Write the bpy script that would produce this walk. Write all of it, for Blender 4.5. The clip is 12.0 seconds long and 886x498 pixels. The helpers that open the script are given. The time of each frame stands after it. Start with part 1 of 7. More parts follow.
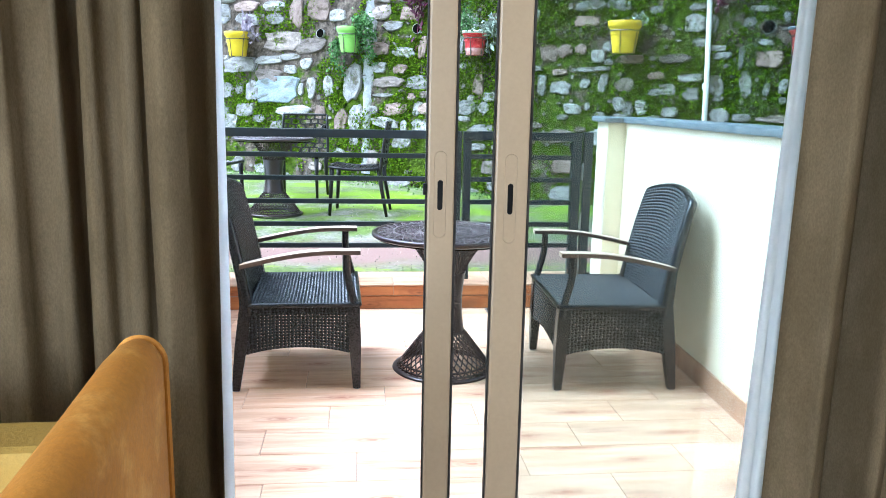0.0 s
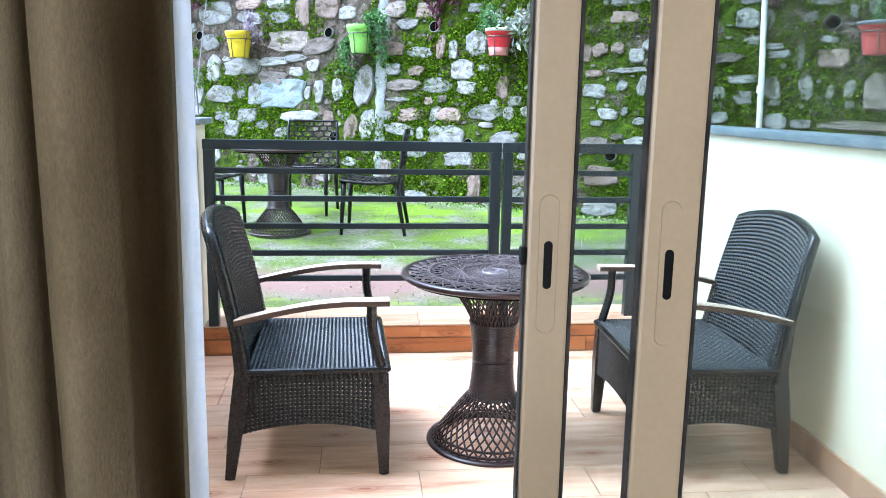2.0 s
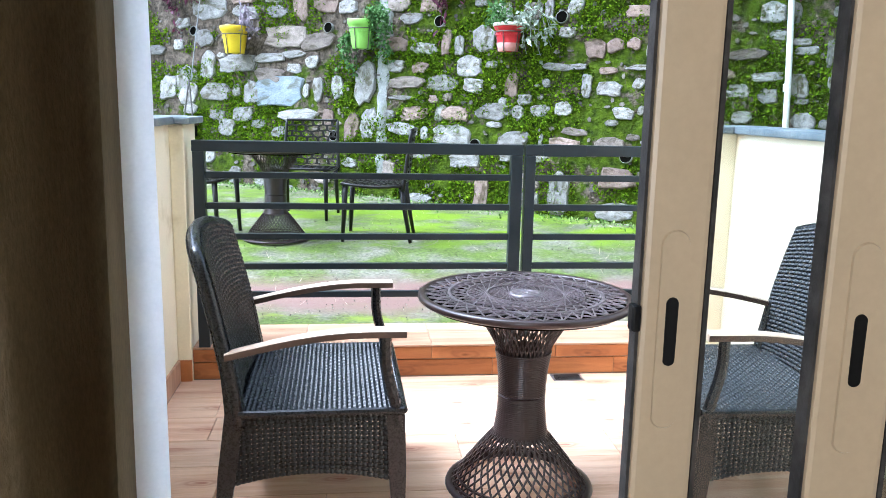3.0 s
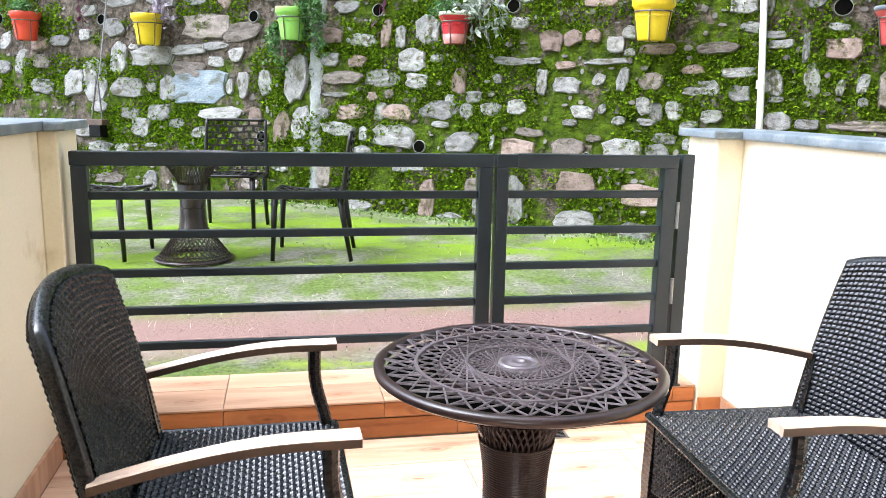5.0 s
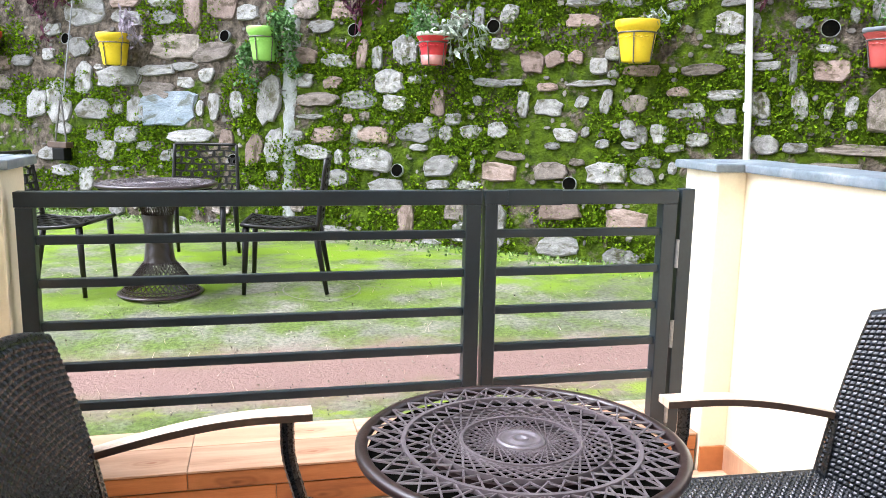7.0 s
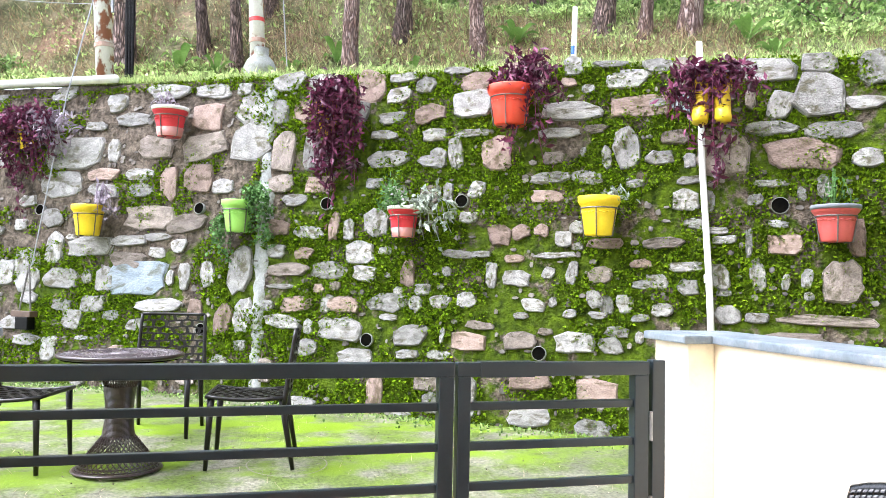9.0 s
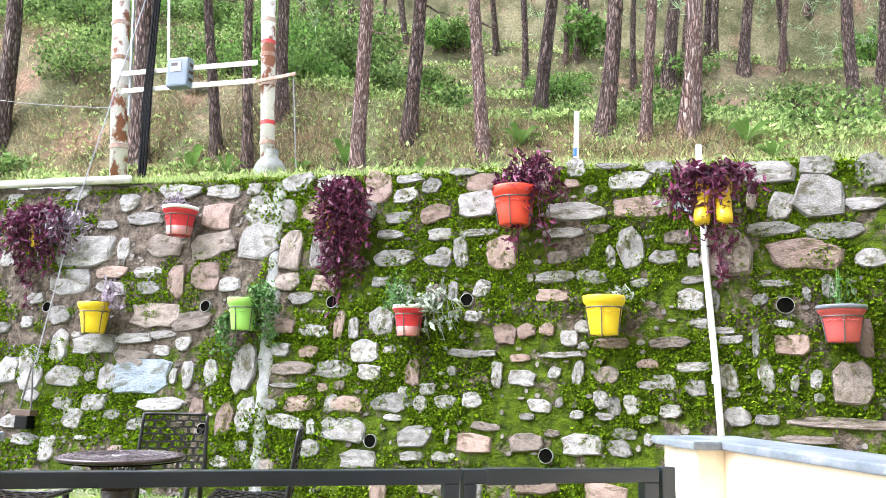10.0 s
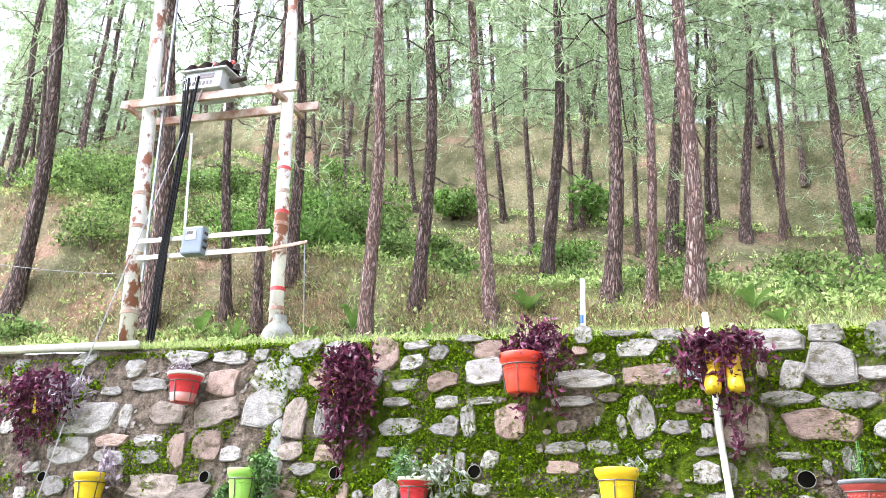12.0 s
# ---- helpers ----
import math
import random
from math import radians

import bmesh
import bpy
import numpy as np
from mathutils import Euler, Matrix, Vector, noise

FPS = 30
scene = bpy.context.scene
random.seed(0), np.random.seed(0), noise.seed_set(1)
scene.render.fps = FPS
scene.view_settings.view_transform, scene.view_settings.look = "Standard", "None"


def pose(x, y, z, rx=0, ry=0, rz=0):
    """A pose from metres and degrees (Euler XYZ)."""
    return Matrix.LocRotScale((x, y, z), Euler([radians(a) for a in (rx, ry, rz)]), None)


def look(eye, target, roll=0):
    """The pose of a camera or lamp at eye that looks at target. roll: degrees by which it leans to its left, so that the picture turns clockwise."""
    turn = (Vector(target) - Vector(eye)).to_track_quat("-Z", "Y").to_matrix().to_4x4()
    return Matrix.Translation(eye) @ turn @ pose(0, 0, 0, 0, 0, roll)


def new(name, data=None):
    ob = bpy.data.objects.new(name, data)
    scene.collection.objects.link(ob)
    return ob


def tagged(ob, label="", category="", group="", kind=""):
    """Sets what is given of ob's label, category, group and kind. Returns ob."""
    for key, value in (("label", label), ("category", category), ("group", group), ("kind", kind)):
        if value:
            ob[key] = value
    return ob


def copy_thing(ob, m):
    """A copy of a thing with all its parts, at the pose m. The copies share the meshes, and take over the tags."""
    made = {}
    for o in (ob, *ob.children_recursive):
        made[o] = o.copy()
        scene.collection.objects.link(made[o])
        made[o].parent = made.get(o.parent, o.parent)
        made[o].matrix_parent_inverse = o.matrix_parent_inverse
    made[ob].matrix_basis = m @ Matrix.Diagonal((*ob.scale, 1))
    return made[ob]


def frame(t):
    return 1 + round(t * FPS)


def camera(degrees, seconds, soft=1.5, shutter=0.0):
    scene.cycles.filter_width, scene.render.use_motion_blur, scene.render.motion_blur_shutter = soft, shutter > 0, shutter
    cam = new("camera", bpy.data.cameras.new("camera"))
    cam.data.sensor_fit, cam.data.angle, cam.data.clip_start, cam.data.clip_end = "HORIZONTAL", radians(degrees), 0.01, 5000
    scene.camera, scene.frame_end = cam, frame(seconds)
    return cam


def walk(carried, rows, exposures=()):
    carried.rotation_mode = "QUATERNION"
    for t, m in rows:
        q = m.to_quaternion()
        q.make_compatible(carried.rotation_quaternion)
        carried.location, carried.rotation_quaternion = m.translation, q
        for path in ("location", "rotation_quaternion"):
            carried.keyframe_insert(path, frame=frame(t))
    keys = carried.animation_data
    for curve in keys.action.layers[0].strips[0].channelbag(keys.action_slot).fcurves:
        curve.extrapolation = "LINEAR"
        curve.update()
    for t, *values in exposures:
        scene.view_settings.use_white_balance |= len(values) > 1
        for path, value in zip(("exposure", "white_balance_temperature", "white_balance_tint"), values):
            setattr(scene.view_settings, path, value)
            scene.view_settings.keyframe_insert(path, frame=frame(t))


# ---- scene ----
# camera and walk: seconds, x, y, z, yaw, pitch, roll
cam = camera(58.5, 12.0, soft=0.9)
ROWS = [
    (0, -0.040, 0.195, 1.326, -6.224, -10.558, -1.152),
    (0.5, -0.065, 0.343, 1.321, -6.201, -10.577, -1.085),
    (1, -0.069, 0.560, 1.313, -6.149, -10.466, -1.030),
    (1.5, -0.082, 0.784, 1.323, -5.945, -10.372, -1.091),
    (2, -0.121, 1.017, 1.337, -5.921, -10.331, -1.018),
    (2.5, -0.142, 1.218, 1.328, -5.823, -10.291, -0.981),
    (4.3, -0.222, 1.939, 1.337, -9.299, -10.815, -1.356),
    (4.5, -0.202, 1.999, 1.329, -9.942, -10.729, -1.167),
    (5, -0.156, 2.174, 1.344, -10.910, -10.583, -1.161),
    (5.5, -0.132, 2.314, 1.340, -11.081, -10.543, -1.140),
    (6, -0.122, 2.440, 1.363, -11.086, -10.460, -1.143),
    (6.5, -0.131, 2.436, 1.389, -11.667, -10.389, -1.149),
    (6.7, -0.138, 2.428, 1.399, -12.052, -10.295, -1.083),
    (8.3, -0.146, 2.424, 1.413, -15.206, -1.172, -1.111),
    (8.5, -0.154, 2.421, 1.424, -15.193, -0.130, -1.097),
    (9, -0.164, 2.418, 1.421, -15.089, 2.661, -1.150),
    (9.5, -0.175, 2.415, 1.436, -14.897, 5.952, -1.218),
    (10, -0.171, 2.395, 1.449, -14.728, 9.541, -1.298),
    (10.5, -0.164, 2.386, 1.466, -14.576, 12.924, -1.336),
    (11, -0.160, 2.386, 1.481, -14.460, 16.051, -1.410),
    (11.5, -0.155, 2.381, 1.482, -14.255, 18.727, -1.499),
    (12, -0.152, 2.383, 1.481, -14.101, 21.300, -1.575),
    ]
walk(cam, [(t, pose(x, y, z, 90 + pitch, roll, yaw)) for t, x, y, z, yaw, pitch, roll in ROWS],
     exposures=[(0.0, 2.80, 4820, 7), (1.5, 2.74, 4820, 8), (2.7, 2.58, 4950, 9), (4.3, 2.42, 5550, 11), (6.7, 2.36, 5700, 13), (9.0, 2.64, 5850, 15), (12.0, 2.68, 5950, 18)])

# world: overcast sky and a wide soft sun
world = bpy.data.worlds.new("overcast_sky")
scene.world = world
world.use_nodes = True
wn, wl = world.node_tree.nodes, world.node_tree.links
sky = wn.new("ShaderNodeTexSky")
sky.sky_type = 'NISHITA'
sky.sun_disc = False
sky.sun_elevation, sky.sun_rotation = radians(57.5), radians(281)
sky.air_density, sky.dust_density, sky.ozone_density = 1.0, 4.0, 1.0
pale = wn.new("ShaderNodeHueSaturation")
pale.inputs["Saturation"].default_value = 0.30
wl.new(sky.outputs["Color"], pale.inputs["Color"])
wl.new(pale.outputs["Color"], wn["Background"].inputs["Color"])
wn["Background"].inputs["Strength"].default_value = 0.15
sun_data = bpy.data.lights.new("sun", 'SUN')
sun_data.energy, sun_data.angle, sun_data.color = 0.65, radians(35), (1.0, 0.97, 0.92)
sun = new("sun", sun_data)
sun.matrix_world = look((-7.6, 2.9, 13), (0.5, 4.5, 0))

# daylight from the room's window behind the camera, in its opening
day = bpy.data.lights.new("window_daylight", 'AREA')
day.shape, day.size, day.size_y, day.energy, day.color = 'RECTANGLE', 1.7, 1.3, 37.0, (1.0, 0.93, 0.82)
window_light = new("window_daylight", day)
window_light.matrix_world = look((-1.75, -3.04, 1.55), (-1.75, 2.0, 1.5))

# ---- materials ----


def mat(name, c1, c2, scale=6.0, fine=60.0, rough=0.6, bump=0.3, depth=0.01, metal=0.0, rand=0.0, stretch=(1, 1, 1),
        c3=None, spots=0.55, spot_scale=3.0, sharp=0.12, grain=0.25, island=False, coat=0.0, thin=0.0, spec=0.5):
    """Two-scale noise colour with grain, optional stains of a third colour, relief and roughness variation."""
    m = bpy.data.materials.new(name)
    m.use_nodes = True
    t = m.node_tree
    n, l = t.nodes, t.links
    b = n["Principled BSDF"]
    tc = n.new("ShaderNodeTexCoord")
    mp = n.new("ShaderNodeMapping")
    mp.inputs["Scale"].default_value = stretch
    l.new(tc.outputs["Object"], mp.inputs["Vector"])
    vec = mp.outputs["Vector"]
    rnd = None
    if rand > 0:
        if island:
            oi = n.new("ShaderNodeNewGeometry")
            rnd = oi.outputs["Random Per Island"]
        else:
            oi = n.new("ShaderNodeObjectInfo")
            rnd = oi.outputs["Random"]
        mul = n.new("ShaderNodeMath")
        mul.operation = 'MULTIPLY'
        mul.inputs[1].default_value = 37.0
        l.new(rnd, mul.inputs[0])
        add = n.new("ShaderNodeVectorMath")
        l.new(vec, add.inputs[0])
        l.new(mul.outputs[0], add.inputs[1])
        vec = add.outputs[0]

    def noise_tex(sc, det=5.0, ro=0.6):
        x = n.new("ShaderNodeTexNoise")
        x.inputs["Scale"].default_value, x.inputs["Detail"].default_value, x.inputs["Roughness"].default_value = sc, det, ro
        l.new(vec, x.inputs["Vector"])
        return x.outputs["Fac"]

    def ramp(fac, lo, hi):
        r = n.new("ShaderNodeMapRange")
        r.interpolation_type = 'SMOOTHSTEP'
        r.inputs["From Min"].default_value, r.inputs["From Max"].default_value = lo, hi
        l.new(fac, r.inputs["Value"])
        return r.outputs["Result"]

    def mix(fac, a, bb, kind='MIX'):
        x = n.new("ShaderNodeMix")
        x.data_type, x.blend_type = 'RGBA', kind
        for sock, v in ((x.inputs["Factor"], fac), (x.inputs[6], a), (x.inputs[7], bb)):
            if isinstance(v, tuple):
                sock.default_value = (*v, 1)
            elif isinstance(v, float):
                sock.default_value = v
            else:
                l.new(v, sock)
        return x.outputs[2]

    big = noise_tex(scale)
    small = noise_tex(fine, 4.0, 0.65)
    col = mix(ramp(big, 0.3, 0.7), c1, c2)
    if c3:
        col = mix(ramp(noise_tex(spot_scale, 7.0, 0.62), spots - sharp, spots + sharp), col, c3)
    g = n.new("ShaderNodeMapRange")
    g.inputs["From Min"].default_value, g.inputs["From Max"].default_value = 0.25, 0.75
    g.inputs["To Min"].default_value, g.inputs["To Max"].default_value = 1 - grain, 1 + grain
    l.new(small, g.inputs["Value"])
    hs = n.new("ShaderNodeHueSaturation")
    l.new(col, hs.inputs["Color"])
    if rnd is not None:
        r2 = n.new("ShaderNodeMapRange")
        r2.inputs["To Min"].default_value, r2.inputs["To Max"].default_value = 1 - rand, 1 + rand
        l.new(rnd, r2.inputs["Value"])
        mm = n.new("ShaderNodeMath")
        mm.operation = 'MULTIPLY'
        l.new(g.outputs[0], mm.inputs[0])
        l.new(r2.outputs[0], mm.inputs[1])
        l.new(mm.outputs[0], hs.inputs["Value"])
    else:
        l.new(g.outputs[0], hs.inputs["Value"])
    l.new(hs.outputs["Color"], b.inputs["Base Color"])
    rr = n.new("ShaderNodeMapRange")
    rr.inputs["To Min"].default_value, rr.inputs["To Max"].default_value = max(rough - 0.12, 0.03), min(rough + 0.12, 1)
    l.new(small, rr.inputs["Value"])
    l.new(rr.outputs[0], b.inputs["Roughness"])
    b.inputs["Metallic"].default_value = metal
    b.inputs["Specular IOR Level"].default_value = spec
    b.inputs["Coat Weight"].default_value = coat
    b.inputs["Coat Roughness"].default_value = 0.28
    if bump > 0:
        both = n.new("ShaderNodeMath")
        both.operation = 'ADD'
        l.new(big, both.inputs[0])
        l.new(small, both.inputs[1])
        bp = n.new("ShaderNodeBump")
        bp.inputs["Strength"].default_value, bp.inputs["Distance"].default_value = bump, depth
        l.new(both.outputs[0], bp.inputs["Height"])
        l.new(bp.outputs["Normal"], b.inputs["Normal"])
    if thin > 0:
        tr = n.new("ShaderNodeBsdfTranslucent")
        l.new(hs.outputs["Color"], tr.inputs["Color"])
        ms = n.new("ShaderNodeMixShader")
        ms.inputs["Fac"].default_value = thin
        l.new(b.outputs[0], ms.inputs[1])
        l.new(tr.outputs[0], ms.inputs[2])
        l.new(ms.outputs[0], n["Material Output"].inputs["Surface"])
    return m


def tile_material(name, base, pale, knot, shift):
    """Glazed tile printed as a pine board: long grain along x and one knot."""
    m = mat(name, base, pale, scale=2.2, fine=34, rough=0.42, spec=0.25, bump=0.05, depth=0.002, rand=0.10, stretch=(0.8, 9, 1),
            c3=knot, spots=0.66, spot_scale=1.6, sharp=0.12, grain=0.10)
    n, l = m.node_tree.nodes, m.node_tree.links
    b = n["Principled BSDF"]
    src = b.inputs["Base Color"].links[0].from_socket
    tc = n.new("ShaderNodeTexCoord")
    mp = n.new("ShaderNodeMapping")
    mp.inputs["Location"].default_value = (-shift, 0.01, 0)
    l.new(tc.outputs["Object"], mp.inputs["Vector"])
    warp = n.new("ShaderNodeTexNoise")
    warp.inputs["Scale"].default_value = 9
    l.new(tc.outputs["Object"], warp.inputs["Vector"])
    sc = n.new("ShaderNodeVectorMath")
    sc.operation = 'MULTIPLY'
    sc.inputs[1].default_value = (9, 30, 0)
    l.new(mp.outputs[0], sc.inputs[0])
    jig = n.new("ShaderNodeVectorMath")
    jig.operation = 'ADD'
    l.new(sc.outputs[0], jig.inputs[0])
    l.new(warp.outputs["Color"], jig.inputs[1])
    off = n.new("ShaderNodeVectorMath")
    off.operation = 'SUBTRACT'
    off.inputs[1].default_value = (0.5, 0.5, 0.5)
    l.new(jig.outputs[0], off.inputs[0])
    ln = n.new("ShaderNodeVectorMath")
    ln.operation = 'LENGTH'
    l.new(off.outputs[0], ln.inputs[0])
    wave = n.new("ShaderNodeMath")
    wave.operation = 'SINE'
    ten = n.new("ShaderNodeMath")
    ten.operation = 'MULTIPLY'
    ten.inputs[1].default_value = 14
    l.new(ln.outputs["Value"], ten.inputs[0])
    l.new(ten.outputs[0], wave.inputs[0])
    fall = n.new("ShaderNodeMapRange")
    fall.inputs["From Min"].default_value, fall.inputs["From Max"].default_value = 0.0, 1.25
    fall.inputs["To Min"].default_value, fall.inputs["To Max"].default_value = 1.0, 0.0
    l.new(ln.outputs["Value"], fall.inputs["Value"])
    ring = n.new("ShaderNodeMapRange")
    ring.inputs["From Min"].default_value, ring.inputs["From Max"].default_value = -1, 1
    ring.inputs["To Min"].default_value, ring.inputs["To Max"].default_value = 0.45, 1.0
    l.new(wave.outputs[0], ring.inputs["Value"])
    fac = n.new("ShaderNodeMath")
    fac.operation = 'MULTIPLY'
    l.new(fall.outputs[0], fac.inputs[0])
    l.new(ring.outputs[0], fac.inputs[1])
    mx = n.new("ShaderNodeMix")
    mx.data_type = 'RGBA'
    l.new(fac.outputs[0], mx.inputs["Factor"])
    l.new(src, mx.inputs[6])
    mx.inputs[7].default_value = (*knot, 1)
    l.new(mx.outputs[2], b.inputs["Base Color"])
    return m


def glass_material(name, tint, ior):
    m = bpy.data.materials.new(name)
    m.use_nodes = True
    n, l = m.node_tree.nodes, m.node_tree.links
    tr = n.new("ShaderNodeBsdfTransparent")
    tr.inputs["Color"].default_value = (*tint, 1)
    gl = n.new("ShaderNodeBsdfGlossy")
    gl.inputs["Roughness"].default_value = 0.02
    fr = n.new("ShaderNodeFresnel")
    fr.inputs["IOR"].default_value = ior
    ms = n.new("ShaderNodeMixShader")
    l.new(fr.outputs[0], ms.inputs["Fac"])
    l.new(tr.outputs[0], ms.inputs[1])
    l.new(gl.outputs[0], ms.inputs[2])
    l.new(ms.outputs[0], n["Material Output"].inputs["Surface"])
    return m


PAINT = mat("cream_wall_paint", (0.80, 0.725, 0.54), (0.84, 0.77, 0.59), 1.3, 90, 0.75, 0.12, 0.004, c3=(0.66, 0.58, 0.39), spots=0.66, spot_scale=2.1, sharp=0.06, grain=0.05)
ROOM_PAINT = mat("room_wall_paint", (0.72, 0.68, 0.60), (0.76, 0.72, 0.64), 1.1, 80, 0.8, 0.1, 0.003, grain=0.04)
SLATE = mat("slate_coping", (0.11, 0.14, 0.165), (0.19, 0.22, 0.245), 9, 70, 0.4, 0.2, 0.004, c3=(0.28, 0.30, 0.31), spots=0.62, spot_scale=7, grain=0.2)
FLOOR_TILE = tile_material("pine_print_floor_tile", (0.60, 0.36, 0.225), (0.76, 0.54, 0.38), (0.36, 0.13, 0.07), 0.12)
TREAD_TILE = tile_material("pine_print_tread_tile", (0.40, 0.23, 0.14), (0.55, 0.35, 0.23), (0.28, 0.12, 0.06), 0.14)
RISER_TILE = tile_material("orange_pine_riser_tile", (0.36, 0.135, 0.045), (0.48, 0.20, 0.07), (0.16, 0.055, 0.02), -0.15)
GROUT = mat("grout", (0.35, 0.28, 0.22), (0.25, 0.20, 0.16), 10, 90, 0.9, 0.2)
RAIL_STEEL = mat("grey_painted_steel", (0.0085, 0.0150, 0.0210), (0.0130, 0.0215, 0.0290), 4, 60, 0.38, 0.06, 0.002, grain=0.18, coat=0.22, spec=0.36)
BLACK_RUBBER = mat("black_plastic", (0.003, 0.003, 0.003), (0.006, 0.006, 0.006), 5, 60, 0.5, 0.05, spec=0.12)
GALV = mat("galvanised_steel", (0.22, 0.23, 0.24), (0.34, 0.34, 0.34), 14, 70, 0.45, 0.1, metal=0.8)
ALU = mat("beige_coated_aluminium", (0.345, 0.265, 0.168), (0.375, 0.29, 0.185), 3, 90, 0.42, 0.05, 0.001, grain=0.05)
ALU_EDGE = mat("dark_brush_seal", (0.02, 0.018, 0.016), (0.05, 0.045, 0.04), 20, 90, 0.8, 0.2, spec=0.12)
GLASS = glass_material("door_glass", (0.85, 0.885, 0.875), 1.40)
CURTAIN = mat("taupe_velour_curtain", (0.202, 0.154, 0.085), (0.273, 0.212, 0.125), 7, 240, 0.9, 0.3, 0.004, grain=0.22, stretch=(1, 1, 0.5), spec=0.12)
SHEER = mat("white_sheer_voile", (0.84, 0.85, 0.85), (0.90, 0.90, 0.89), 20, 240, 0.8, 0.1, 0.002, grain=0.04, thin=0.62)
MUSTARD = mat("mustard_velvet", (0.48, 0.21, 0.022), (0.62, 0.30, 0.04), 4, 120, 0.75, 0.25, 0.006, c3=(0.72, 0.40, 0.09), spots=0.6, spot_scale=9, grain=0.12)
OLIVE = mat("olive_gold_fabric", (0.36, 0.24, 0.045), (0.42, 0.29, 0.06), 5, 140, 0.8, 0.2, grain=0.1)
ROOM_FLOOR = mat("beige_room_tile", (0.45, 0.36, 0.27), (0.55, 0.45, 0.34), 3, 50, 0.25, 0.05)
STRAND = mat("dark_synthetic_rattan", (0.0024, 0.0031, 0.0044), (0.0050, 0.0060, 0.0080), 12, 160, 0.28, 0.15, 0.001, rand=0.35, island=True, grain=0.25, coat=0.20, spec=0.38)
ARM_WOOD = mat("greyed_teak", (0.42, 0.30, 0.22), (0.60, 0.47, 0.37), 3, 40, 0.55, 0.2, 0.002, stretch=(2, 14, 2), grain=0.2)
ARM_SIDE = mat("dark_stained_armrest_edge", (0.06, 0.035, 0.025), (0.10, 0.06, 0.04), 6, 60, 0.5, 0.1)
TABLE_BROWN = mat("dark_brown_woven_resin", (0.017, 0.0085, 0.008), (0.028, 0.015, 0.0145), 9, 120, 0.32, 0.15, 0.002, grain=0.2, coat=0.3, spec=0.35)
PLASTIC = mat("black_brown_moulded_plastic", (0.004, 0.0034, 0.0034), (0.008, 0.0065, 0.0065), 6, 90, 0.38, 0.05, grain=0.15, coat=0.1, spec=0.30)
MORTAR = mat("mossy_mortar", (0.045, 0.036, 0.027), (0.19, 0.155, 0.122), 9, 38, 0.95, 1.0, 0.05, grain=0.6, spec=0.12)
STONES_MAT = [mat(name, lo, hi, 3.0, 24, 0.88, 0.8, 0.02, rand=0.28, c3=dirt, spots=0.58, sharp=0.07, spot_scale=2.4, grain=0.28, spec=0.12) for name, lo, hi, dirt in (
    ("grey_fieldstone", (0.21, 0.205, 0.197), (0.395, 0.385, 0.37), (0.12, 0.112, 0.075)),
    ("pink_fieldstone", (0.245, 0.18, 0.152), (0.365, 0.28, 0.242), (0.14, 0.108, 0.076)),
    ("blue_fieldstone", (0.23, 0.28, 0.32), (0.36, 0.41, 0.455), (0.16, 0.17, 0.145)),
    ("brown_grey_fieldstone", (0.165, 0.14, 0.12), (0.31, 0.265, 0.235), (0.10, 0.088, 0.06)))]
MOSS = mat("wall_moss", (0.040, 0.085, 0.003), (0.205, 0.33, 0.004), 3.0, 60, 0.95, 0.5, 0.01, rand=0.4, island=True, grain=0.35, thin=0.2, spec=0.12)
CONCRETE = mat("pale_cement_smear", (0.22, 0.23, 0.22), (0.33, 0.34, 0.33), 8, 60, 0.9, 0.6, 0.015, c3=(0.16, 0.17, 0.11), spots=0.6, spot_scale=6, grain=0.3, spec=0.12)
WHITE_PVC = mat("white_pvc", (0.70, 0.70, 0.69), (0.80, 0.80, 0.79), 4, 60, 0.4, 0.05, c3=(0.45, 0.43, 0.36), spots=0.7, spot_scale=5, grain=0.06)
# black that paints the shade inside weep pipes and under the table tops
HOLE_SHADE = mat("hole_shade_black", (0.002, 0.002, 0.002), (0.004, 0.004, 0.003), 6, 60, 0.9, 0.1, spec=0.0)
WIRE = mat("dull_iron", (0.09, 0.085, 0.08), (0.15, 0.14, 0.13), 10, 90, 0.55, 0.2, metal=0.5)
POT = {k: mat(k + "_pot_plastic", a, c, 5, 60, 0.42, 0.06, 0.002, grain=0.07) for k, a, c in (
    ("yellow", (0.72, 0.50, 0.008), (0.80, 0.58, 0.012)), ("green", (0.27, 0.55, 0.10), (0.33, 0.62, 0.13)),
    ("red", (0.50, 0.020, 0.034), (0.58, 0.032, 0.042)), ("orange", (0.66, 0.052, 0.028), (0.72, 0.075, 0.035)),
    ("faded_red", (0.45, 0.075, 0.070), (0.52, 0.10, 0.09)), ("white", (0.66, 0.63, 0.60), (0.74, 0.72, 0.70)),
    ("slate", (0.13, 0.14, 0.16), (0.18, 0.19, 0.21)), ("clay", (0.33, 0.13, 0.11), (0.40, 0.18, 0.15)))}
SOIL = mat("potting_soil", (0.03, 0.022, 0.016), (0.06, 0.045, 0.03), 30, 120, 0.95, 0.8, spec=0.12)
PURPLE = mat("purple_heart_leaf", (0.030, 0.006, 0.016), (0.17, 0.036, 0.088), 6, 60, 0.40, 0.1, rand=0.65, island=True, thin=0.2, spec=0.3)
SILVER = mat("silver_purple_leaf", (0.22, 0.17, 0.22), (0.32, 0.28, 0.33), 6, 60, 0.5, 0.1, rand=0.4, island=True, thin=0.2)
LEAF = mat("trailing_green_leaf", (0.055, 0.135, 0.035), (0.17, 0.30, 0.11), 6, 60, 0.5, 0.1, rand=0.5, island=True, thin=0.3, spec=0.12)
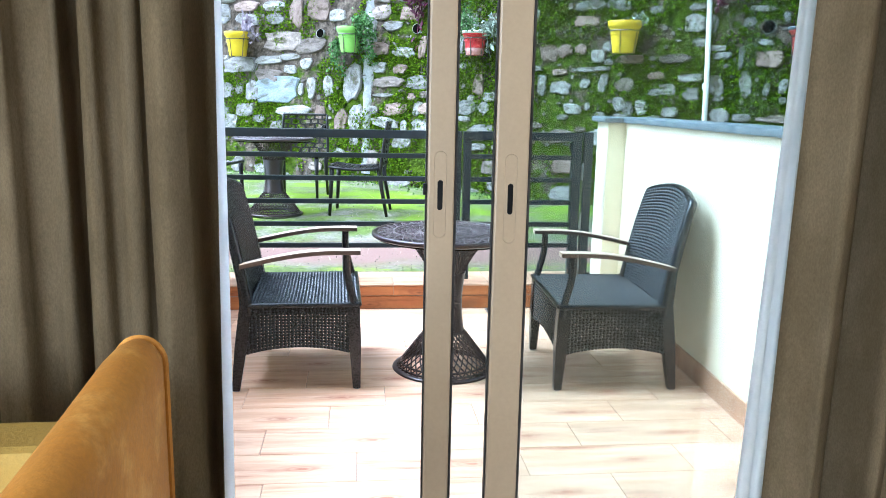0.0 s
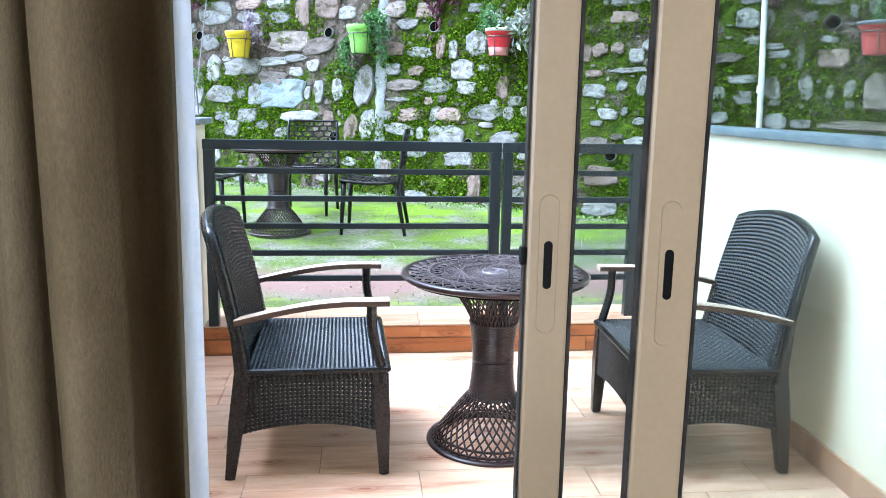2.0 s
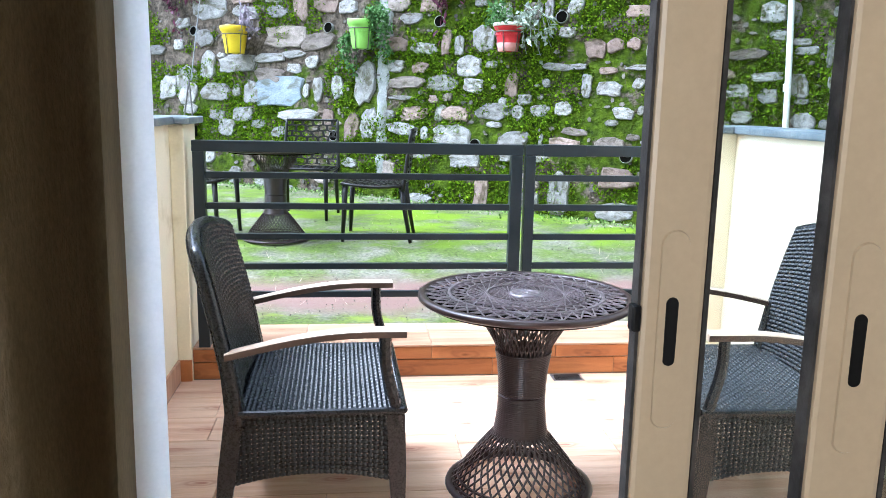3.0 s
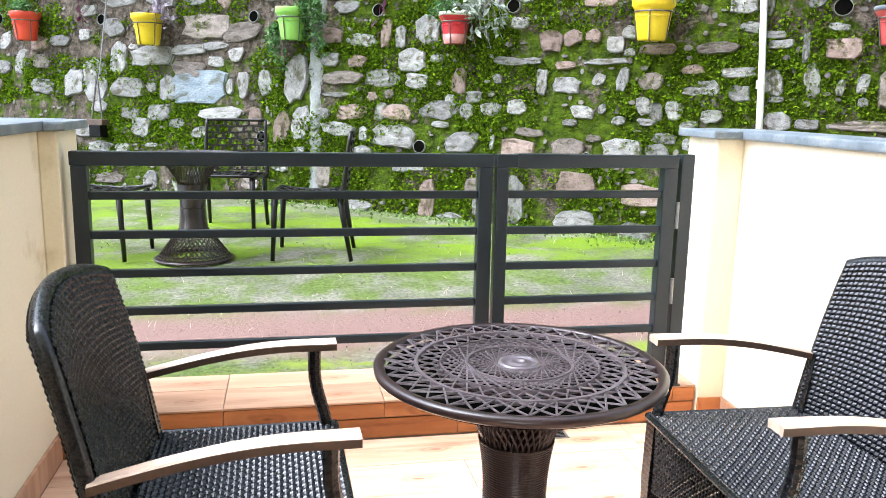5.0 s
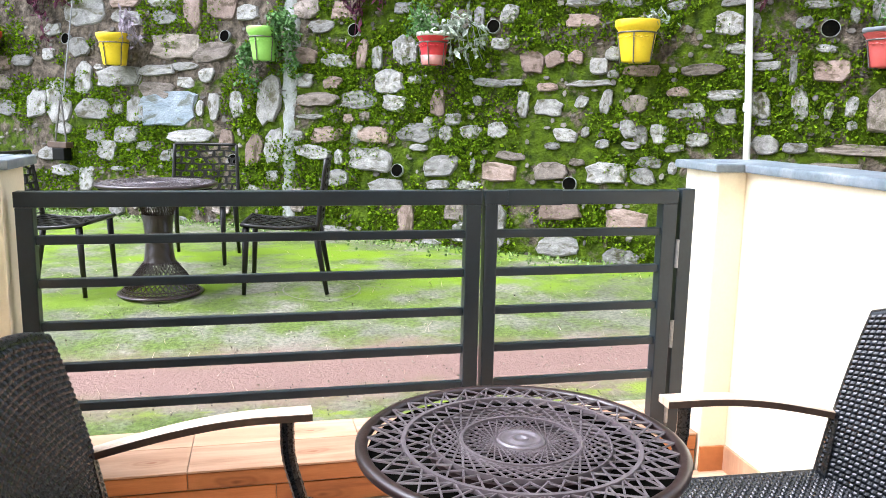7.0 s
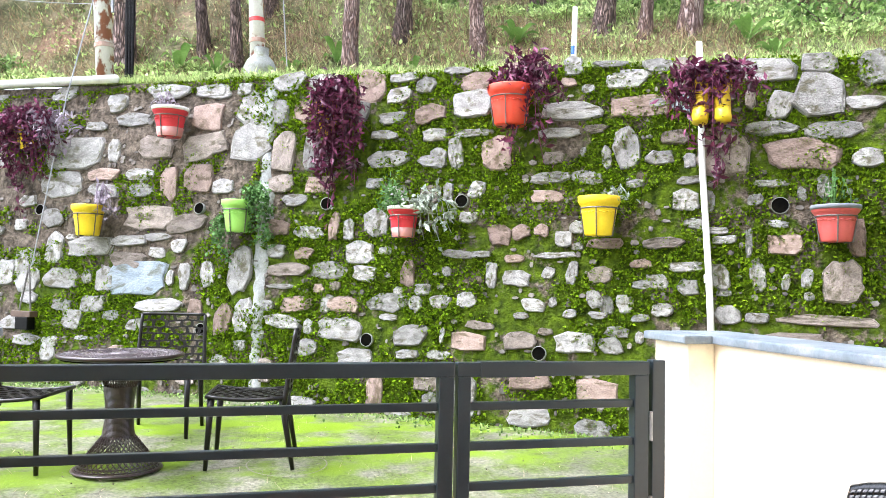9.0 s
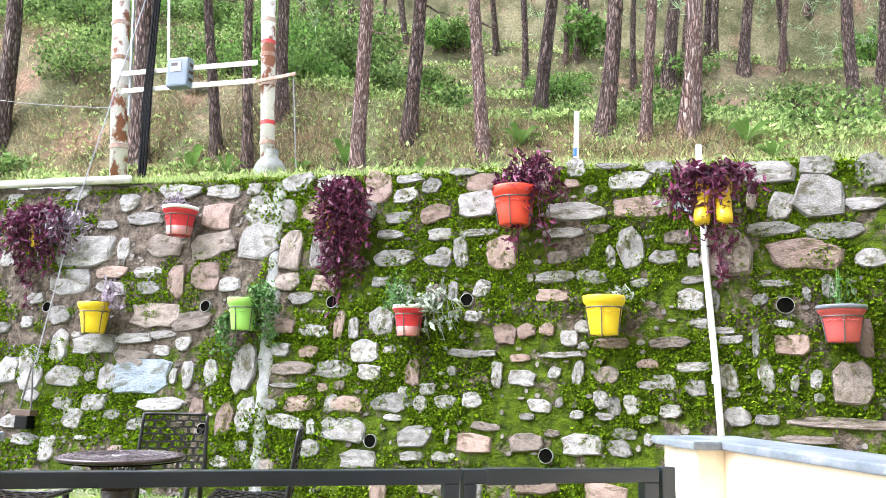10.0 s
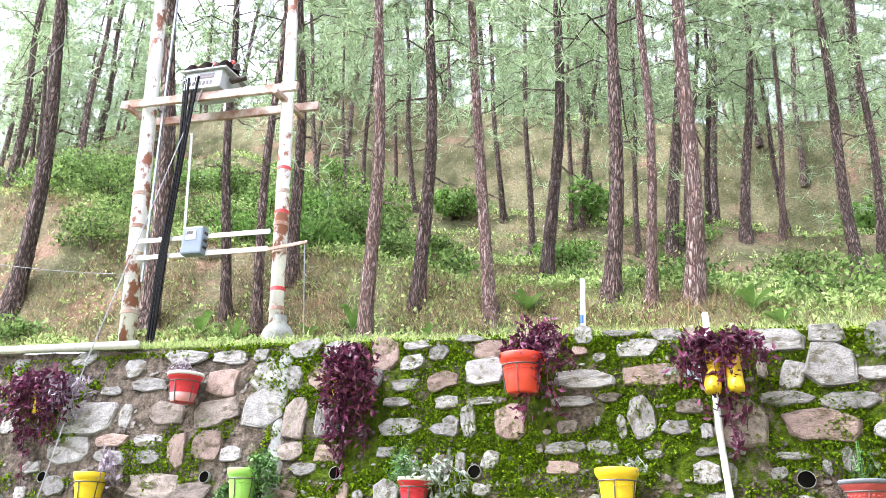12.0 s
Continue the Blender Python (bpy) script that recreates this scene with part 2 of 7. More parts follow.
VARIEGATED = mat("variegated_leaf", (0.10, 0.13, 0.09), (0.45, 0.50, 0.42), 40, 90, 0.5, 0.1, rand=0.3, island=True, thin=0.2)
SHRUB = mat("shrub_leaf", (0.085, 0.16, 0.042), (0.26, 0.37, 0.115), 3, 60, 0.55, 0.1, rand=0.6, island=True, thin=0.3, spec=0.12)
HERB = mat("low_herb_leaf", (0.19, 0.29, 0.080), (0.52, 0.63, 0.27), 1.2, 60, 0.7, 0.1, rand=0.6, island=True, c3=(0.22, 0.19, 0.09), spots=0.68, spot_scale=0.8, thin=0.3, spec=0.12)
BROADLEAF = mat("bright_broad_leaf", (0.10, 0.21, 0.040), (0.22, 0.36, 0.095), 3, 60, 0.5, 0.1, rand=0.5, island=True, thin=0.35, spec=0.12)
GRASS = mat("hill_grass", (0.23, 0.33, 0.10), (0.52, 0.62, 0.27), 1.3, 40, 0.8, 0.1, rand=0.55, island=True, c3=(0.42, 0.31, 0.19), spots=0.62, spot_scale=0.9, thin=0.4, spec=0.12)
DRY_GRASS = mat("dry_bank_grass", (0.22, 0.155, 0.088), (0.52, 0.41, 0.26), 1.6, 40, 0.85, 0.1, rand=0.6, island=True, c3=(0.15, 0.095, 0.06), spots=0.54, spot_scale=1.1, thin=0.3, spec=0.12)
LITTER = mat("hill_earth", (0.080, 0.088, 0.038), (0.24, 0.215, 0.125), 1.6, 22, 0.95, 1.0, 0.06, c3=(0.30, 0.195, 0.14), spots=0.61, spot_scale=0.9, sharp=0.08, grain=0.6, spec=0.12)
BARK = mat("pine_bark", (0.17, 0.122, 0.106), (0.39, 0.275, 0.245), 5, 24, 0.95, 0.6, 0.03, rand=0.35, stretch=(3.0, 3.0, 0.8), grain=0.4, spec=0.12)
BARK_PALE = mat("reddish_pine_bark", (0.25, 0.155, 0.130), (0.53, 0.39, 0.35), 5, 24, 0.95, 0.6, 0.03, rand=0.2, stretch=(3.0, 3.0, 0.8), grain=0.35, spec=0.12)
NEEDLE = mat("pine_needles", (0.237, 0.325, 0.180), (0.424, 0.516, 0.314), 0.6, 20, 0.7, 0.0, rand=0.5, island=True, thin=0.5, spec=0.12)
RUSTY_WHITE = mat("flaking_white_painted_steel", (0.62, 0.60, 0.58), (0.74, 0.73, 0.71), 3, 50, 0.6, 0.3, 0.004, c3=(0.23, 0.085, 0.045), spots=0.555, spot_scale=5, sharp=0.04, stretch=(1, 1, 0.7), grain=0.12)
RUST = mat("weathered_steel", (0.26, 0.13, 0.085), (0.52, 0.46, 0.41), 4, 50, 0.85, 0.4, 0.005, grain=0.3)
RED_PAINT = mat("red_band_paint", (0.45, 0.03, 0.03), (0.55, 0.05, 0.045), 8, 60, 0.5, 0.1)
BOX_GREY = mat("blue_grey_enclosure", (0.13, 0.17, 0.215), (0.17, 0.21, 0.255), 3, 60, 0.4, 0.05, grain=0.06)
TANK_GREY = mat("light_grey_enamel", (0.34, 0.36, 0.38), (0.42, 0.44, 0.46), 3, 60, 0.4, 0.05, grain=0.08)
PORCELAIN = mat("dark_insulator_glaze", (0.03, 0.02, 0.02), (0.06, 0.045, 0.04), 5, 60, 0.25, 0.05)
BLUE_PAINT = mat("blue_band_paint", (0.02, 0.09, 0.30), (0.03, 0.12, 0.36), 8, 60, 0.5, 0.1)


def ground_material():
    """Yard concrete under algae and moss, with a reddish bare strip along the step and bright moss patches."""
    m = mat("mossy_yard_concrete", (0.095, 0.098, 0.068), (0.195, 0.187, 0.145), 1.6, 42, 0.85, 0.7, 0.015, c3=(0.085, 0.120, 0.026), spots=0.49, spot_scale=3.4, sharp=0.12, grain=0.6, spec=0.12)
    n, l = m.node_tree.nodes, m.node_tree.links
    b = n["Principled BSDF"]
    src = b.inputs["Base Color"].links[0].from_socket
    tc = n.new("ShaderNodeTexCoord")
    sep = n.new("ShaderNodeSeparateXYZ")
    l.new(tc.outputs["Object"], sep.inputs[0])

    def blot(scale, lo, hi, seed):
        mp = n.new("ShaderNodeMapping")
        mp.inputs["Location"].default_value = (seed, seed * 2, 0)
        mp.inputs["Scale"].default_value = (0.7, 1.2, 1)
        l.new(tc.outputs["Object"], mp.inputs["Vector"])
        x = n.new("ShaderNodeTexNoise")
        x.inputs["Scale"].default_value, x.inputs["Detail"].default_value, x.inputs["Roughness"].default_value = scale, 8, 0.65
        l.new(mp.outputs[0], x.inputs["Vector"])
        return x.outputs["Fac"]

    def band(centre, half, fade, ragged):
        """1 within a strip of y, with a ragged edge."""
        d = n.new("ShaderNodeMath")
        d.operation = 'SUBTRACT'
        d.inputs[1].default_value = centre
        l.new(sep.outputs["Y"], d.inputs[0])
        a = n.new("ShaderNodeMath")
        a.operation = 'ABSOLUTE'
        l.new(d.outputs[0], a.inputs[0])
        j = n.new("ShaderNodeMath")
        j.operation = 'MULTIPLY_ADD'
        l.new(blot(2.5, 0, 1, centre), j.inputs[0])
        j.inputs[1].default_value = ragged
        l.new(a.outputs[0], j.inputs[2])
        r = n.new("ShaderNodeMapRange")
        r.interpolation_type = 'SMOOTHSTEP'
        r.inputs["From Min"].default_value, r.inputs["From Max"].default_value = half + fade + ragged / 2, half - fade + ragged / 2
        l.new(j.outputs[0], r.inputs["Value"])
        return r.outputs[0]

    def lay(under, fac, colour):
        x = n.new("ShaderNodeMix")
        x.data_type = 'RGBA'
        l.new(fac, x.inputs["Factor"])
        l.new(under, x.inputs[6])
        x.inputs[7].default_value = (*colour, 1)
        return x.outputs[2]

    def over(fac, lo, hi):
        r = n.new("ShaderNodeMapRange")
        r.interpolation_type = 'SMOOTHSTEP'
        r.inputs["From Min"].default_value, r.inputs["From Max"].default_value = lo, hi
        l.new(fac, r.inputs["Value"])
        return r.outputs[0]

    def times(a, bb):
        x = n.new("ShaderNodeMath")
        x.operation = 'MULTIPLY'
        l.new(a, x.inputs[0])
        l.new(bb, x.inputs[1])
        return x.outputs[0]

    col = lay(src, band(6.12, 0.33, 0.20, 0.75), (0.185, 0.118, 0.098))
    col = lay(col, times(over(blot(1.7, 0, 1, 4.0), 0.46, 0.60), band(8.9, 1.6, 0.5, 1.2)), (0.13, 0.205, 0.010))
    col = lay(col, times(over(blot(3.0, 0, 1, 9.0), 0.50, 0.60), band(5.68, 0.09, 0.05, 0.16)), (0.17, 0.22, 0.03))
    l.new(col, b.inputs["Base Color"])
    return m


YARD = ground_material()
CHIP = mat("chinking_stone", (0.105, 0.095, 0.083), (0.210, 0.194, 0.178), 7, 45, 0.9, 0.6, 0.01, rand=0.4, island=True, grain=0.3, spec=0.12)
GRIT = mat("yard_grit", (0.06, 0.05, 0.036), (0.26, 0.24, 0.19), 3, 60, 0.9, 0.2, rand=0.5, island=True, grain=0.3, spec=0.12)
RING_STAIN = mat("pale_ring_stain", (0.15, 0.15, 0.105), (0.24, 0.235, 0.19), 4, 60, 0.9, 0.3, c3=(0.11, 0.125, 0.06), spots=0.5, spot_scale=3, grain=0.4, spec=0.12)
# paler copy of TABLE_BROWN, with the sky's reflection put into its base colour
TABLE_TOP = mat("sky_lit_brown_resin", (0.085, 0.068, 0.076), (0.120, 0.098, 0.108), 9, 120, 0.34, 0.1, 0.001, grain=0.15, coat=0.6)


def wall_material():
    """Mortar of the stone wall: damp brown and grey cement, grown over with moss where the wall is wettest."""
    m = MORTAR
    n, l = m.node_tree.nodes, m.node_tree.links
    b = n["Principled BSDF"]
    src = b.inputs["Base Color"].links[0].from_socket
    tc = n.new("ShaderNodeTexCoord")
    sep = n.new("ShaderNodeSeparateXYZ")
    l.new(tc.outputs["Object"], sep.inputs[0])
    x = n.new("ShaderNodeTexNoise")
    x.inputs["Scale"].default_value, x.inputs["Detail"].default_value, x.inputs["Roughness"].default_value = 2.2, 9, 0.68
    l.new(tc.outputs["Object"], x.inputs["Vector"])
    wet = n.new("ShaderNodeMapRange")
    wet.inputs["From Min"].default_value, wet.inputs["From Max"].default_value = -1.9, -0.9
    wet.inputs["To Min"].default_value, wet.inputs["To Max"].default_value = -0.13, 0.045
    l.new(sep.outputs["X"], wet.inputs["Value"])
    low = n.new("ShaderNodeMapRange")
    low.inputs["From Min"].default_value, low.inputs["From Max"].default_value = 2.0, 1.5
    low.inputs["To Min"].default_value, low.inputs["To Max"].default_value = 0.0, 0.15
    l.new(sep.outputs["Z"], low.inputs["Value"])
    dry = n.new("ShaderNodeMath")
    dry.operation = 'ADD'
    l.new(wet.outputs[0], dry.inputs[0])
    l.new(low.outputs[0], dry.inputs[1])
    cap = n.new("ShaderNodeMath")
    cap.operation = 'MINIMUM'
    cap.inputs[1].default_value = 0.05
    l.new(dry.outputs[0], cap.inputs[0])
    s = n.new("ShaderNodeMath")
    s.operation = 'ADD'
    l.new(x.outputs["Fac"], s.inputs[0])
    l.new(cap.outputs[0], s.inputs[1])
    r = n.new("ShaderNodeMapRange")
    r.interpolation_type = 'SMOOTHSTEP'
    r.inputs["From Min"].default_value, r.inputs["From Max"].default_value = 0.475, 0.535
    l.new(s.outputs[0], r.inputs["Value"])
    y = n.new("ShaderNodeTexNoise")
    y.inputs["Scale"].default_value, y.inputs["Detail"].default_value = 14, 6
    l.new(tc.outputs["Object"], y.inputs["Vector"])
    g = n.new("ShaderNodeMix")
    g.data_type = 'RGBA'
    g.inputs[6].default_value, g.inputs[7].default_value = (0.016, 0.030, 0.003, 1), (0.10, 0.155, 0.004, 1)
    gr = n.new("ShaderNodeMapRange")
    gr.inputs["From Min"].default_value, gr.inputs["From Max"].default_value = 0.3, 0.7
    l.new(y.outputs["Fac"], gr.inputs["Value"])
    l.new(gr.outputs[0], g.inputs["Factor"])
    mx = n.new("ShaderNodeMix")
    mx.data_type = 'RGBA'
    l.new(r.outputs[0], mx.inputs["Factor"])
    l.new(src, mx.inputs[6])
    l.new(g.outputs[2], mx.inputs[7])
    l.new(mx.outputs[2], b.inputs["Base Color"])


wall_material()


def bark_plates(m, crack, flake):
    """Breaks bark into upright scaly plates: dark fissures between them, paler flaked faces, relief."""
    n, l = m.node_tree.nodes, m.node_tree.links
    b = n["Principled BSDF"]
    src = b.inputs["Base Color"].links[0].from_socket
    tc = n.new("ShaderNodeTexCoord")
    mp = n.new("ShaderNodeMapping")
    mp.inputs["Scale"].default_value = (1, 1, 0.20)
    l.new(tc.outputs["Object"], mp.inputs["Vector"])
    warp = n.new("ShaderNodeTexNoise")
    warp.inputs["Scale"].default_value, warp.inputs["Detail"].default_value = 9, 4
    l.new(mp.outputs[0], warp.inputs["Vector"])
    sc = n.new("ShaderNodeVectorMath")
    sc.operation = 'SCALE'
    sc.inputs["Scale"].default_value = 0.16
    l.new(warp.outputs["Color"], sc.inputs[0])
    add = n.new("ShaderNodeVectorMath")
    l.new(mp.outputs[0], add.inputs[0])
    l.new(sc.outputs[0], add.inputs[1])
    edge = n.new("ShaderNodeTexVoronoi")
    edge.feature = 'DISTANCE_TO_EDGE'
    cell = n.new("ShaderNodeTexVoronoi")
    for x in (edge, cell):
        x.inputs["Scale"].default_value = 30
        l.new(add.outputs[0], x.inputs["Vector"])
    sep = n.new("ShaderNodeSeparateColor")
    l.new(cell.outputs["Color"], sep.inputs[0])
    r = n.new("ShaderNodeMapRange")
    r.interpolation_type = 'SMOOTHSTEP'
    r.inputs["From Min"].default_value, r.inputs["From Max"].default_value = -0.06, 0.34
    l.new(edge.outputs["Distance"], r.inputs["Value"])
    fl = n.new("ShaderNodeMapRange")
    fl.inputs["From Min"].default_value, fl.inputs["From Max"].default_value = 0.55, 0.95
    fl.inputs["To Max"].default_value = 0.75
    l.new(sep.outputs[0], fl.inputs["Value"])
    pale = n.new("ShaderNodeMix")
    pale.data_type = 'RGBA'
    l.new(fl.outputs[0], pale.inputs["Factor"])
    l.new(src, pale.inputs[6])
    pale.inputs[7].default_value = (*flake, 1)
    mx = n.new("ShaderNodeMix")
    mx.data_type = 'RGBA'
    l.new(r.outputs[0], mx.inputs["Factor"])
    mx.inputs[6].default_value = (*crack, 1)
    l.new(pale.outputs[2], mx.inputs[7])
    l.new(mx.outputs[2], b.inputs["Base Color"])
    old = b.inputs["Normal"].links[0].from_socket
    bp = n.new("ShaderNodeBump")
    bp.inputs["Strength"].default_value, bp.inputs["Distance"].default_value = 1.0, 0.03
    l.new(r.outputs[0], bp.inputs["Height"])
    l.new(old, bp.inputs["Normal"])
    l.new(bp.outputs["Normal"], b.inputs["Normal"])


bark_plates(BARK, (0.036, 0.027, 0.024), (0.40, 0.32, 0.295))
bark_plates(BARK_PALE, (0.085, 0.052, 0.045), (0.55, 0.45, 0.42))

# ---- mesh tools ----


def mesh_ob(name, bm, material, parent=None, smooth=False):
    me = bpy.data.meshes.new(name)
    bm.normal_update()
    bm.to_mesh(me)
    bm.free()
    for mm in (material if isinstance(material, list) else [material]):
        me.materials.append(mm)
    if smooth:
        me.polygons.foreach_set("use_smooth", [True] * len(me.polygons))
    ob = new(name, me)
    if parent is not None:
        ob.parent = parent
    return ob


def part(name, bm, material, parent, label="", smooth=False):
    return tagged(mesh_ob(name, bm, material, parent, smooth), label)


def thing(name, label, category, at=None, group="", kind=""):
    ob = new(name)
    ob.empty_display_size = 0.1
    if at is not None:
        ob.matrix_world = at
    return tagged(ob, label, category, group, kind)


def add_box(bm, x0, x1, y0, y1, z0, z1, bevel=0.0, m=None):
    mm = Matrix.Translation(((x0 + x1) / 2, (y0 + y1) / 2, (z0 + z1) / 2)) @ Matrix.Diagonal((x1 - x0, y1 - y0, z1 - z0, 1))
    r = bmesh.ops.create_cube(bm, size=1, matrix=mm)
    if bevel > 0:
        es = list({e for v in r["verts"] for e in v.link_edges})
        r2 = bmesh.ops.bevel(bm, geom=es, offset=bevel, segments=2, affect='EDGES', profile=0.6)
        vs = list({v for f in r2["faces"] for v in f.verts} | {v for v in r["verts"] if v.is_valid})
    else:
        vs = r["verts"]
    if m is not None:
        bmesh.ops.transform(bm, matrix=m, verts=vs)
    return bm


def boxes(*bs, bevel=0.0):
    bm = bmesh.new()
    for b in bs:
        add_box(bm, *b, bevel=bevel)
    return bm


def add_tube(bm, pts, radii, sides=8, cap=True):
    """A tube along points, with a radius at each."""
    rings = []
    pts = [Vector(p) for p in pts]
    side = None
    for i, p in enumerate(pts):
        d = (pts[min(i + 1, len(pts) - 1)] - pts[max(i - 1, 0)]).normalized()
        if side is None:
            side = d.orthogonal().normalized()
        else:
            side = (side - d * side.dot(d)).normalized()
        up = d.cross(side)
        r = radii[i] if isinstance(radii, (list, tuple)) else radii
        rings.append([bm.verts.new(p + (side * math.cos(a) + up * math.sin(a)) * r) for a in [2 * math.pi * k / sides for k in range(sides)]])
    for a, b in zip(rings, rings[1:]):
        for k in range(sides):
            bm.faces.new((a[k], a[(k + 1) % sides], b[(k + 1) % sides], b[k]))
    if cap:
        bm.faces.new(rings[0][::-1])
        bm.faces.new(rings[-1])
    return bm


def tube(pts, radii, sides=8, cap=True):
    return add_tube(bmesh.new(), pts, radii, sides, cap)


def add_lathe(bm, profile, sides=32, centre=(0, 0, 0), squash=1.0):
    """A turned shape from (radius, height) pairs."""
    c = Vector(centre)
    rings = []
    for r, z in profile:
        rings.append([bm.verts.new(c + Vector((r * math.cos(a), r * math.sin(a) * squash, z))) for a in [2 * math.pi * k / sides for k in range(sides)]])
    for a, b in zip(rings, rings[1:]):
        for k in range(sides):
            bm.faces.new((a[k], a[(k + 1) % sides], b[(k + 1) % sides], b[k]))
    return bm


def lathe(profile, sides=32):
    return add_lathe(bmesh.new(), profile, sides)


def raw_mesh(name, verts, faces, material, parent=None, smooth=False):
    me = bpy.data.meshes.new(name)
    me.from_pydata([tuple(v) for v in verts], [], faces)
    me.materials.append(material)
    if smooth:
        me.polygons.foreach_set("use_smooth", [True] * len(me.polygons))
    ob = new(name, me)
    if parent is not None:
        ob.parent = parent
    return ob


def leaf_cards(points, length, width, rng, droop=0.0, normals=None, spread=1.0):
    """Folded diamond leaves (four corners) at the points; length and width vary."""
    p = np.asarray(points, float)
    k = len(p)
    d = rng.normal(size=(k, 3))
    d[:, 2] -= droop
    if normals is not None:
        d = d * spread + np.asarray(normals) * 1.2
    d /= np.linalg.norm(d, axis=1)[:, None]
    s = np.cross(d, rng.normal(size=(k, 3)))
    s /= np.linalg.norm(s, axis=1)[:, None] + 1e-9
    up = np.cross(d, s)
    ln = length * rng.uniform(0.6, 1.25, (k, 1))
    wd = width * rng.uniform(0.6, 1.25, (k, 1))
    v = np.empty((k, 4, 3))
    v[:, 0] = p
    v[:, 1] = p + d * ln * 0.45 + s * wd * 0.5 + up * wd * 0.18
    v[:, 2] = p + d * ln
    v[:, 3] = p + d * ln * 0.45 - s * wd * 0.5 + up * wd * 0.18
    idx = np.arange(k)[:, None] * 4
    f = np.concatenate([idx + np.array([0, 1, 2]), idx + np.array([0, 2, 3])])
    return v.reshape(-1, 3), f.tolist()


def blades(points, length, width, rng, lean=0.5):
    """Grass blades: thin upright triangles."""
    p = np.asarray(points, float)
    k = len(p)
    d = rng.normal(size=(k, 3)) * lean
    d[:, 2] = np.abs(d[:, 2]) + 0.6
    d /= np.linalg.norm(d, axis=1)[:, None]
    s = rng.normal(size=(k, 3))
    s[:, 2] = 0
    s /= np.linalg.norm(s, axis=1)[:, None] + 1e-9
    ln = length * rng.uniform(0.5, 1.4, (k, 1))
    v = np.empty((k, 3, 3))
    v[:, 0], v[:, 1], v[:, 2] = p - s * width / 2, p + s * width / 2, p + d * ln
    return v.reshape(-1, 3), (np.arange(k)[:, None] * 3 + np.array([0, 1, 2])).tolist()

# ---- setting: room, terrace, yard ----
XL, XR = -1.012, 1.565        # inner faces of the terrace's side walls, at the house
PL, PR = -0.946, 1.560        # end faces of the two piers
Y_STEP, Y_PIER, Y_END = 5.165, 5.152, 5.415
EAST_TURN = Matrix.Translation((XR, 2.36, 0)) @ Matrix.Rotation(radians(-2.4), 4, 'Z') @ Matrix.Translation((-XR, -2.36, 0))   # the east wall runs a little outwards
WALL_TOP, COPE = 1.215, 1.25


def structure(ob, label, category):
    return tagged(ob, label, category, kind="structure")


terrace = structure(mesh_ob("floor_terrace", boxes((XL - 0.2, XR + 0.2, 2.10, Y_STEP + 0.02, -0.12, -0.008)), GROUT), "terrace floor of pine-print ceramic tiles", "floor")
structure(mesh_ob("floor_room", boxes((-3.0, 3.0, -3.0, 2.10, -0.12, 0.0)), ROOM_FLOOR), "beige tiled floor of the dim room", "floor")
structure(mesh_ob("ceiling", boxes((-3.0, 3.0, -3.0, 2.12, 2.75, 2.9)), ROOM_PAINT), "plain painted room ceiling", "ceiling")
structure(mesh_ob("wall_back", boxes((-3.0, -2.6, -3.15, -3.0, 0, 2.75), (-0.9, 3.0, -3.15, -3.0, 0, 2.75), (-2.6, -0.9, -3.15, -3.0, 0, 0.9), (-2.6, -0.9, -3.15, -3.0, 2.2, 2.75)), ROOM_PAINT), "plain painted room wall", "wall")
structure(mesh_ob("wall_west", boxes((-3.15, -3.0, -3.15, 2.12, 0, 2.75)), ROOM_PAINT), "plain painted room wall", "wall")
structure(mesh_ob("wall_east", boxes((3.0, 3.15, -3.15, 2.12, 0, 2.75)), ROOM_PAINT), "plain painted room wall", "wall")
# the height up to 8.6 m is unseen, added to shut off southern sky light
structure(mesh_ob("wall_door_side", boxes((-7.0, -0.62, 2.12, 2.36, -0.1, 8.6), (1.64, 7.0, 2.12, 2.36, -0.1, 8.6), (-0.62, 1.64, 2.12, 2.36, 2.25, 8.6)), PAINT), "cream wall round the sliding terrace door, raised unseen to block sky light", "wall")

# side walls of the terrace, with piers, coping and tile skirting
for nm, inner, face, sgn, turn in (("wall_terrace_east", XR, XR - 0.117, 1, EAST_TURN), ("wall_terrace_west", XL, PL, -1, Matrix.Identity(4))):
    x0, x1 = sorted((inner, inner + sgn * 0.2))
    p0, p1 = sorted((inner, face))
    bm = boxes((x0, x1, 2.36, Y_END, -0.1, WALL_TOP), (p0, p1, Y_PIER, Y_END, -0.1, WALL_TOP), bevel=0.006)
    w = structure(mesh_ob(nm, bm, PAINT), "cream rendered terrace wall with an end pier", "wall")
    x0, x1 = sorted((inner - sgn * 0.03, inner + sgn * 0.23))
    part("coping_stone", boxes((x0, x1, 2.36, Y_END + 0.04, WALL_TOP, COPE), bevel=0.008), SLATE, w, "dark slate coping slab")
    x0, x1 = sorted((face - sgn * 0.035, inner - sgn * 0.0305))
    part("coping_stone", boxes((x0, x1, Y_PIER - 0.035, Y_END + 0.04, WALL_TOP + 0.001, COPE - 0.001), bevel=0.008), SLATE, w, "dark slate coping slab")
    x0, x1 = sorted((inner, inner - sgn * 0.013))
    sk = structure(mesh_ob("baseboard", boxes((x0, x1, 2.37, Y_PIER, 0, 0.105), bevel=0.002), TREAD_TILE), "brown tile skirting along the terrace wall", "baseboard")
    x0, x1 = sorted((face, inner - sgn * 0.013))
    pk = structure(mesh_ob("baseboard", boxes((x0, x1, Y_PIER - 0.012, Y_PIER, 0, 0.105), bevel=0.002), RISER_TILE), "orange tile skirting round the pier", "baseboard")
    for ob in (w, sk, pk):
        ob.matrix_world = turn

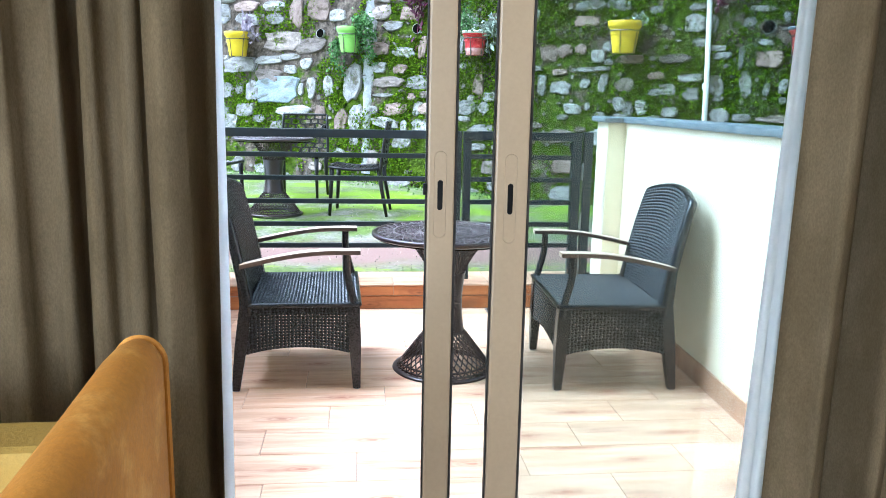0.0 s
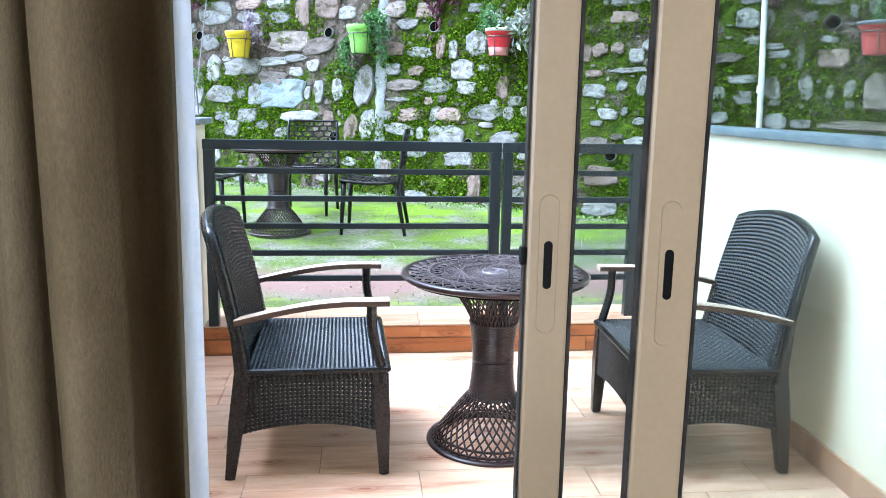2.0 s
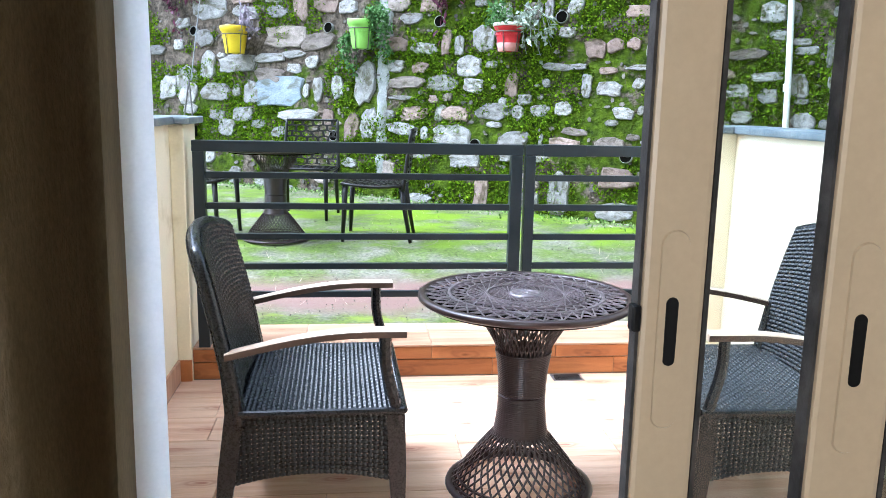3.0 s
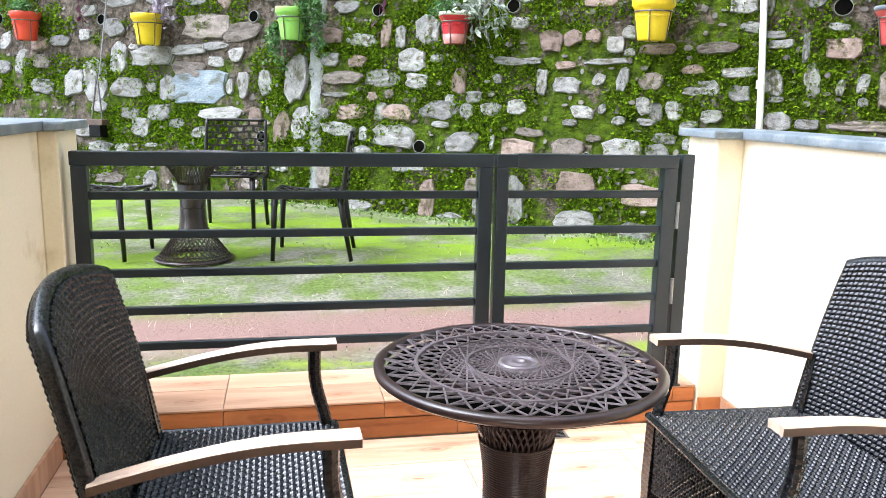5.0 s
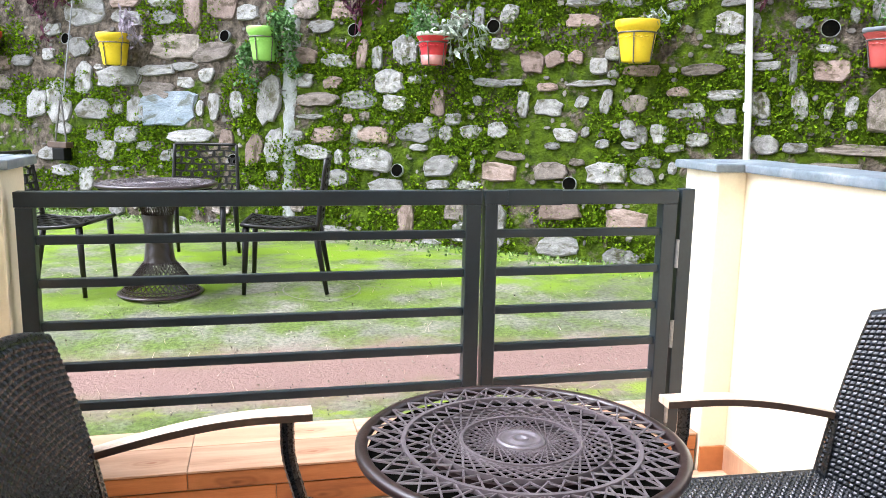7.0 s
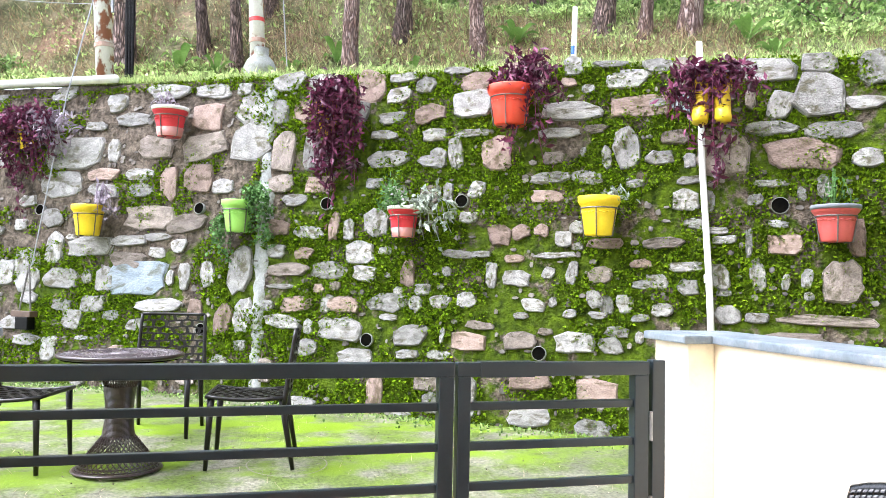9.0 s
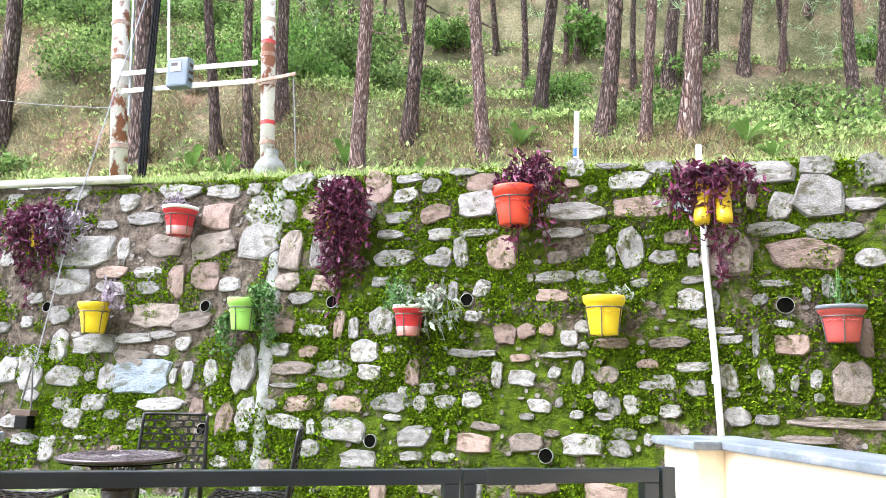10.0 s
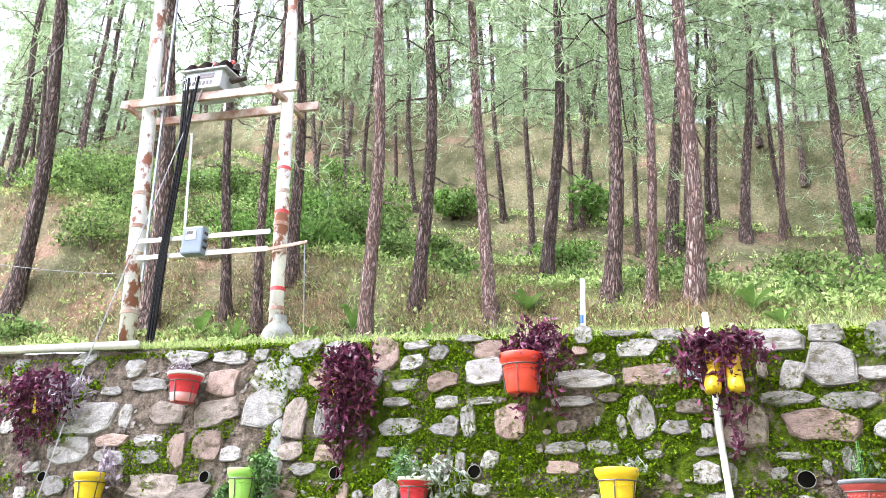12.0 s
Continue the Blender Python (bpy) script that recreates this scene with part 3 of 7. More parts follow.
# one broad step up to the yard
step = structure(mesh_ob("step", boxes((PL, PR, Y_STEP + 0.012, 5.56, -0.1, 0.152)), GROUT), "tiled step up from terrace to yard", "step")


def yard_z(x, y):
    t = min(max((y - 5.5) / 2.0, 0), 1)
    s = min(max((y - 7.0) / 3.0, 0), 1)
    return 0.150 + 0.105 * t + 0.09 * s


bm = bmesh.new()
NX, NY = 60, 90
xs = [-300, -60, -20] + [-12 + 24 * i / NX for i in range(NX + 1)] + [30, 80, 300]
ys = [5.555 + 9.4 * j / NY for j in range(NY + 1)] + [18, 30, 90, 300]
grid = [[bm.verts.new((x, y, yard_z(x, y) + 0.006 * noise.noise((x * 1.7, y * 1.7, 0)) + 0.004 * noise.noise((x * 6, y * 6, 3)))) for x in xs] for y in ys]
for ra, rb in zip(grid, grid[1:]):
    for k in range(len(xs) - 1):
        bm.faces.new((ra[k], ra[k + 1], rb[k + 1], rb[k]))
structure(mesh_ob("ground", bm, YARD, smooth=True), "mossy damp concrete yard with a reddish strip", "ground")
structure(mesh_ob("ground_outer", boxes((-300, XL - 0.21, 2.36, 5.555, -0.3, 0.10), (XR + 0.21, 300, 2.36, 5.555, -0.3, 0.10), (-300, -3.16, -3.16, 2.355, -0.3, 0.10), (3.16, 300, -3.16, 2.355, -0.3, 0.10), (-300, 300, -300, -3.165, -0.3, 0.10)), YARD), "mossy ground beside the building", "ground")

# chalk-pale ring scuffed on the concrete
bm = bmesh.new()
ring_c = Vector((0.22, 7.53, 0))
n_ring = 48
for k in range(n_ring):
    a0, a1 = 2 * math.pi * k / n_ring, 2 * math.pi * (k + 1) / n_ring
    q = []
    for a, r in ((a0, 0.244), (a1, 0.244), (a1, 0.254), (a0, 0.254)):
        p = ring_c + Vector((r * math.cos(a), r * math.sin(a), 0))
        q.append(bm.verts.new((p.x, p.y, yard_z(p.x, p.y) + 0.012)))
    bm.faces.new(q)
structure(mesh_ob("ring_mark", bm, RING_STAIN), "pale ring stain left on the yard concrete", "stain")

# room window behind the walker: frame round the daylight opening
win = thing("window_1", "plain beige window frame in the room's back wall", "window", kind="structure")
for b in ((-2.6, -2.55, -3.13, -3.05, 0.9, 2.2), (-0.95, -0.9, -3.13, -3.05, 0.9, 2.2), (-2.55, -0.95, -3.13, -3.05, 0.9, 0.95), (-2.55, -0.95, -3.13, -3.05, 2.15, 2.2)):
    part("window_frame", boxes(b, bevel=0.004), ALU, win)

# ---- sliding door ----


def door_panel(name, x0, x1, y, stile, label):
    """A glazed aluminium leaf: two stiles, two rails, a pane, and a recessed pull on its leading stile."""
    d = thing(name, label, "sliding door", kind="structure")
    z0, z1, t = 0.035, 2.22, 0.014
    bm = bmesh.new()
    prof_bevel = 0.006
    add_box(bm, x0, x0 + stile, y - t, y + t, z0, z1, bevel=prof_bevel)
    st = part("stile", bm, ALU, d)
    part("seal", boxes((x0 - 0.004, x0 - 0.0005, y - 0.010, y + 0.010, z0, z1)), ALU_EDGE, d, "dark brush seal")
    part("seal", boxes((x0 + stile + 0.0005, x0 + stile + 0.006, y - 0.012, y + 0.012, z0, z1)), ALU_EDGE, d, "dark brush seal")
    part("stile", boxes((x1 - stile, x1, y - t, y + t, z0, z1), bevel=prof_bevel), ALU, d)
    part("rail", boxes((x0 + stile, x1 - stile, y - t + 0.002, y + t - 0.002, z0, z0 + 0.075), bevel=0.004), ALU, d)
    part("rail", boxes((x0 + stile, x1 - stile, y - t + 0.002, y + t - 0.002, z1 - 0.06, z1), bevel=0.004), ALU, d)
    pane = part("pane", boxes((x0 + stile + 0.002, x1 - stile, y - 0.003, y + 0.003, z0 + 0.075, z1 - 0.06)), GLASS, d, "clear greenish glass pane")
    pane.visible_shadow = False
    # capsule-shaped cover plate with a dark finger slot
    zc, xc = 1.085, x0 + stile * 0.47

    def capsule(half_w, half_h, ya, yb):
        b = bmesh.new()
        pts = []
        for k in range(20):
            a = 2 * math.pi * k / 20
            pts.append((half_w * math.cos(a), (half_h - half_w) * (1 if math.sin(a) >= 0 else -1) + half_w * math.sin(a)))
        lo = [b.verts.new((xc + px, ya, zc + pz)) for px, pz in pts]
        hi = [b.verts.new((xc + px * 0.94, yb, zc + pz * 0.985)) for px, pz in pts]
        b.faces.new(hi)
        for k in range(20):
            b.faces.new((lo[k], lo[(k + 1) % 20], hi[(k + 1) % 20], hi[k]))
        return b

    pl = part("handle_plate", capsule(0.0165, 0.115, y - t, y - t - 0.0025), ALU, d)
    part("finger_slot", capsule(0.0075, 0.040, y - t - 0.0015, y - t - 0.0034), BLACK_RUBBER, pl, "black recessed finger slot")
    return d


door_panel("door_1", 0.147, 1.47, 2.262, 0.072, "sliding glass door leaf, beige aluminium, slid half open")
door_panel("door_2", 0.312, 1.58, 2.185, 0.086, "sliding glass door leaf, beige aluminium, pushed aside")
latch = thing("door_latch", "small dark latch keeper on the door edge", "latch", kind="structure")
part("keeper", boxes((0.136, 0.1465, 2.245, 2.262, 1.085, 1.115), bevel=0.003), BLACK_RUBBER, latch)
frame_d = thing("door_frame", "beige aluminium sliding door frame with floor track", "door frame", kind="structure")
part("jamb", boxes((-0.62, -0.58, 2.13, 2.32, 0.0, 2.25), bevel=0.003), ALU, frame_d)
part("jamb", boxes((1.60, 1.64, 2.13, 2.32, 0.0, 2.25), bevel=0.003), ALU, frame_d)
part("head", boxes((-0.58, 1.60, 2.13, 2.32, 2.222, 2.25), bevel=0.003), ALU, frame_d)
part("track", boxes((-0.58, 1.60, 2.13, 2.32, 0.0, 0.02), (-0.58, 1.60, 2.180, 2.190, 0.02, 0.033), (-0.58, 1.60, 2.257, 2.267, 0.02, 0.033)), ALU, frame_d)

# ---- curtains ----


def curtain(name, x0, x1, y, amp, fold, material, label, seed, top=2.62, flare=0.0, edge=1):
    """Hanging cloth with uneven folds; the cloth is a thin double sheet."""
    rng = random.Random(seed)
    n = int((x1 - x0) / 0.012)
    ph = [rng.uniform(0, 6.28) for _ in range(4)]
    bm = bmesh.new()
    rows = []
    zs = [0.02, 0.3, 0.7, 1.1, 1.5, 1.9, 2.3, top]
    for z in zs:
        row = []
        for i in range(n + 1):
            s = i / n
            x = x0 + (x1 - x0) * s
            k = 2 * math.pi * x / fold
            w = math.sin(k + 0.9 * math.sin(k * 0.37 + ph[0])) + 0.45 * math.sin(2.1 * k + ph[1]) + 0.25 * math.sin(4.3 * k + ph[2])
            w = 0.55 * math.copysign(abs(w) ** 0.8, w) + 1.1 - 3.2 * (1 - abs(math.sin(k * 0.5 + 0.8 * math.sin(k * 0.21 + ph[1])))) ** 2.2 if amp > 0.04 else w
            w = -w if amp > 0.04 else w
            low = 1 + 0.12 * math.sin(z * 2.1 + k * 0.3 + ph[3])
            row.append(bm.verts.new((x + 0.012 * math.sin(k * 2 + z) + flare * (top - z) / top * (1 - s if edge < 0 else s), y + amp * w * low, z)))
        rows.append(row)
    for a, b in zip(rows, rows[1:]):
        for i in range(n):
            bm.faces.new((a[i], a[i + 1], b[i + 1], b[i]))
    r = bmesh.ops.solidify(bm, geom=bm.faces[:], thickness=0.004)
    c = thing(name, label, "curtain")
    part("cloth", bm, material, c, smooth=True)
    bm = bmesh.new()
    add_tube(bm, [(x0 - 0.05, y, top + 0.03), (x1 + 0.05, y, top + 0.03)], 0.014, 10)
    part("curtain_rod", bm, GALV, c, "slim metal curtain rod")
    for i in range(int((x1 - x0) / 0.12) + 1):
        bm = bmesh.new()
        cx = x0 + 0.12 * i
        add_tube(bm, [(cx, y + 0.02 * math.cos(a), top + 0.028 + 0.022 * math.sin(a)) for a in [6.283 * k / 10 for k in range(11)]], 0.003, 5, cap=False)
        part("ring", bm, GALV, c)
    return c


curtain("curtain", -1.95, -0.350, 2.0, 0.066, 0.170, CURTAIN, "drawn-back taupe velour curtain beside the terrace door", 3)
curtain("curtain", 1.002, 2.2, 1.985, 0.066, 0.170, CURTAIN, "drawn-back taupe velour curtain beside the terrace door", 8)
curtain("sheer_curtain", -0.565, -0.372, 2.225, 0.014, 0.075, SHEER, "white sheer curtain gathered at the door jamb", 5)
curtain("sheer_curtain", 1.03, 1.45, 2.065, 0.016, 0.09, SHEER, "white sheer curtain gathered behind the velour", 6, flare=-0.06, edge=-1)

# ---- railing and gate ----
RY = 5.19
rail = thing("railing", "grey painted steel railing of five bars", "railing")


def bar(parent, name, x0, x1, z0, z1, dy=0.02, bevel=0.004, y=RY):
    return part(name, boxes((x0, x1, y - dy, y + dy, z0, z1), bevel=bevel), RAIL_STEEL, parent)


bars_z = (0.986, 0.842, 0.697, 0.553, 0.415)
bar(rail, "post", -0.915, -0.862, 0.160, 1.094, 0.025)
bar(rail, "post", 0.570, 0.627, 0.160, 1.094, 0.025)
bar(rail, "top_rail", -0.918, 0.629, 1.094, 1.145, 0.025)
for z in bars_z:
    bar(rail, "crossbar", -0.862, 0.570, z - 0.015, z + 0.015, 0.014)
gate = thing("gate", "closed grey painted steel gate beside the railing", "gate")
bar(gate, "post", 0.641, 0.690, 0.195, 1.094, 0.025)
bar(gate, "post", 1.345, 1.405, 0.195, 1.094, 0.025)
bar(gate, "top_rail", 0.639, 1.407, 1.094, 1.145, 0.025)
bar(gate, "sleeve", 0.725, 0.935, 1.091, 1.1475, 0.028, 0.002)
for z in bars_z:
    bar(gate, "crossbar", 0.690, 1.345, z - 0.015, z + 0.015, 0.014)
for z in (0.90, 0.58, 0.27):
    bm = bmesh.new()
    add_tube(bm, [(1.4135, RY - 0.026, z - 0.055), (1.4135, RY - 0.026, z + 0.055)], 0.0075, 8)
    part("hinge", bm, GALV, gate, "bare metal barrel hinge")
post = thing("gate_post", "slim grey steel hinge post fixed to the pier", "post")
bar(post, "post", 1.421, 1.478, 0.160, 1.150, 0.022)
bar(post, "foot_plate", 1.415, 1.484, 0.158, 0.166, 0.03, 0.001)

# floor drain by the step
drain = thing("floor_drain", "square metal floor drain grate beside the step", "drain")
part("plate", boxes((0.80, 0.955, 5.055, 5.150, -0.004, 0.003)), GALV, drain)
for k in range(6):
    part("slot", boxes((0.812, 0.943, 5.066 + 0.013 * k, 5.071 + 0.013 * k, 0.003, 0.0045)), BLACK_RUBBER, drain)

# ---- armchair in the room ----
sofa = thing("armchair", "mustard velvet armchair with a rounded back", "armchair")
bm = bmesh.new()
prof = []
for k in range(13):
    a = math.pi * k / 12
    prof.append((-0.394 + 0.042 * math.cos(a), 0.890 + 0.046 * math.sin(a)))
prof = [(-0.352, 0.12), (-0.350, 0.5)] + prof + [(-0.470, 0.45), (-0.50, 0.12)]
rows = []
for y, sc in ((0.74, 0.72), (0.755, 0.93), (0.80, 1.0), (1.0, 1.0), (1.2, 1.0), (1.40, 1.0), (1.46, 0.985), (1.495, 0.9), (1.508, 0.7)):
    rows.append([bm.verts.new((-0.405 + (x + 0.405) * sc, y, 0.5 + (z - 0.5) * (0.86 + 0.14 * sc) - (0.07 * max(0, 1.40 - y) if z > 0.4 else 0) + 0.006 * noise.noise((x * 9, y * 9, z * 9)))) for x, z in prof])
for a, b in zip(rows, rows[1:]):
    for k in range(len(prof) - 1):
        bm.faces.new((a[k], a[k + 1], b[k + 1], b[k]))
bm.faces.new(rows[0][::-1])
bm.faces.new(rows[-1])
back = part("backrest", bm, MUSTARD, sofa, smooth=True)
bm = bmesh.new()
add_tube(bm, [(-0.405 + (x + 0.405) * 0.96, 1.499, 0.5 + (z - 0.5) * 0.993) for x, z in prof[1:-1]], 0.005, 6)
part("piping", bm, MUSTARD, back)
part("armrest", boxes((-1.12, -0.47, 1.37, 1.50, 0.12, 0.795), bevel=0.02), OLIVE, sofa, "olive-gold armrest")
part("armrest", boxes((-1.12, -0.50, 0.75, 0.89, 0.12, 0.62), bevel=0.03), OLIVE, sofa, "olive-gold armrest")
part("seat_cushion", boxes((-1.14, -0.53, 0.892, 1.358, 0.30, 0.46), bevel=0.03), MUSTARD, sofa)
part("base", boxes((-1.10, -0.53, 0.892, 1.358, 0.12, 0.30), bevel=0.01), MUSTARD, sofa)
for x in (-1.05, -0.42):
    for y in (0.82, 1.43):
        part("leg", tube([(x, y, 0), (x, y, 0.12)], [0.015, 0.022], 8), ARM_SIDE, sofa)

# ---- terrace furniture ----


def weave(origin, ax, ay, nx, ny, normal, fill=0.80, lift=0.0022, sub=2, bow=None):
    """Over-and-under strands on the panel origin + s*ax + t*ay: verts and faces of arched ribbons."""
    o, a, b, nn = (Vector(v) for v in (origin, ax, ay, normal))
    verts, faces = [], []

    def at(s, t, h):
        p = o + a * s + b * t + nn * h
        return bow(p, s, t) if bow else p

    for turn in (0, 1):
        cnt, steps = (nx, ny) if turn == 0 else (ny, nx)
        for i in range(cnt):
            c = (i + 0.5) / cnt
            hw = 0.5 * fill / cnt
            base = len(verts)
            m = steps * sub
            for j in range(m + 1):
                q = j / m
                ph = math.cos(math.pi * (q * steps - 0.5 + i + (0 if turn == 0 else 1)) + 0 * i)
                h = lift * ph
                for e, dh in ((-hw, -0.0020), (0, 0.0012), (hw, -0.0020)):
                    s, t = (c + e, q) if turn == 0 else (q, c + e)
                    verts.append(at(s, t, h + dh))
            for j in range(m):
                k = base + 3 * j
                faces += [(k, k + 1, k + 4, k + 3), (k + 1, k + 2, k + 5, k + 4)]
    return verts, faces


def woven(name, parent, panel, label=""):
    v, f = panel
    return tagged(raw_mesh(name, v, f, STRAND, parent), label)


def rattan_chair():
    """Woven armchair facing +x; origin on the floor under the middle of the seat. Depth x, width y."""
    c = thing("rattan_armchair", "dark woven rattan armchair with greyed teak armrests", "chair", group="armchairs at the terrace table")
    W, xf, xb = 0.67, 0.290, -0.205          # width, front, rear of the seat
    hw = W / 2
    seat_z = 0.415
    # seat: woven top over a dark board, slightly dished
    dish = lambda p, s, t: Vector((p.x, p.y, p.z - 0.014 * math.sin(math.pi * s) * math.sin(math.pi * t)))
    part("seat_board", boxes((xb, xf - 0.012, -hw + 0.012, hw - 0.012, seat_z - 0.045, seat_z - 0.024), bevel=0.004), STRAND, c)
    woven("seat", c, weave((xb, -hw, seat_z), (xf - xb, 0, 0), (0, W, 0), 32, 42, (0, 0, 1), 0.95, 0.0036, 4, dish))
    # seat edge roll
    for y in (-hw, hw):
        part("seat_rim", tube([(xb, y, seat_z - 0.006), (xf, y, seat_z - 0.006)], 0.011, 8), STRAND, c)
    part("seat_rim", tube([(xf, -hw, seat_z - 0.006), (xf, hw, seat_z - 0.006)], 0.011, 8), STRAND, c)

    # aprons with an arched lower edge and fine gaps in the weave
    def apron(p0, p1, normal, cols, name):
        p0, p1 = Vector(p0), Vector(p1)
        rows = 14

        def bow(p, s, t):
            low = 0.175 + 0.035 * (1 - (2 * s - 1) ** 2)
            return Vector((p.x, p.y, low + (seat_z - 0.012 - low) * t))
        woven(name, c, weave(p0 + Vector((0, 0, 0.2)), p1 - p0, (0, 0, 0.2), cols, rows, normal, 0.84, 0.0036, 3, bow))

    apron((xf - 0.004, -hw + 0.02, 0), (xf - 0.004, hw - 0.02, 0), (1, 0, 0), 38, "front_apron")
    apron((xb - 0.03, -hw + 0.004, 0), (xf - 0.03, -hw + 0.004, 0), (0, -1, 0), 30, "side_apron")
    apron((xb - 0.03, hw - 0.004, 0), (xf - 0.03, hw - 0.004, 0), (0, 1, 0), 30, "side_apron")
    apron((xb - 0.03, -hw + 0.02, 0), (xb - 0.03, hw - 0.02, 0), (-1, 0, 0), 38, "rear_apron")

    # legs: tapered, wrapped
    for x, lean in ((xf - 0.026, 0.014), (xb - 0.012, -0.055)):
        for y in (-hw + 0.026, hw - 0.026):
            bm = bmesh.new()
            top = seat_z - 0.02 if x > 0 else 0.60
            secs = []
            n = 44
            for i in range(n + 1):
                q = i / n
                z = 0.006 + (top - 0.006) * q
                wr = 0.0005 if i % 2 else 0.0
                flare = max(0, 0.20 - z) / 0.20
                half = (0.017 + 0.010 * min(z / 0.22, 1)) * (1 - 0.35 * max(0, z - seat_z) / 0.2) + wr
                cx = x + lean * (1 - min(z / seat_z, 1)) - (0.026 * max(0, z - seat_z) / 0.2 if x < 0 else 0)
                secs.append([bm.verts.new((cx + sx * half, y + sy * half, z)) for sx, sy in ((-1, -1), (1, -1), (1, 1), (-1, 1))])
            for a, b in zip(secs, secs[1:]):
                for k in range(4):
                    bm.faces.new((a[k], a[(k + 1) % 4], b[(k + 1) % 4], b[k]))
            bm.faces.new(secs[0][::-1])
            bm.faces.new(secs[-1])
            leg = part("leg", bm, STRAND, c)
            part("glide", tube([(x + lean, y, 0), (x + lean, y, 0.008)], 0.014, 10), GALV, leg, "metal foot glide")

    # backrest: curved and leaning, woven both sides over a board, round rim
    bh = 0.935

    def back_at(s, t, h=0.0):
        y = -hw + 0.012 + (W - 0.024) * s
        crown = 0.045 * (1 - (2 * s - 1) ** 2)
        z = 0.36 + (bh - 0.05 - 0.36 + crown) * t
        q = (z - 0.40) / 0.52
        lean = 0.078 * q + 0.036 * q * abs(q)
        x = xb - 0.004 - lean - 0.032 * (1 - (2 * s - 1) ** 2) + h
        pinch = 1 - 0.08 * t * t
        return Vector((x, y * pinch, z))

    v, f = weave((0, 0, 0), (1, 0, 0), (0, 1, 0), 36, 36, (0, 0, 1), 0.95, 0.0036, 4, lambda p, s, t: back_at(min(max(s, 0), 1), min(max(t, 0), 1), p.z + 0.022))
    bk = woven("backrest", c, (v, f))
    v, f = weave((0, 0, 0), (1, 0, 0), (0, 1, 0), 36, 36, (0, 0, 1), 0.95, 0.0036, 4, lambda p, s, t: back_at(min(max(s, 0), 1), min(max(t, 0), 1), -p.z - 0.022))
    woven("back_panel", bk, (v, f))
    bm = bmesh.new()
    g = [[bm.verts.new(back_at(i / 12, j / 8, 0.012)) for i in range(13)] for j in range(9)]
    g2 = [[bm.verts.new(back_at(i / 12, j / 8, -0.012)) for i in range(13)] for j in range(9)]
    for gg, flip in ((g, False), (g2, True)):
        for ra, rb in zip(gg, gg[1:]):
            for i in range(12):
                q = (ra[i], ra[i + 1], rb[i + 1], rb[i])
                bm.faces.new(q[::-1] if flip else q)
    part("back_board", bm, BLACK_RUBBER, bk)
    rim = [back_at(0, t / 10) for t in range(11)] + [back_at(s / 16, 1) for s in range(1, 16)] + [back_at(1, t / 10) for t in range(10, -1, -1)]
    bm = bmesh.new()
    add_tube(bm, rim, 0.019, 10)
    part("back_rim", bm, STRAND, bk, smooth=True)

    # armrests: bowed flat boards on curved wrapped supports
    for y in (-hw + 0.010, hw - 0.010):
        bm = bmesh.new()
        secs = []
        n = 16
        for i in range(n + 1):
            q = i / n
            x = -0.240 + (0.294 + 0.240) * q
            z = 0.577 + 0.066 * math.sin(min(q * 1.25, 1) * math.pi / 2)
            w2 = 0.020 + 0.010 * q
            secs.append([bm.verts.new((x, y + sy * w2, z + dz)) for sy, dz in ((-1, 0), (-1, 0.019), (-0.8, 0.0225), (0.8, 0.0225), (1, 0.019), (1, 0))])
        for a, b in zip(secs, secs[1:]):
            for k in range(6):
                fc = bm.faces.new((a[k], b[k], b[(k + 1) % 6], a[(k + 1) % 6]))
                fc.material_index = 1 if k in (0, 4, 5) else 0
        bm.faces.new(secs[0])
        bm.faces.new(secs[-1][::-1])
        bmesh.ops.recalc_face_normals(bm, faces=bm.faces[:])
        part("armrest", bm, [ARM_WOOD, ARM_SIDE], c, "greyed teak armrest board")
        bm = bmesh.new()
        pts = []
        for k in range(25):
            q = k / 24
            bend = 0.020 * math.cos(math.pi * min(q * 1.25, 1))
            pts.append((xf - 0.038 + bend, y, seat_z - 0.06 + 0.285 * q))
        add_tube(bm, pts, [0.0175 + 0.0010 * (k % 2) for k in range(25)], 8)
        part("arm_support", bm, STRAND, c)
    return c


chair = rattan_chair()
chair.matrix_world = pose(-0.318, 4.040, 0, 0, 0, 1.2)
copy_thing(chair, pose(1.192, 3.957, 0, 0, 0, 178))


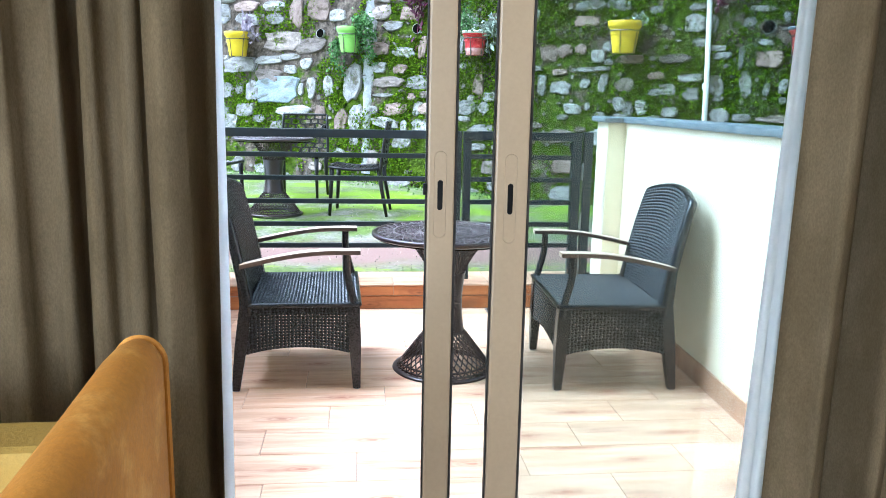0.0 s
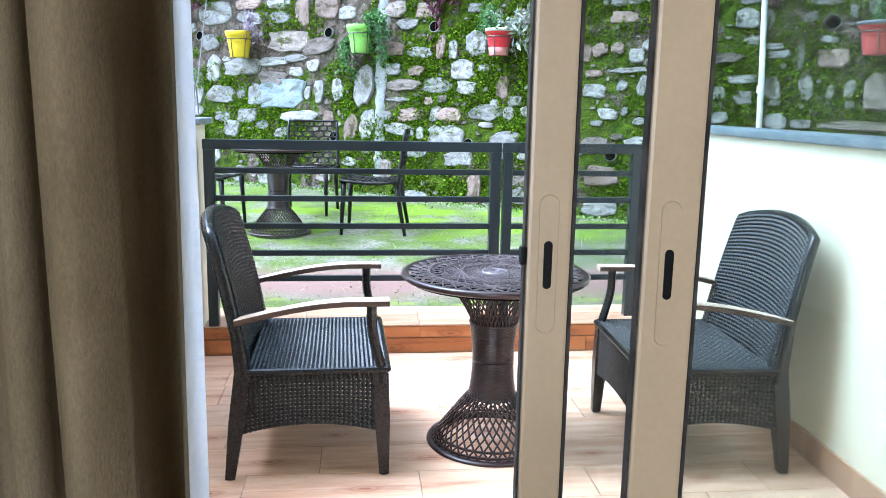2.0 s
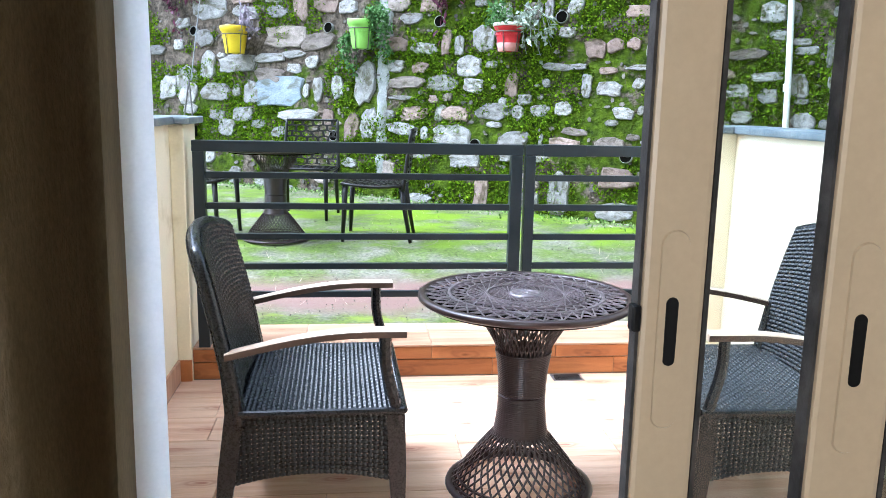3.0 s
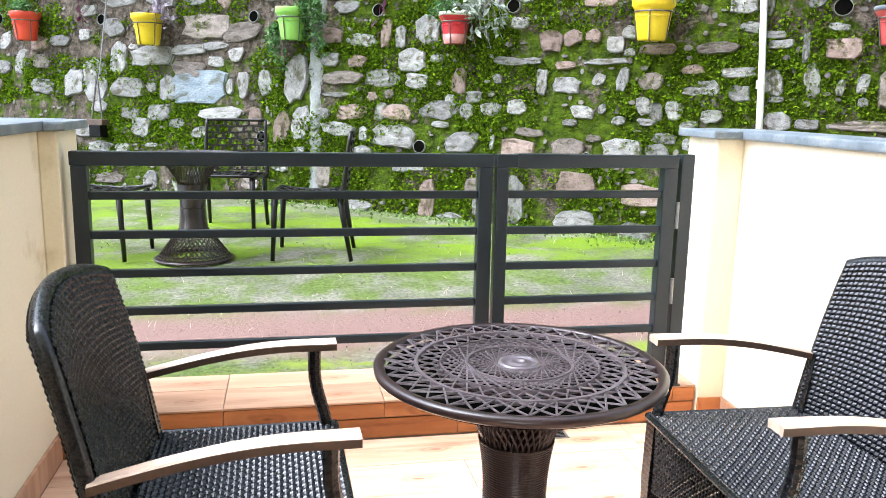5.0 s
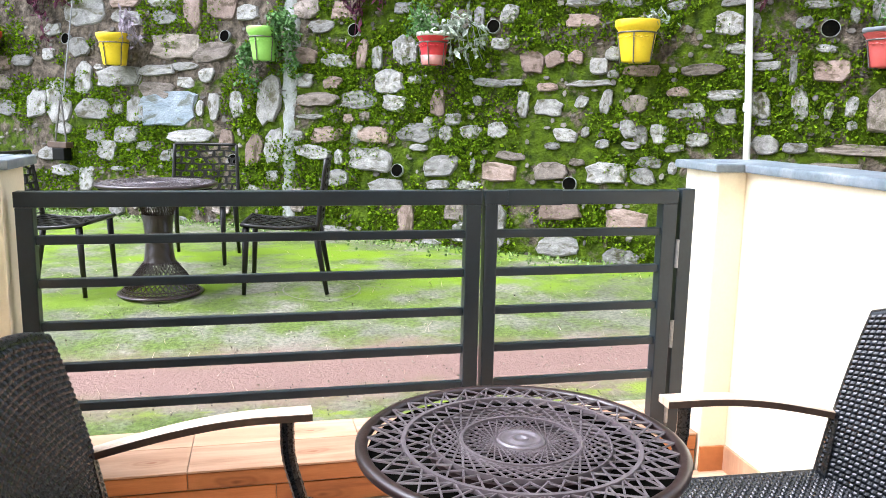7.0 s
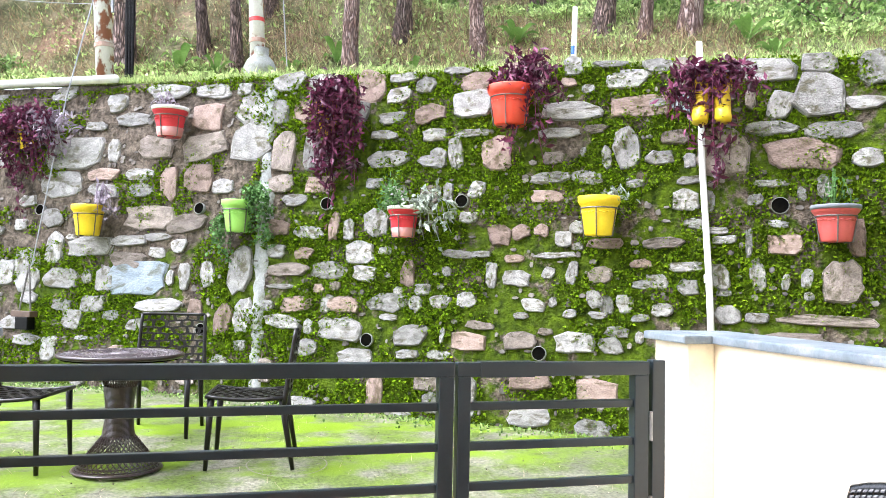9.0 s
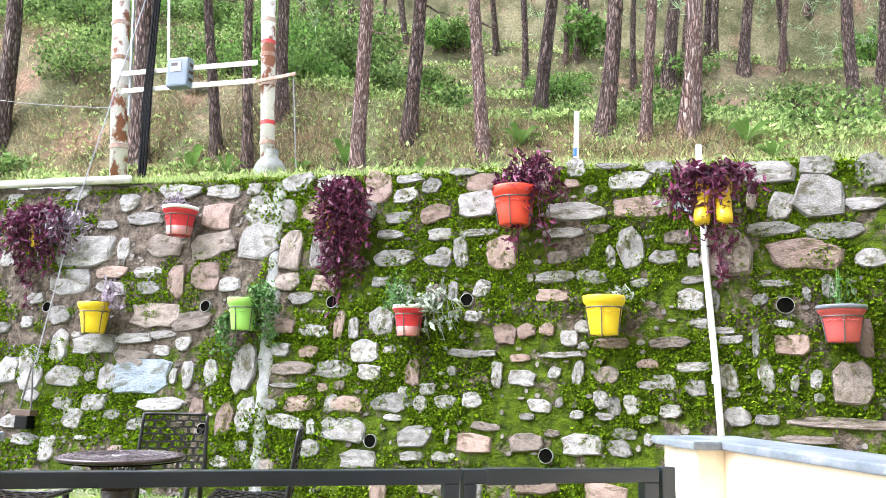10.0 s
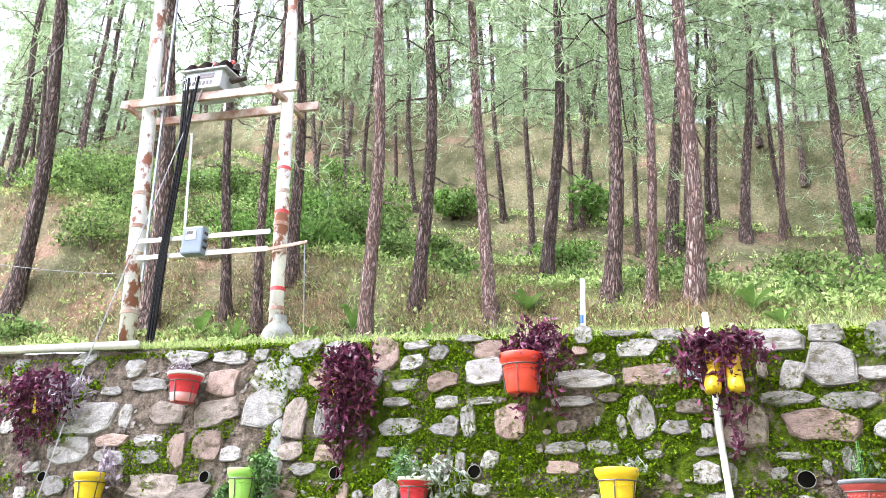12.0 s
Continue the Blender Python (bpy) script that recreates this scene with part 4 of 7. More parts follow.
def woven_table(label):
    """Round hourglass table of woven resin; top at 0.70 m."""
    t = thing("round_table", label, "table", group="woven round tables")
    R, H = 0.368, 0.70
    bm = bmesh.new()
    add_lathe(bm, [(R - 0.026, H - 0.020), (R - 0.012, H - 0.026), (R - 0.001, H - 0.018), (R, H - 0.006), (R - 0.010, H + 0.001), (R - 0.024, H - 0.001), (R - 0.028, H - 0.008), (R - 0.026, H - 0.020)], 64)
    top = part("rim", bm, TABLE_BROWN, t, smooth=True)

    def ring(r, w, hh, name):
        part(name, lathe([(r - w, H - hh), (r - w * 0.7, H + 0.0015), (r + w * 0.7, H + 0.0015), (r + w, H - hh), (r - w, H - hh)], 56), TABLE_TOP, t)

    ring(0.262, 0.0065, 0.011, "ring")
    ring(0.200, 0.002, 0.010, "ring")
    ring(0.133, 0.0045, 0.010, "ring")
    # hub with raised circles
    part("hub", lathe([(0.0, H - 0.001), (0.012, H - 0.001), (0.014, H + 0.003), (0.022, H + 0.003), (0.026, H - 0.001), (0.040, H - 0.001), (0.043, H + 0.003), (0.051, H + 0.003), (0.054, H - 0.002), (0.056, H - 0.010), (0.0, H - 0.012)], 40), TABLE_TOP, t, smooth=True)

    def strand(b, r0, a0, r1, a1, w, z0, z1=None, dz=0.0035):
        p = Vector((r0 * math.cos(a0), r0 * math.sin(a0), z0))
        q = Vector((r1 * math.cos(a1), r1 * math.sin(a1), z0 if z1 is None else z1))
        d = (q - p).normalized()
        s = d.cross(Vector((0, 0, 1))).normalized() * w
        up = Vector((0, 0, dz))
        vs = [b.verts.new(v) for v in (p - s, p + s, q + s, q - s, p - s * 0.6 + up, p + s * 0.6 + up, q + s * 0.6 + up, q - s * 0.6 + up)]
        for f in ((4, 5, 6, 7), (0, 4, 7, 3), (1, 2, 6, 5), (0, 3, 2, 1)):
            b.faces.new([vs[i] for i in f])

    N = 36
    st = 2 * math.pi / N
    bm = bmesh.new()
    for i in range(N):
        a = i * st
        for k in (-1.5, 0.5, 1.5):
            strand(bm, R - 0.026, a, 0.262, a + k * st, 0.0025, H - 0.0045)
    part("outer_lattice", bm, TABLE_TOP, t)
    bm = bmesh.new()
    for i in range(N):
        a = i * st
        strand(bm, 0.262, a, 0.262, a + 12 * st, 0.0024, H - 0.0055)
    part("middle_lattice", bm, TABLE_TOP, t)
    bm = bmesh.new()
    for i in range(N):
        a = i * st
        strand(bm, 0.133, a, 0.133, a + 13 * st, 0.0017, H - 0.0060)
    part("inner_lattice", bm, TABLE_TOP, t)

    # hourglass: lattice flares and a wrapped waist
    bm = bmesh.new()
    for i in range(40):
        a = i * 2 * math.pi / 40
        for k in (-1, 1):
            pts = []
            for j in range(6):
                q = j / 5
                r = 0.085 + (0.205 - 0.085) * q ** 1.35
                aa = a + k * 0.62 * q
                pts.append((r * math.cos(aa), r * math.sin(aa), 0.485 + (H - 0.022 - 0.485) * q))
            add_tube(bm, pts, 0.0032, 4, cap=False)
    part("upper_flare", bm, TABLE_BROWN, t)
    # added black disc: the shade seen through the lattice gaps, as colour
    part("under_disc", lathe([(0.0, H - 0.036), (R - 0.030, H - 0.036), (R - 0.026, H - 0.030), (R - 0.030, H - 0.026), (0.0, H - 0.026)], 48), HOLE_SHADE, t, "black disc painting the shade below the lattice")
    part("flare_ring", lathe([(0.196, H - 0.028), (0.209, H - 0.028), (0.209, H - 0.014), (0.196, H - 0.014), (0.196, H - 0.028)], 40), TABLE_BROWN, t)
    prof = []
    for j in range(93):
        q = j / 92
        z = 0.190 + (0.500 - 0.190) * q
        r = 0.082 + 0.016 * (2 * q - 1) ** 2 + (0.0012 if j % 2 else 0)
        if abs(z - 0.345) < 0.003:
            r -= 0.003
        prof.append((r, z))
    part("waist", lathe(prof, 40), TABLE_BROWN, t, smooth=False)
    bm = bmesh.new()
    for i in range(38):
        a = i * 2 * math.pi / 38
        for k in (-1, 1):
            pts = []
            for j in range(7):
                q = j / 6
                r = 0.092 + (0.240 - 0.092) * q ** 0.95
                aa = a + k * 0.78 * q
                pts.append((r * math.cos(aa), r * math.sin(aa), 0.205 + (0.010 - 0.205) * q))
            add_tube(bm, pts, 0.0040, 4, cap=False)
    part("lower_flare", bm, TABLE_BROWN, t)
    for r, z in ((0.217, 0.038), (0.231, 0.020)):
        part("flare_ring", lathe([(r - 0.004, z - 0.004), (r + 0.004, z - 0.004), (r + 0.004, z + 0.004), (r - 0.004, z + 0.004), (r - 0.004, z - 0.004)], 48), TABLE_BROWN, t)
    part("base_ring", lathe([(0.224, 0.0), (0.257, 0.0), (0.262, 0.005), (0.259, 0.012), (0.240, 0.015), (0.224, 0.010), (0.224, 0.0)], 56), TABLE_BROWN, t, smooth=True)
    return t


table = woven_table("dark brown woven resin table on the terrace")
table.matrix_world = pose(0.408, 4.012, 0, 0, 0, 7)
far = copy_thing(table, pose(-0.785, 7.60, yard_z(-0.785, 7.60) + 0.002, 0, 0, 20))
tagged(far, "dark brown woven resin table in the yard")


def lattice_sheet(nx, ny, place, thick, rng, web=0.15):
    """A moulded sheet of rounded leaf-shaped holes: cells of a jittered brick net with webs between them."""
    bm = bmesh.new()
    pts = {}

    def corner(i, j):
        """Corner of the brick net."""
        if (i, j) not in pts:
            x, y = i / (2 * nx), j / ny
            jx = 0 if i in (0, 2 * nx) else rng.uniform(-0.16, 0.16) / nx
            jy = 0 if j in (0, ny) else rng.uniform(-0.22, 0.22) / ny
            pts[i, j] = (x + jx, y + jy)
        return pts[i, j]

    for j in range(ny):
        i = -(j % 2)
        while i < 2 * nx:
            lo, hi = max(i, 0), min(i + 2, 2 * nx)
            cor = [corner(k, j) for k in range(lo, hi + 1)] + [corner(k, j + 1) for k in range(hi, lo - 1, -1)]
            cx, cy = sum(p[0] for p in cor) / len(cor), sum(p[1] for p in cor) / len(cor)
            inn = [(p[0] + (cx - p[0]) * web, p[1] + (cy - p[1]) * (web * 1.1)) for p in cor]
            n = len(cor)
            # round the hole by cutting its corners
            hole = []
            for k in range(n):
                a, b, d = inn[k - 1], inn[k], inn[(k + 1) % n]
                hole.append(((a[0] + 6 * b[0] + d[0]) / 8, (a[1] + 6 * b[1] + d[1]) / 8))
            vs = []
            for h in (0, thick):
                vs.append(([bm.verts.new(place(*p, h)) for p in cor], [bm.verts.new(place(*p, h)) for p in hole]))
            for k in range(n):
                k2 = (k + 1) % n
                bm.faces.new((vs[1][0][k], vs[1][0][k2], vs[1][1][k2], vs[1][1][k]))
                bm.faces.new((vs[0][0][k2], vs[0][0][k], vs[0][1][k], vs[0][1][k2]))
                bm.faces.new((vs[0][1][k], vs[0][1][k2], vs[1][1][k2], vs[1][1][k])[::-1])
            i += 2
    bmesh.ops.remove_doubles(bm, verts=bm.verts[:], dist=0.0004)
    return bm


def lattice_chair():
    """Moulded plastic chair facing +x, with leaf-shaped holes in seat and back."""
    rng = random.Random(12)
    c = thing("lattice_chair", "black moulded plastic chair with leaf-shaped holes", "chair", group="chairs round the yard table")
    W, D, sz = 0.50, 0.46, 0.445
    hw = W / 2

    def seat_at(s, t, h):
        x = -D / 2 + D * s
        return Vector((x, -hw + W * t, sz - 0.018 * math.sin(math.pi * s) + 0.008 * s - h))

    def back_at(s, t, h):
        y = (-hw + W * s) * (1 - 0.06 * t)
        return Vector((-D / 2 - 0.006 - 0.050 * t - 0.02 * (1 - (2 * s - 1) ** 2) - h, y, sz + 0.01 + 0.40 * t))

    part("seat", lattice_sheet(6, 8, seat_at, 0.012, rng), PLASTIC, c)
    part("backrest", lattice_sheet(5, 8, back_at, 0.012, rng, 0.13), PLASTIC, c)
    rim = [seat_at(s, 0, 0.006) for s in (0, 0.25, 0.5, 0.75, 1)] + [seat_at(1, t, 0.006) for t in (0.25, 0.5, 0.75, 1)] + [seat_at(s, 1, 0.006) for s in (0.75, 0.5, 0.25, 0)]
    part("seat_rim", tube(rim, 0.012, 8), PLASTIC, c, smooth=True)
    for s in (0, 1):
        part("back_post", tube([back_at(s, t, 0.006) for t in (-0.15, 0, 0.3, 0.6, 0.85, 1)], [0.016, 0.017, 0.015, 0.014, 0.013, 0.012], 8), PLASTIC, c, smooth=True)
    part("top_rail", tube([back_at(s / 8, 1, 0.006) for s in range(9)], 0.012, 8), PLASTIC, c, smooth=True)
    for x, dx in ((D / 2 - 0.025, 0.02), (-D / 2 + 0.01, -0.075)):
        for y in (-hw + 0.022, hw - 0.022):
            bm = bmesh.new()
            add_tube(bm, [(x, y, sz - 0.01), (x + dx * 0.35, y * 1.01, sz * 0.6), (x + dx, y * 1.04, 0.0)], [0.023, 0.019, 0.014], 8)
            part("leg", bm, PLASTIC, c, smooth=True)
    return c


lchair = lattice_chair()
lchair.matrix_world = pose(-0.02, 7.66, yard_z(0, 7.6) + 0.003, 0, 0, 173)
copy_thing(lchair, pose(-0.62, 8.58, yard_z(-0.6, 8.6) + 0.003, 0, 0, -100))
copy_thing(lchair, pose(-1.378, 7.76, yard_z(-1.4, 7.76) + 0.003, 0, 0, -12))

# ---- retaining wall and hillside: frame of the wall (u along, v behind, z up) ----
WALL_TURN, BATTER = radians(-35.42), radians(8.13)
WALL_AT = Matrix.Translation((1.0, 9.13, 0)) @ Matrix.Rotation(WALL_TURN, 4, 'Z')
TAN_B = math.tan(BATTER)
CREST = 0.49                 # how far back the batter takes the wall's top


def crest_z(u):
    return 3.36 - 0.042 * min(max(u, -8), 8)


def steps(v, table):
    for (v0, z0), (v1, z1) in zip(table, table[1:]):
        if v <= v1:
            q = (v - v0) / (v1 - v0)
            return z0 + (z1 - z0) * q
    return table[-1][1]


NEAR = ((-1, 0), (0, 0), (0.9, 0.12), (1.5, 0.30), (2.6, 1.42), (4.2, 1.75))
BEYOND = ((-1, 0), (4.6, 0.1), (5.3, 0.85), (6.7, 1.3), (7.2, 1.9), (7.6, 2.1), (8.2, 2.9), (10.4, 3.2), (11, 3.9), (13.4, 4.5), (14, 8.6), (17.4, 6.6), (18, 7.8), (21.4, 8.6), (22, 9.6), (35, 15.8), (60, 25), (140, 42))


def hill_z(u, v):
    """Height of the terraced hillside at u along and v behind the wall's crest."""
    uu = min(max(u, -9), 7)
    z = crest_z(u) + steps(v, NEAR) * math.exp(-0.105 * uu) + steps(v, BEYOND)
    k = min(max(v / 1.5, 0), 1)
    z += k * (0.16 * noise.noise((u * 0.55, v * 0.55, 1.3)) + 0.07 * noise.noise((u * 1.7, v * 1.7, 4.1)))
    return z


def on_hill(u, v, dz=0.0):
    return WALL_AT @ Vector((u, CREST + v, hill_z(u, v) + dz))

# ---- stone retaining wall ----
wall_face = WALL_AT @ Matrix.Rotation(-BATTER, 4, 'X')      # x along, z up the face, -y out of it
U0, U1 = -9.5, 7.5
retaining = structure(new("wall_retaining"), "mossy rubble-stone retaining wall with hanging pots", "wall")
retaining.matrix_world = wall_face


def face_relief(u, w):
    return 0.022 * noise.noise((u * 2.3, w * 2.3, 7)) + 0.016 * noise.noise((u * 6.1, w * 6.1, 2)) + 0.007 * noise.noise((u * 17, w * 17, 5))


def crest_w(u):
    return (crest_z(u) + 0.02 * noise.noise((u * 2.2, 0, 9))) / math.cos(BATTER)


bm = bmesh.new()
NU, NW = 480, 104
g = []
for j in range(NW + 1):
    g.append([bm.verts.new((u, -face_relief(u, w), w)) for i in range(NU + 1) for u in (U0 + (U1 - U0) * i / NU,) for w in (crest_w(u) * (j / NW) - 0.1 * (1 - j / NW),)])
for y in (0.25, 0.6):
    g.append([bm.verts.new((U0 + (U1 - U0) * i / NU, y, crest_w(U0 + (U1 - U0) * i / NU) + 0.02 - y * TAN_B * 0.3)) for i in range(NU + 1)])
g.append([bm.verts.new((U0 + (U1 - U0) * i / NU, 0.6, -0.3)) for i in range(NU + 1)])
for ra, rb in zip(g, g[1:]):
    for i in range(NU):
        bm.faces.new((ra[i], ra[i + 1], rb[i + 1], rb[i]))
part("mortar", bm, MORTAR, retaining, "damp moss-grown mortar", smooth=True)

# a smear of pale cement running down the wall
bm = bmesh.new()
rows = []
for j in range(60):
    w = 0.45 + 2.98 * j / 59
    c = -1.19 - 0.17 * (w - 0.68) / 2.75
    hw = 0.095 + 0.06 * noise.noise((w * 2.0, 3, 0)) + 0.05 * noise.noise((w * 9, 1, 0))
    rows.append([bm.verts.new((c + s * hw + 0.02 * noise.noise((w * 5, s, 4)), -face_relief(c, w) - (0.018 if abs(s) < 0.3 else 0.010 if abs(s) < 0.9 else -0.03) - 0.010 * noise.noise((w * 12, s * 3, 1)), w)) for s in (-1, -0.6, 0, 0.6, 1)])
for a, b in zip(rows, rows[1:]):
    for k in range(4):
        bm.faces.new((a[k], a[k + 1], b[k + 1], b[k]))
part("cement_smear", bm, CONCRETE, retaining, "pale cement smear", smooth=True)


def weep_hole(u, w, r=0.060, proud=0.012):
    """A cut plastic drain pipe through the wall."""
    bm = bmesh.new()
    n = 20
    rings = []
    for rr, y in ((r, 0.05), (r, -proud), (r - 0.004, -proud), (r - 0.004, 0.0)):
        rings.append([bm.verts.new((u + rr * math.cos(a), y - 0.02, w + rr * math.sin(a))) for a in [2 * math.pi * k / n for k in range(n)]])
    for a, b in zip(rings, rings[1:]):
        for k in range(n):
            bm.faces.new((a[k], a[(k + 1) % n], b[(k + 1) % n], b[k]))
    p = part("drain_pipe", bm, CONCRETE, retaining, "grey plastic weep pipe", smooth=False)
    # flat black disc near the mouth, painted as the shade within the pipe
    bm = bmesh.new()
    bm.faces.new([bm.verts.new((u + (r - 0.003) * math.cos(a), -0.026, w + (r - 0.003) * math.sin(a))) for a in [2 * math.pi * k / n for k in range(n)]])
    part("pipe_dark", bm, HOLE_SHADE, p)


WEEPS = ((-5.70, 2.21), (-4.07, 2.17), (-2.009, 2.151), (-0.602, 2.174), (0.715, 2.173), (3.247, 2.091), (-0.077, 0.944), (-1.82, 0.969), (1.456, 0.90))
for u, w in WEEPS:
    weep_hole(u, w, 0.064 if u > 3 else 0.058)

# ---- hillside ----
bm = bmesh.new()
us = [-160, -90, -50, -30, -22] + [-17 + 0.3 * i for i in range(101)] + [16, 20, 28, 45, 90, 160]
vs = [0.02 + 0.16 * j for j in range(40)] + [6.5 + 0.45 * j for j in range(45)] + [28, 33, 40, 50, 65, 90, 140]
g = [[bm.verts.new(on_hill(u, v)) for u in us] for v in vs]
for ra, rb in zip(g, g[1:]):
    for i in range(len(us) - 1):
        bm.faces.new((ra[i], ra[i + 1], rb[i + 1], rb[i]))
structure(mesh_ob("ground_hillside", bm, LITTER, smooth=True), "terraced wooded hillside of grass and bare earth", "hillside")

# grass and low herbs
rng = np.random.default_rng(5)
pts = []
while len(pts) < 90000:
    v = 26 * rng.random() ** 2.2 + 0.03
    u = rng.uniform(-9 - 1.2 * v, 6 + 0.25 * v)
    d = noise.noise((u * 0.8, v * 0.8, 11))
    if d < -0.22 + 0.3 * rng.random():
        continue
    pts.append(tuple(on_hill(u, v, -0.01)))
for k in range(64000):
    v = 0.02 + 3.6 * rng.random() ** 1.4
    u = rng.uniform(-9, 6) if v < 1.0 else rng.uniform(-2.5, 6.5)
    pts.append(tuple(on_hill(u, v, -0.01)))
v1, f1 = blades(pts, 0.10, 0.009, rng, 1.2)
tagged(raw_mesh("grass", v1, f1, GRASS), "short pale grass on the hillside", "grass", kind="stuff")
pts = []
while len(pts) < 110000:
    v = 26 * rng.random() ** 1.7 + 0.05
    u = rng.uniform(-9 - 1.2 * v, 6 + 0.25 * v)
    steep = hill_z(u, v + 0.15) - hill_z(u, v - 0.15)
    if noise.noise((u * 0.7 + 30, v * 0.7, 2)) < -0.12 or (v < 1.0 and rng.random() < 0.92) or (steep > 0.22 and rng.random() < 0.65):
        continue
    pts.append(tuple(on_hill(u, v, 0.10 * rng.random() ** 2)))
nrm = np.tile((0, 0, 0.6), (len(pts), 1))
# low leafy mounds
mound = []
while len(mound) < 2200:
    v = 0.5 + 24 * rng.random() ** 1.7
    u = rng.uniform(-9 - 1.2 * v, 6 + 0.3 * v)
    if v > 1.2 and noise.noise((u * 0.6, v * 0.6, 33)) > -0.12 and hill_z(u, v + 0.15) - hill_z(u, v - 0.15) < 0.2:
        mound.append((u, v, rng.uniform(0.08, 0.24) * (0.6 if v < 1.6 else 1.0) * (1 + 0.03 * v)))
far_pts, far_nrm = [], []
for u, v, r in mound:
    q = np.abs(rng.normal(size=(70, 3)) + np.array((0, 0, 0.3))) * rng.choice((-1, 1), (70, 3))
    q[:, 2] = np.abs(q[:, 2])
    q /= np.linalg.norm(q, axis=1)[:, None]
    c = np.array(on_hill(u, v, -0.02))
    far_pts.append(c + q * np.array((r * 1.2, r * 1.2, r * 0.75)) * rng.uniform(0.7, 1.1, (70, 1)))
    far_nrm.append(q)
pts = np.concatenate([np.array(pts)] + far_pts)
nrm = np.concatenate([nrm] + far_nrm)
v1, f1 = leaf_cards(pts, 0.074, 0.042, rng, normals=nrm)
tagged(raw_mesh("herbs", v1, f1, HERB), "low green herbs among the hillside grass", "herbs", kind="stuff")

# tangled dry grass hanging over the banks, where the ground is steep
pts = []
while len(pts) < 55000:
    v = 0.5 + 14 * rng.random() ** 1.6
    u = rng.uniform(-9 - 1.2 * v, 6 + 0.25 * v)
    rise = hill_z(u, v + 0.15) - hill_z(u, v - 0.15)
    if rise < 0.12 + 0.16 * rng.random() or noise.noise((u * 1.1, v * 1.1, 21)) < -0.25:
        continue
    pts.append(tuple(on_hill(u, v, 0.02)))
v1, f1 = blades(pts, 0.20, 0.012, rng, 1.2)
v1 = v1.reshape(-1, 3, 3)
out = np.array(WALL_AT.to_3x3() @ Vector((0, -1, 0)))
v1[:, 2] += (out * 0.10 + np.array((0, 0, -0.10))) * rng.uniform(0.2, 1.4, (len(v1), 1))
tagged(raw_mesh("dry_grass", v1.reshape(-1, 3), f1, DRY_GRASS), "tangled dry brown grass hanging over the banks", "grass", kind="stuff")


def bush(name, u, v, r, h, leaves, size, material, label, seed):
    """A shrub: bent stems and leaves in uneven clumps."""
    rg = np.random.default_rng(seed)
    t = thing(name, label, "shrub", Matrix.Translation(on_hill(u, v)))
    bm = bmesh.new()
    cl = []
    for k in range(7):
        a = 2 * math.pi * k / 7 + rg.uniform(-0.4, 0.4)
        rr, hh = r * rg.uniform(0.3, 0.85), h * rg.uniform(0.55, 1.0)
        tip = Vector((rr * math.cos(a), rr * math.sin(a), hh))
        add_tube(bm, [(0, 0, 0), tip * 0.5 + Vector((0, 0, 0.1 * h)), tip], [0.014, 0.009, 0.003], 5)
        cl += [tip, tip * 0.7 + Vector((0, 0, 0.1))]
    part("stalk", bm, BARK, t)
    p = []
    for k in range(leaves):
        c = cl[rg.integers(len(cl))]
        q = rg.normal(size=3)
        q /= np.linalg.norm(q)
        p.append(np.array(c) * np.array((1, 1, 0.75)) + q * np.array((r * 0.42, r * 0.42, h * 0.32)) * rg.uniform(0.75, 1.08))
    p = np.array(p)
    p[:, 2] = np.abs(p[:, 2])
    v1, f1 = leaf_cards(p, size, size * 0.5, rg, normals=np.tile((0, 0, 0.35), (len(p), 1)))
    raw_mesh("leaves", v1, f1, material, t)
    return t


def broad_plant(u, v, n, size, seed):
    """A rosette of a few large arching leaves."""
    rg = random.Random(seed)
    t = thing("broadleaf_plant", "bright green broad-leaved plant on the bank", "plant", Matrix.Translation(on_hill(u, v)), group="broad-leaved plants")
    for k in range(n):
        a = 2 * math.pi * k / n + rg.uniform(-0.3, 0.3)
        ln, wd, tilt = size * rg.uniform(0.8, 1.2), size * 0.30, rg.uniform(0.5, 1.0)
        bm = bmesh.new()
        rows = []
        for j in range(7):
            q = j / 6
            rad = ln * q * (0.85 if tilt < 0.8 else 0.7)
            z = ln * tilt * math.sin(q * 2.2) * 0.75 + 0.03
            w = wd * math.sin(min(q * 1.05, 1) * math.pi) ** 0.8 * 0.5 + 0.004
            rows.append([bm.verts.new((rad * math.cos(a) - s * w * math.sin(a), rad * math.sin(a) + s * w * math.cos(a), z + abs(s) * w * 0.35)) for s in (-1, 0, 1)])
        for ra, rb in zip(rows, rows[1:]):
            for i in range(2):
                bm.faces.new((ra[i], ra[i + 1], rb[i + 1], rb[i]))
        part("leaf", bm, BROADLEAF, t, smooth=True)
    return t

# ---- pine wood ----


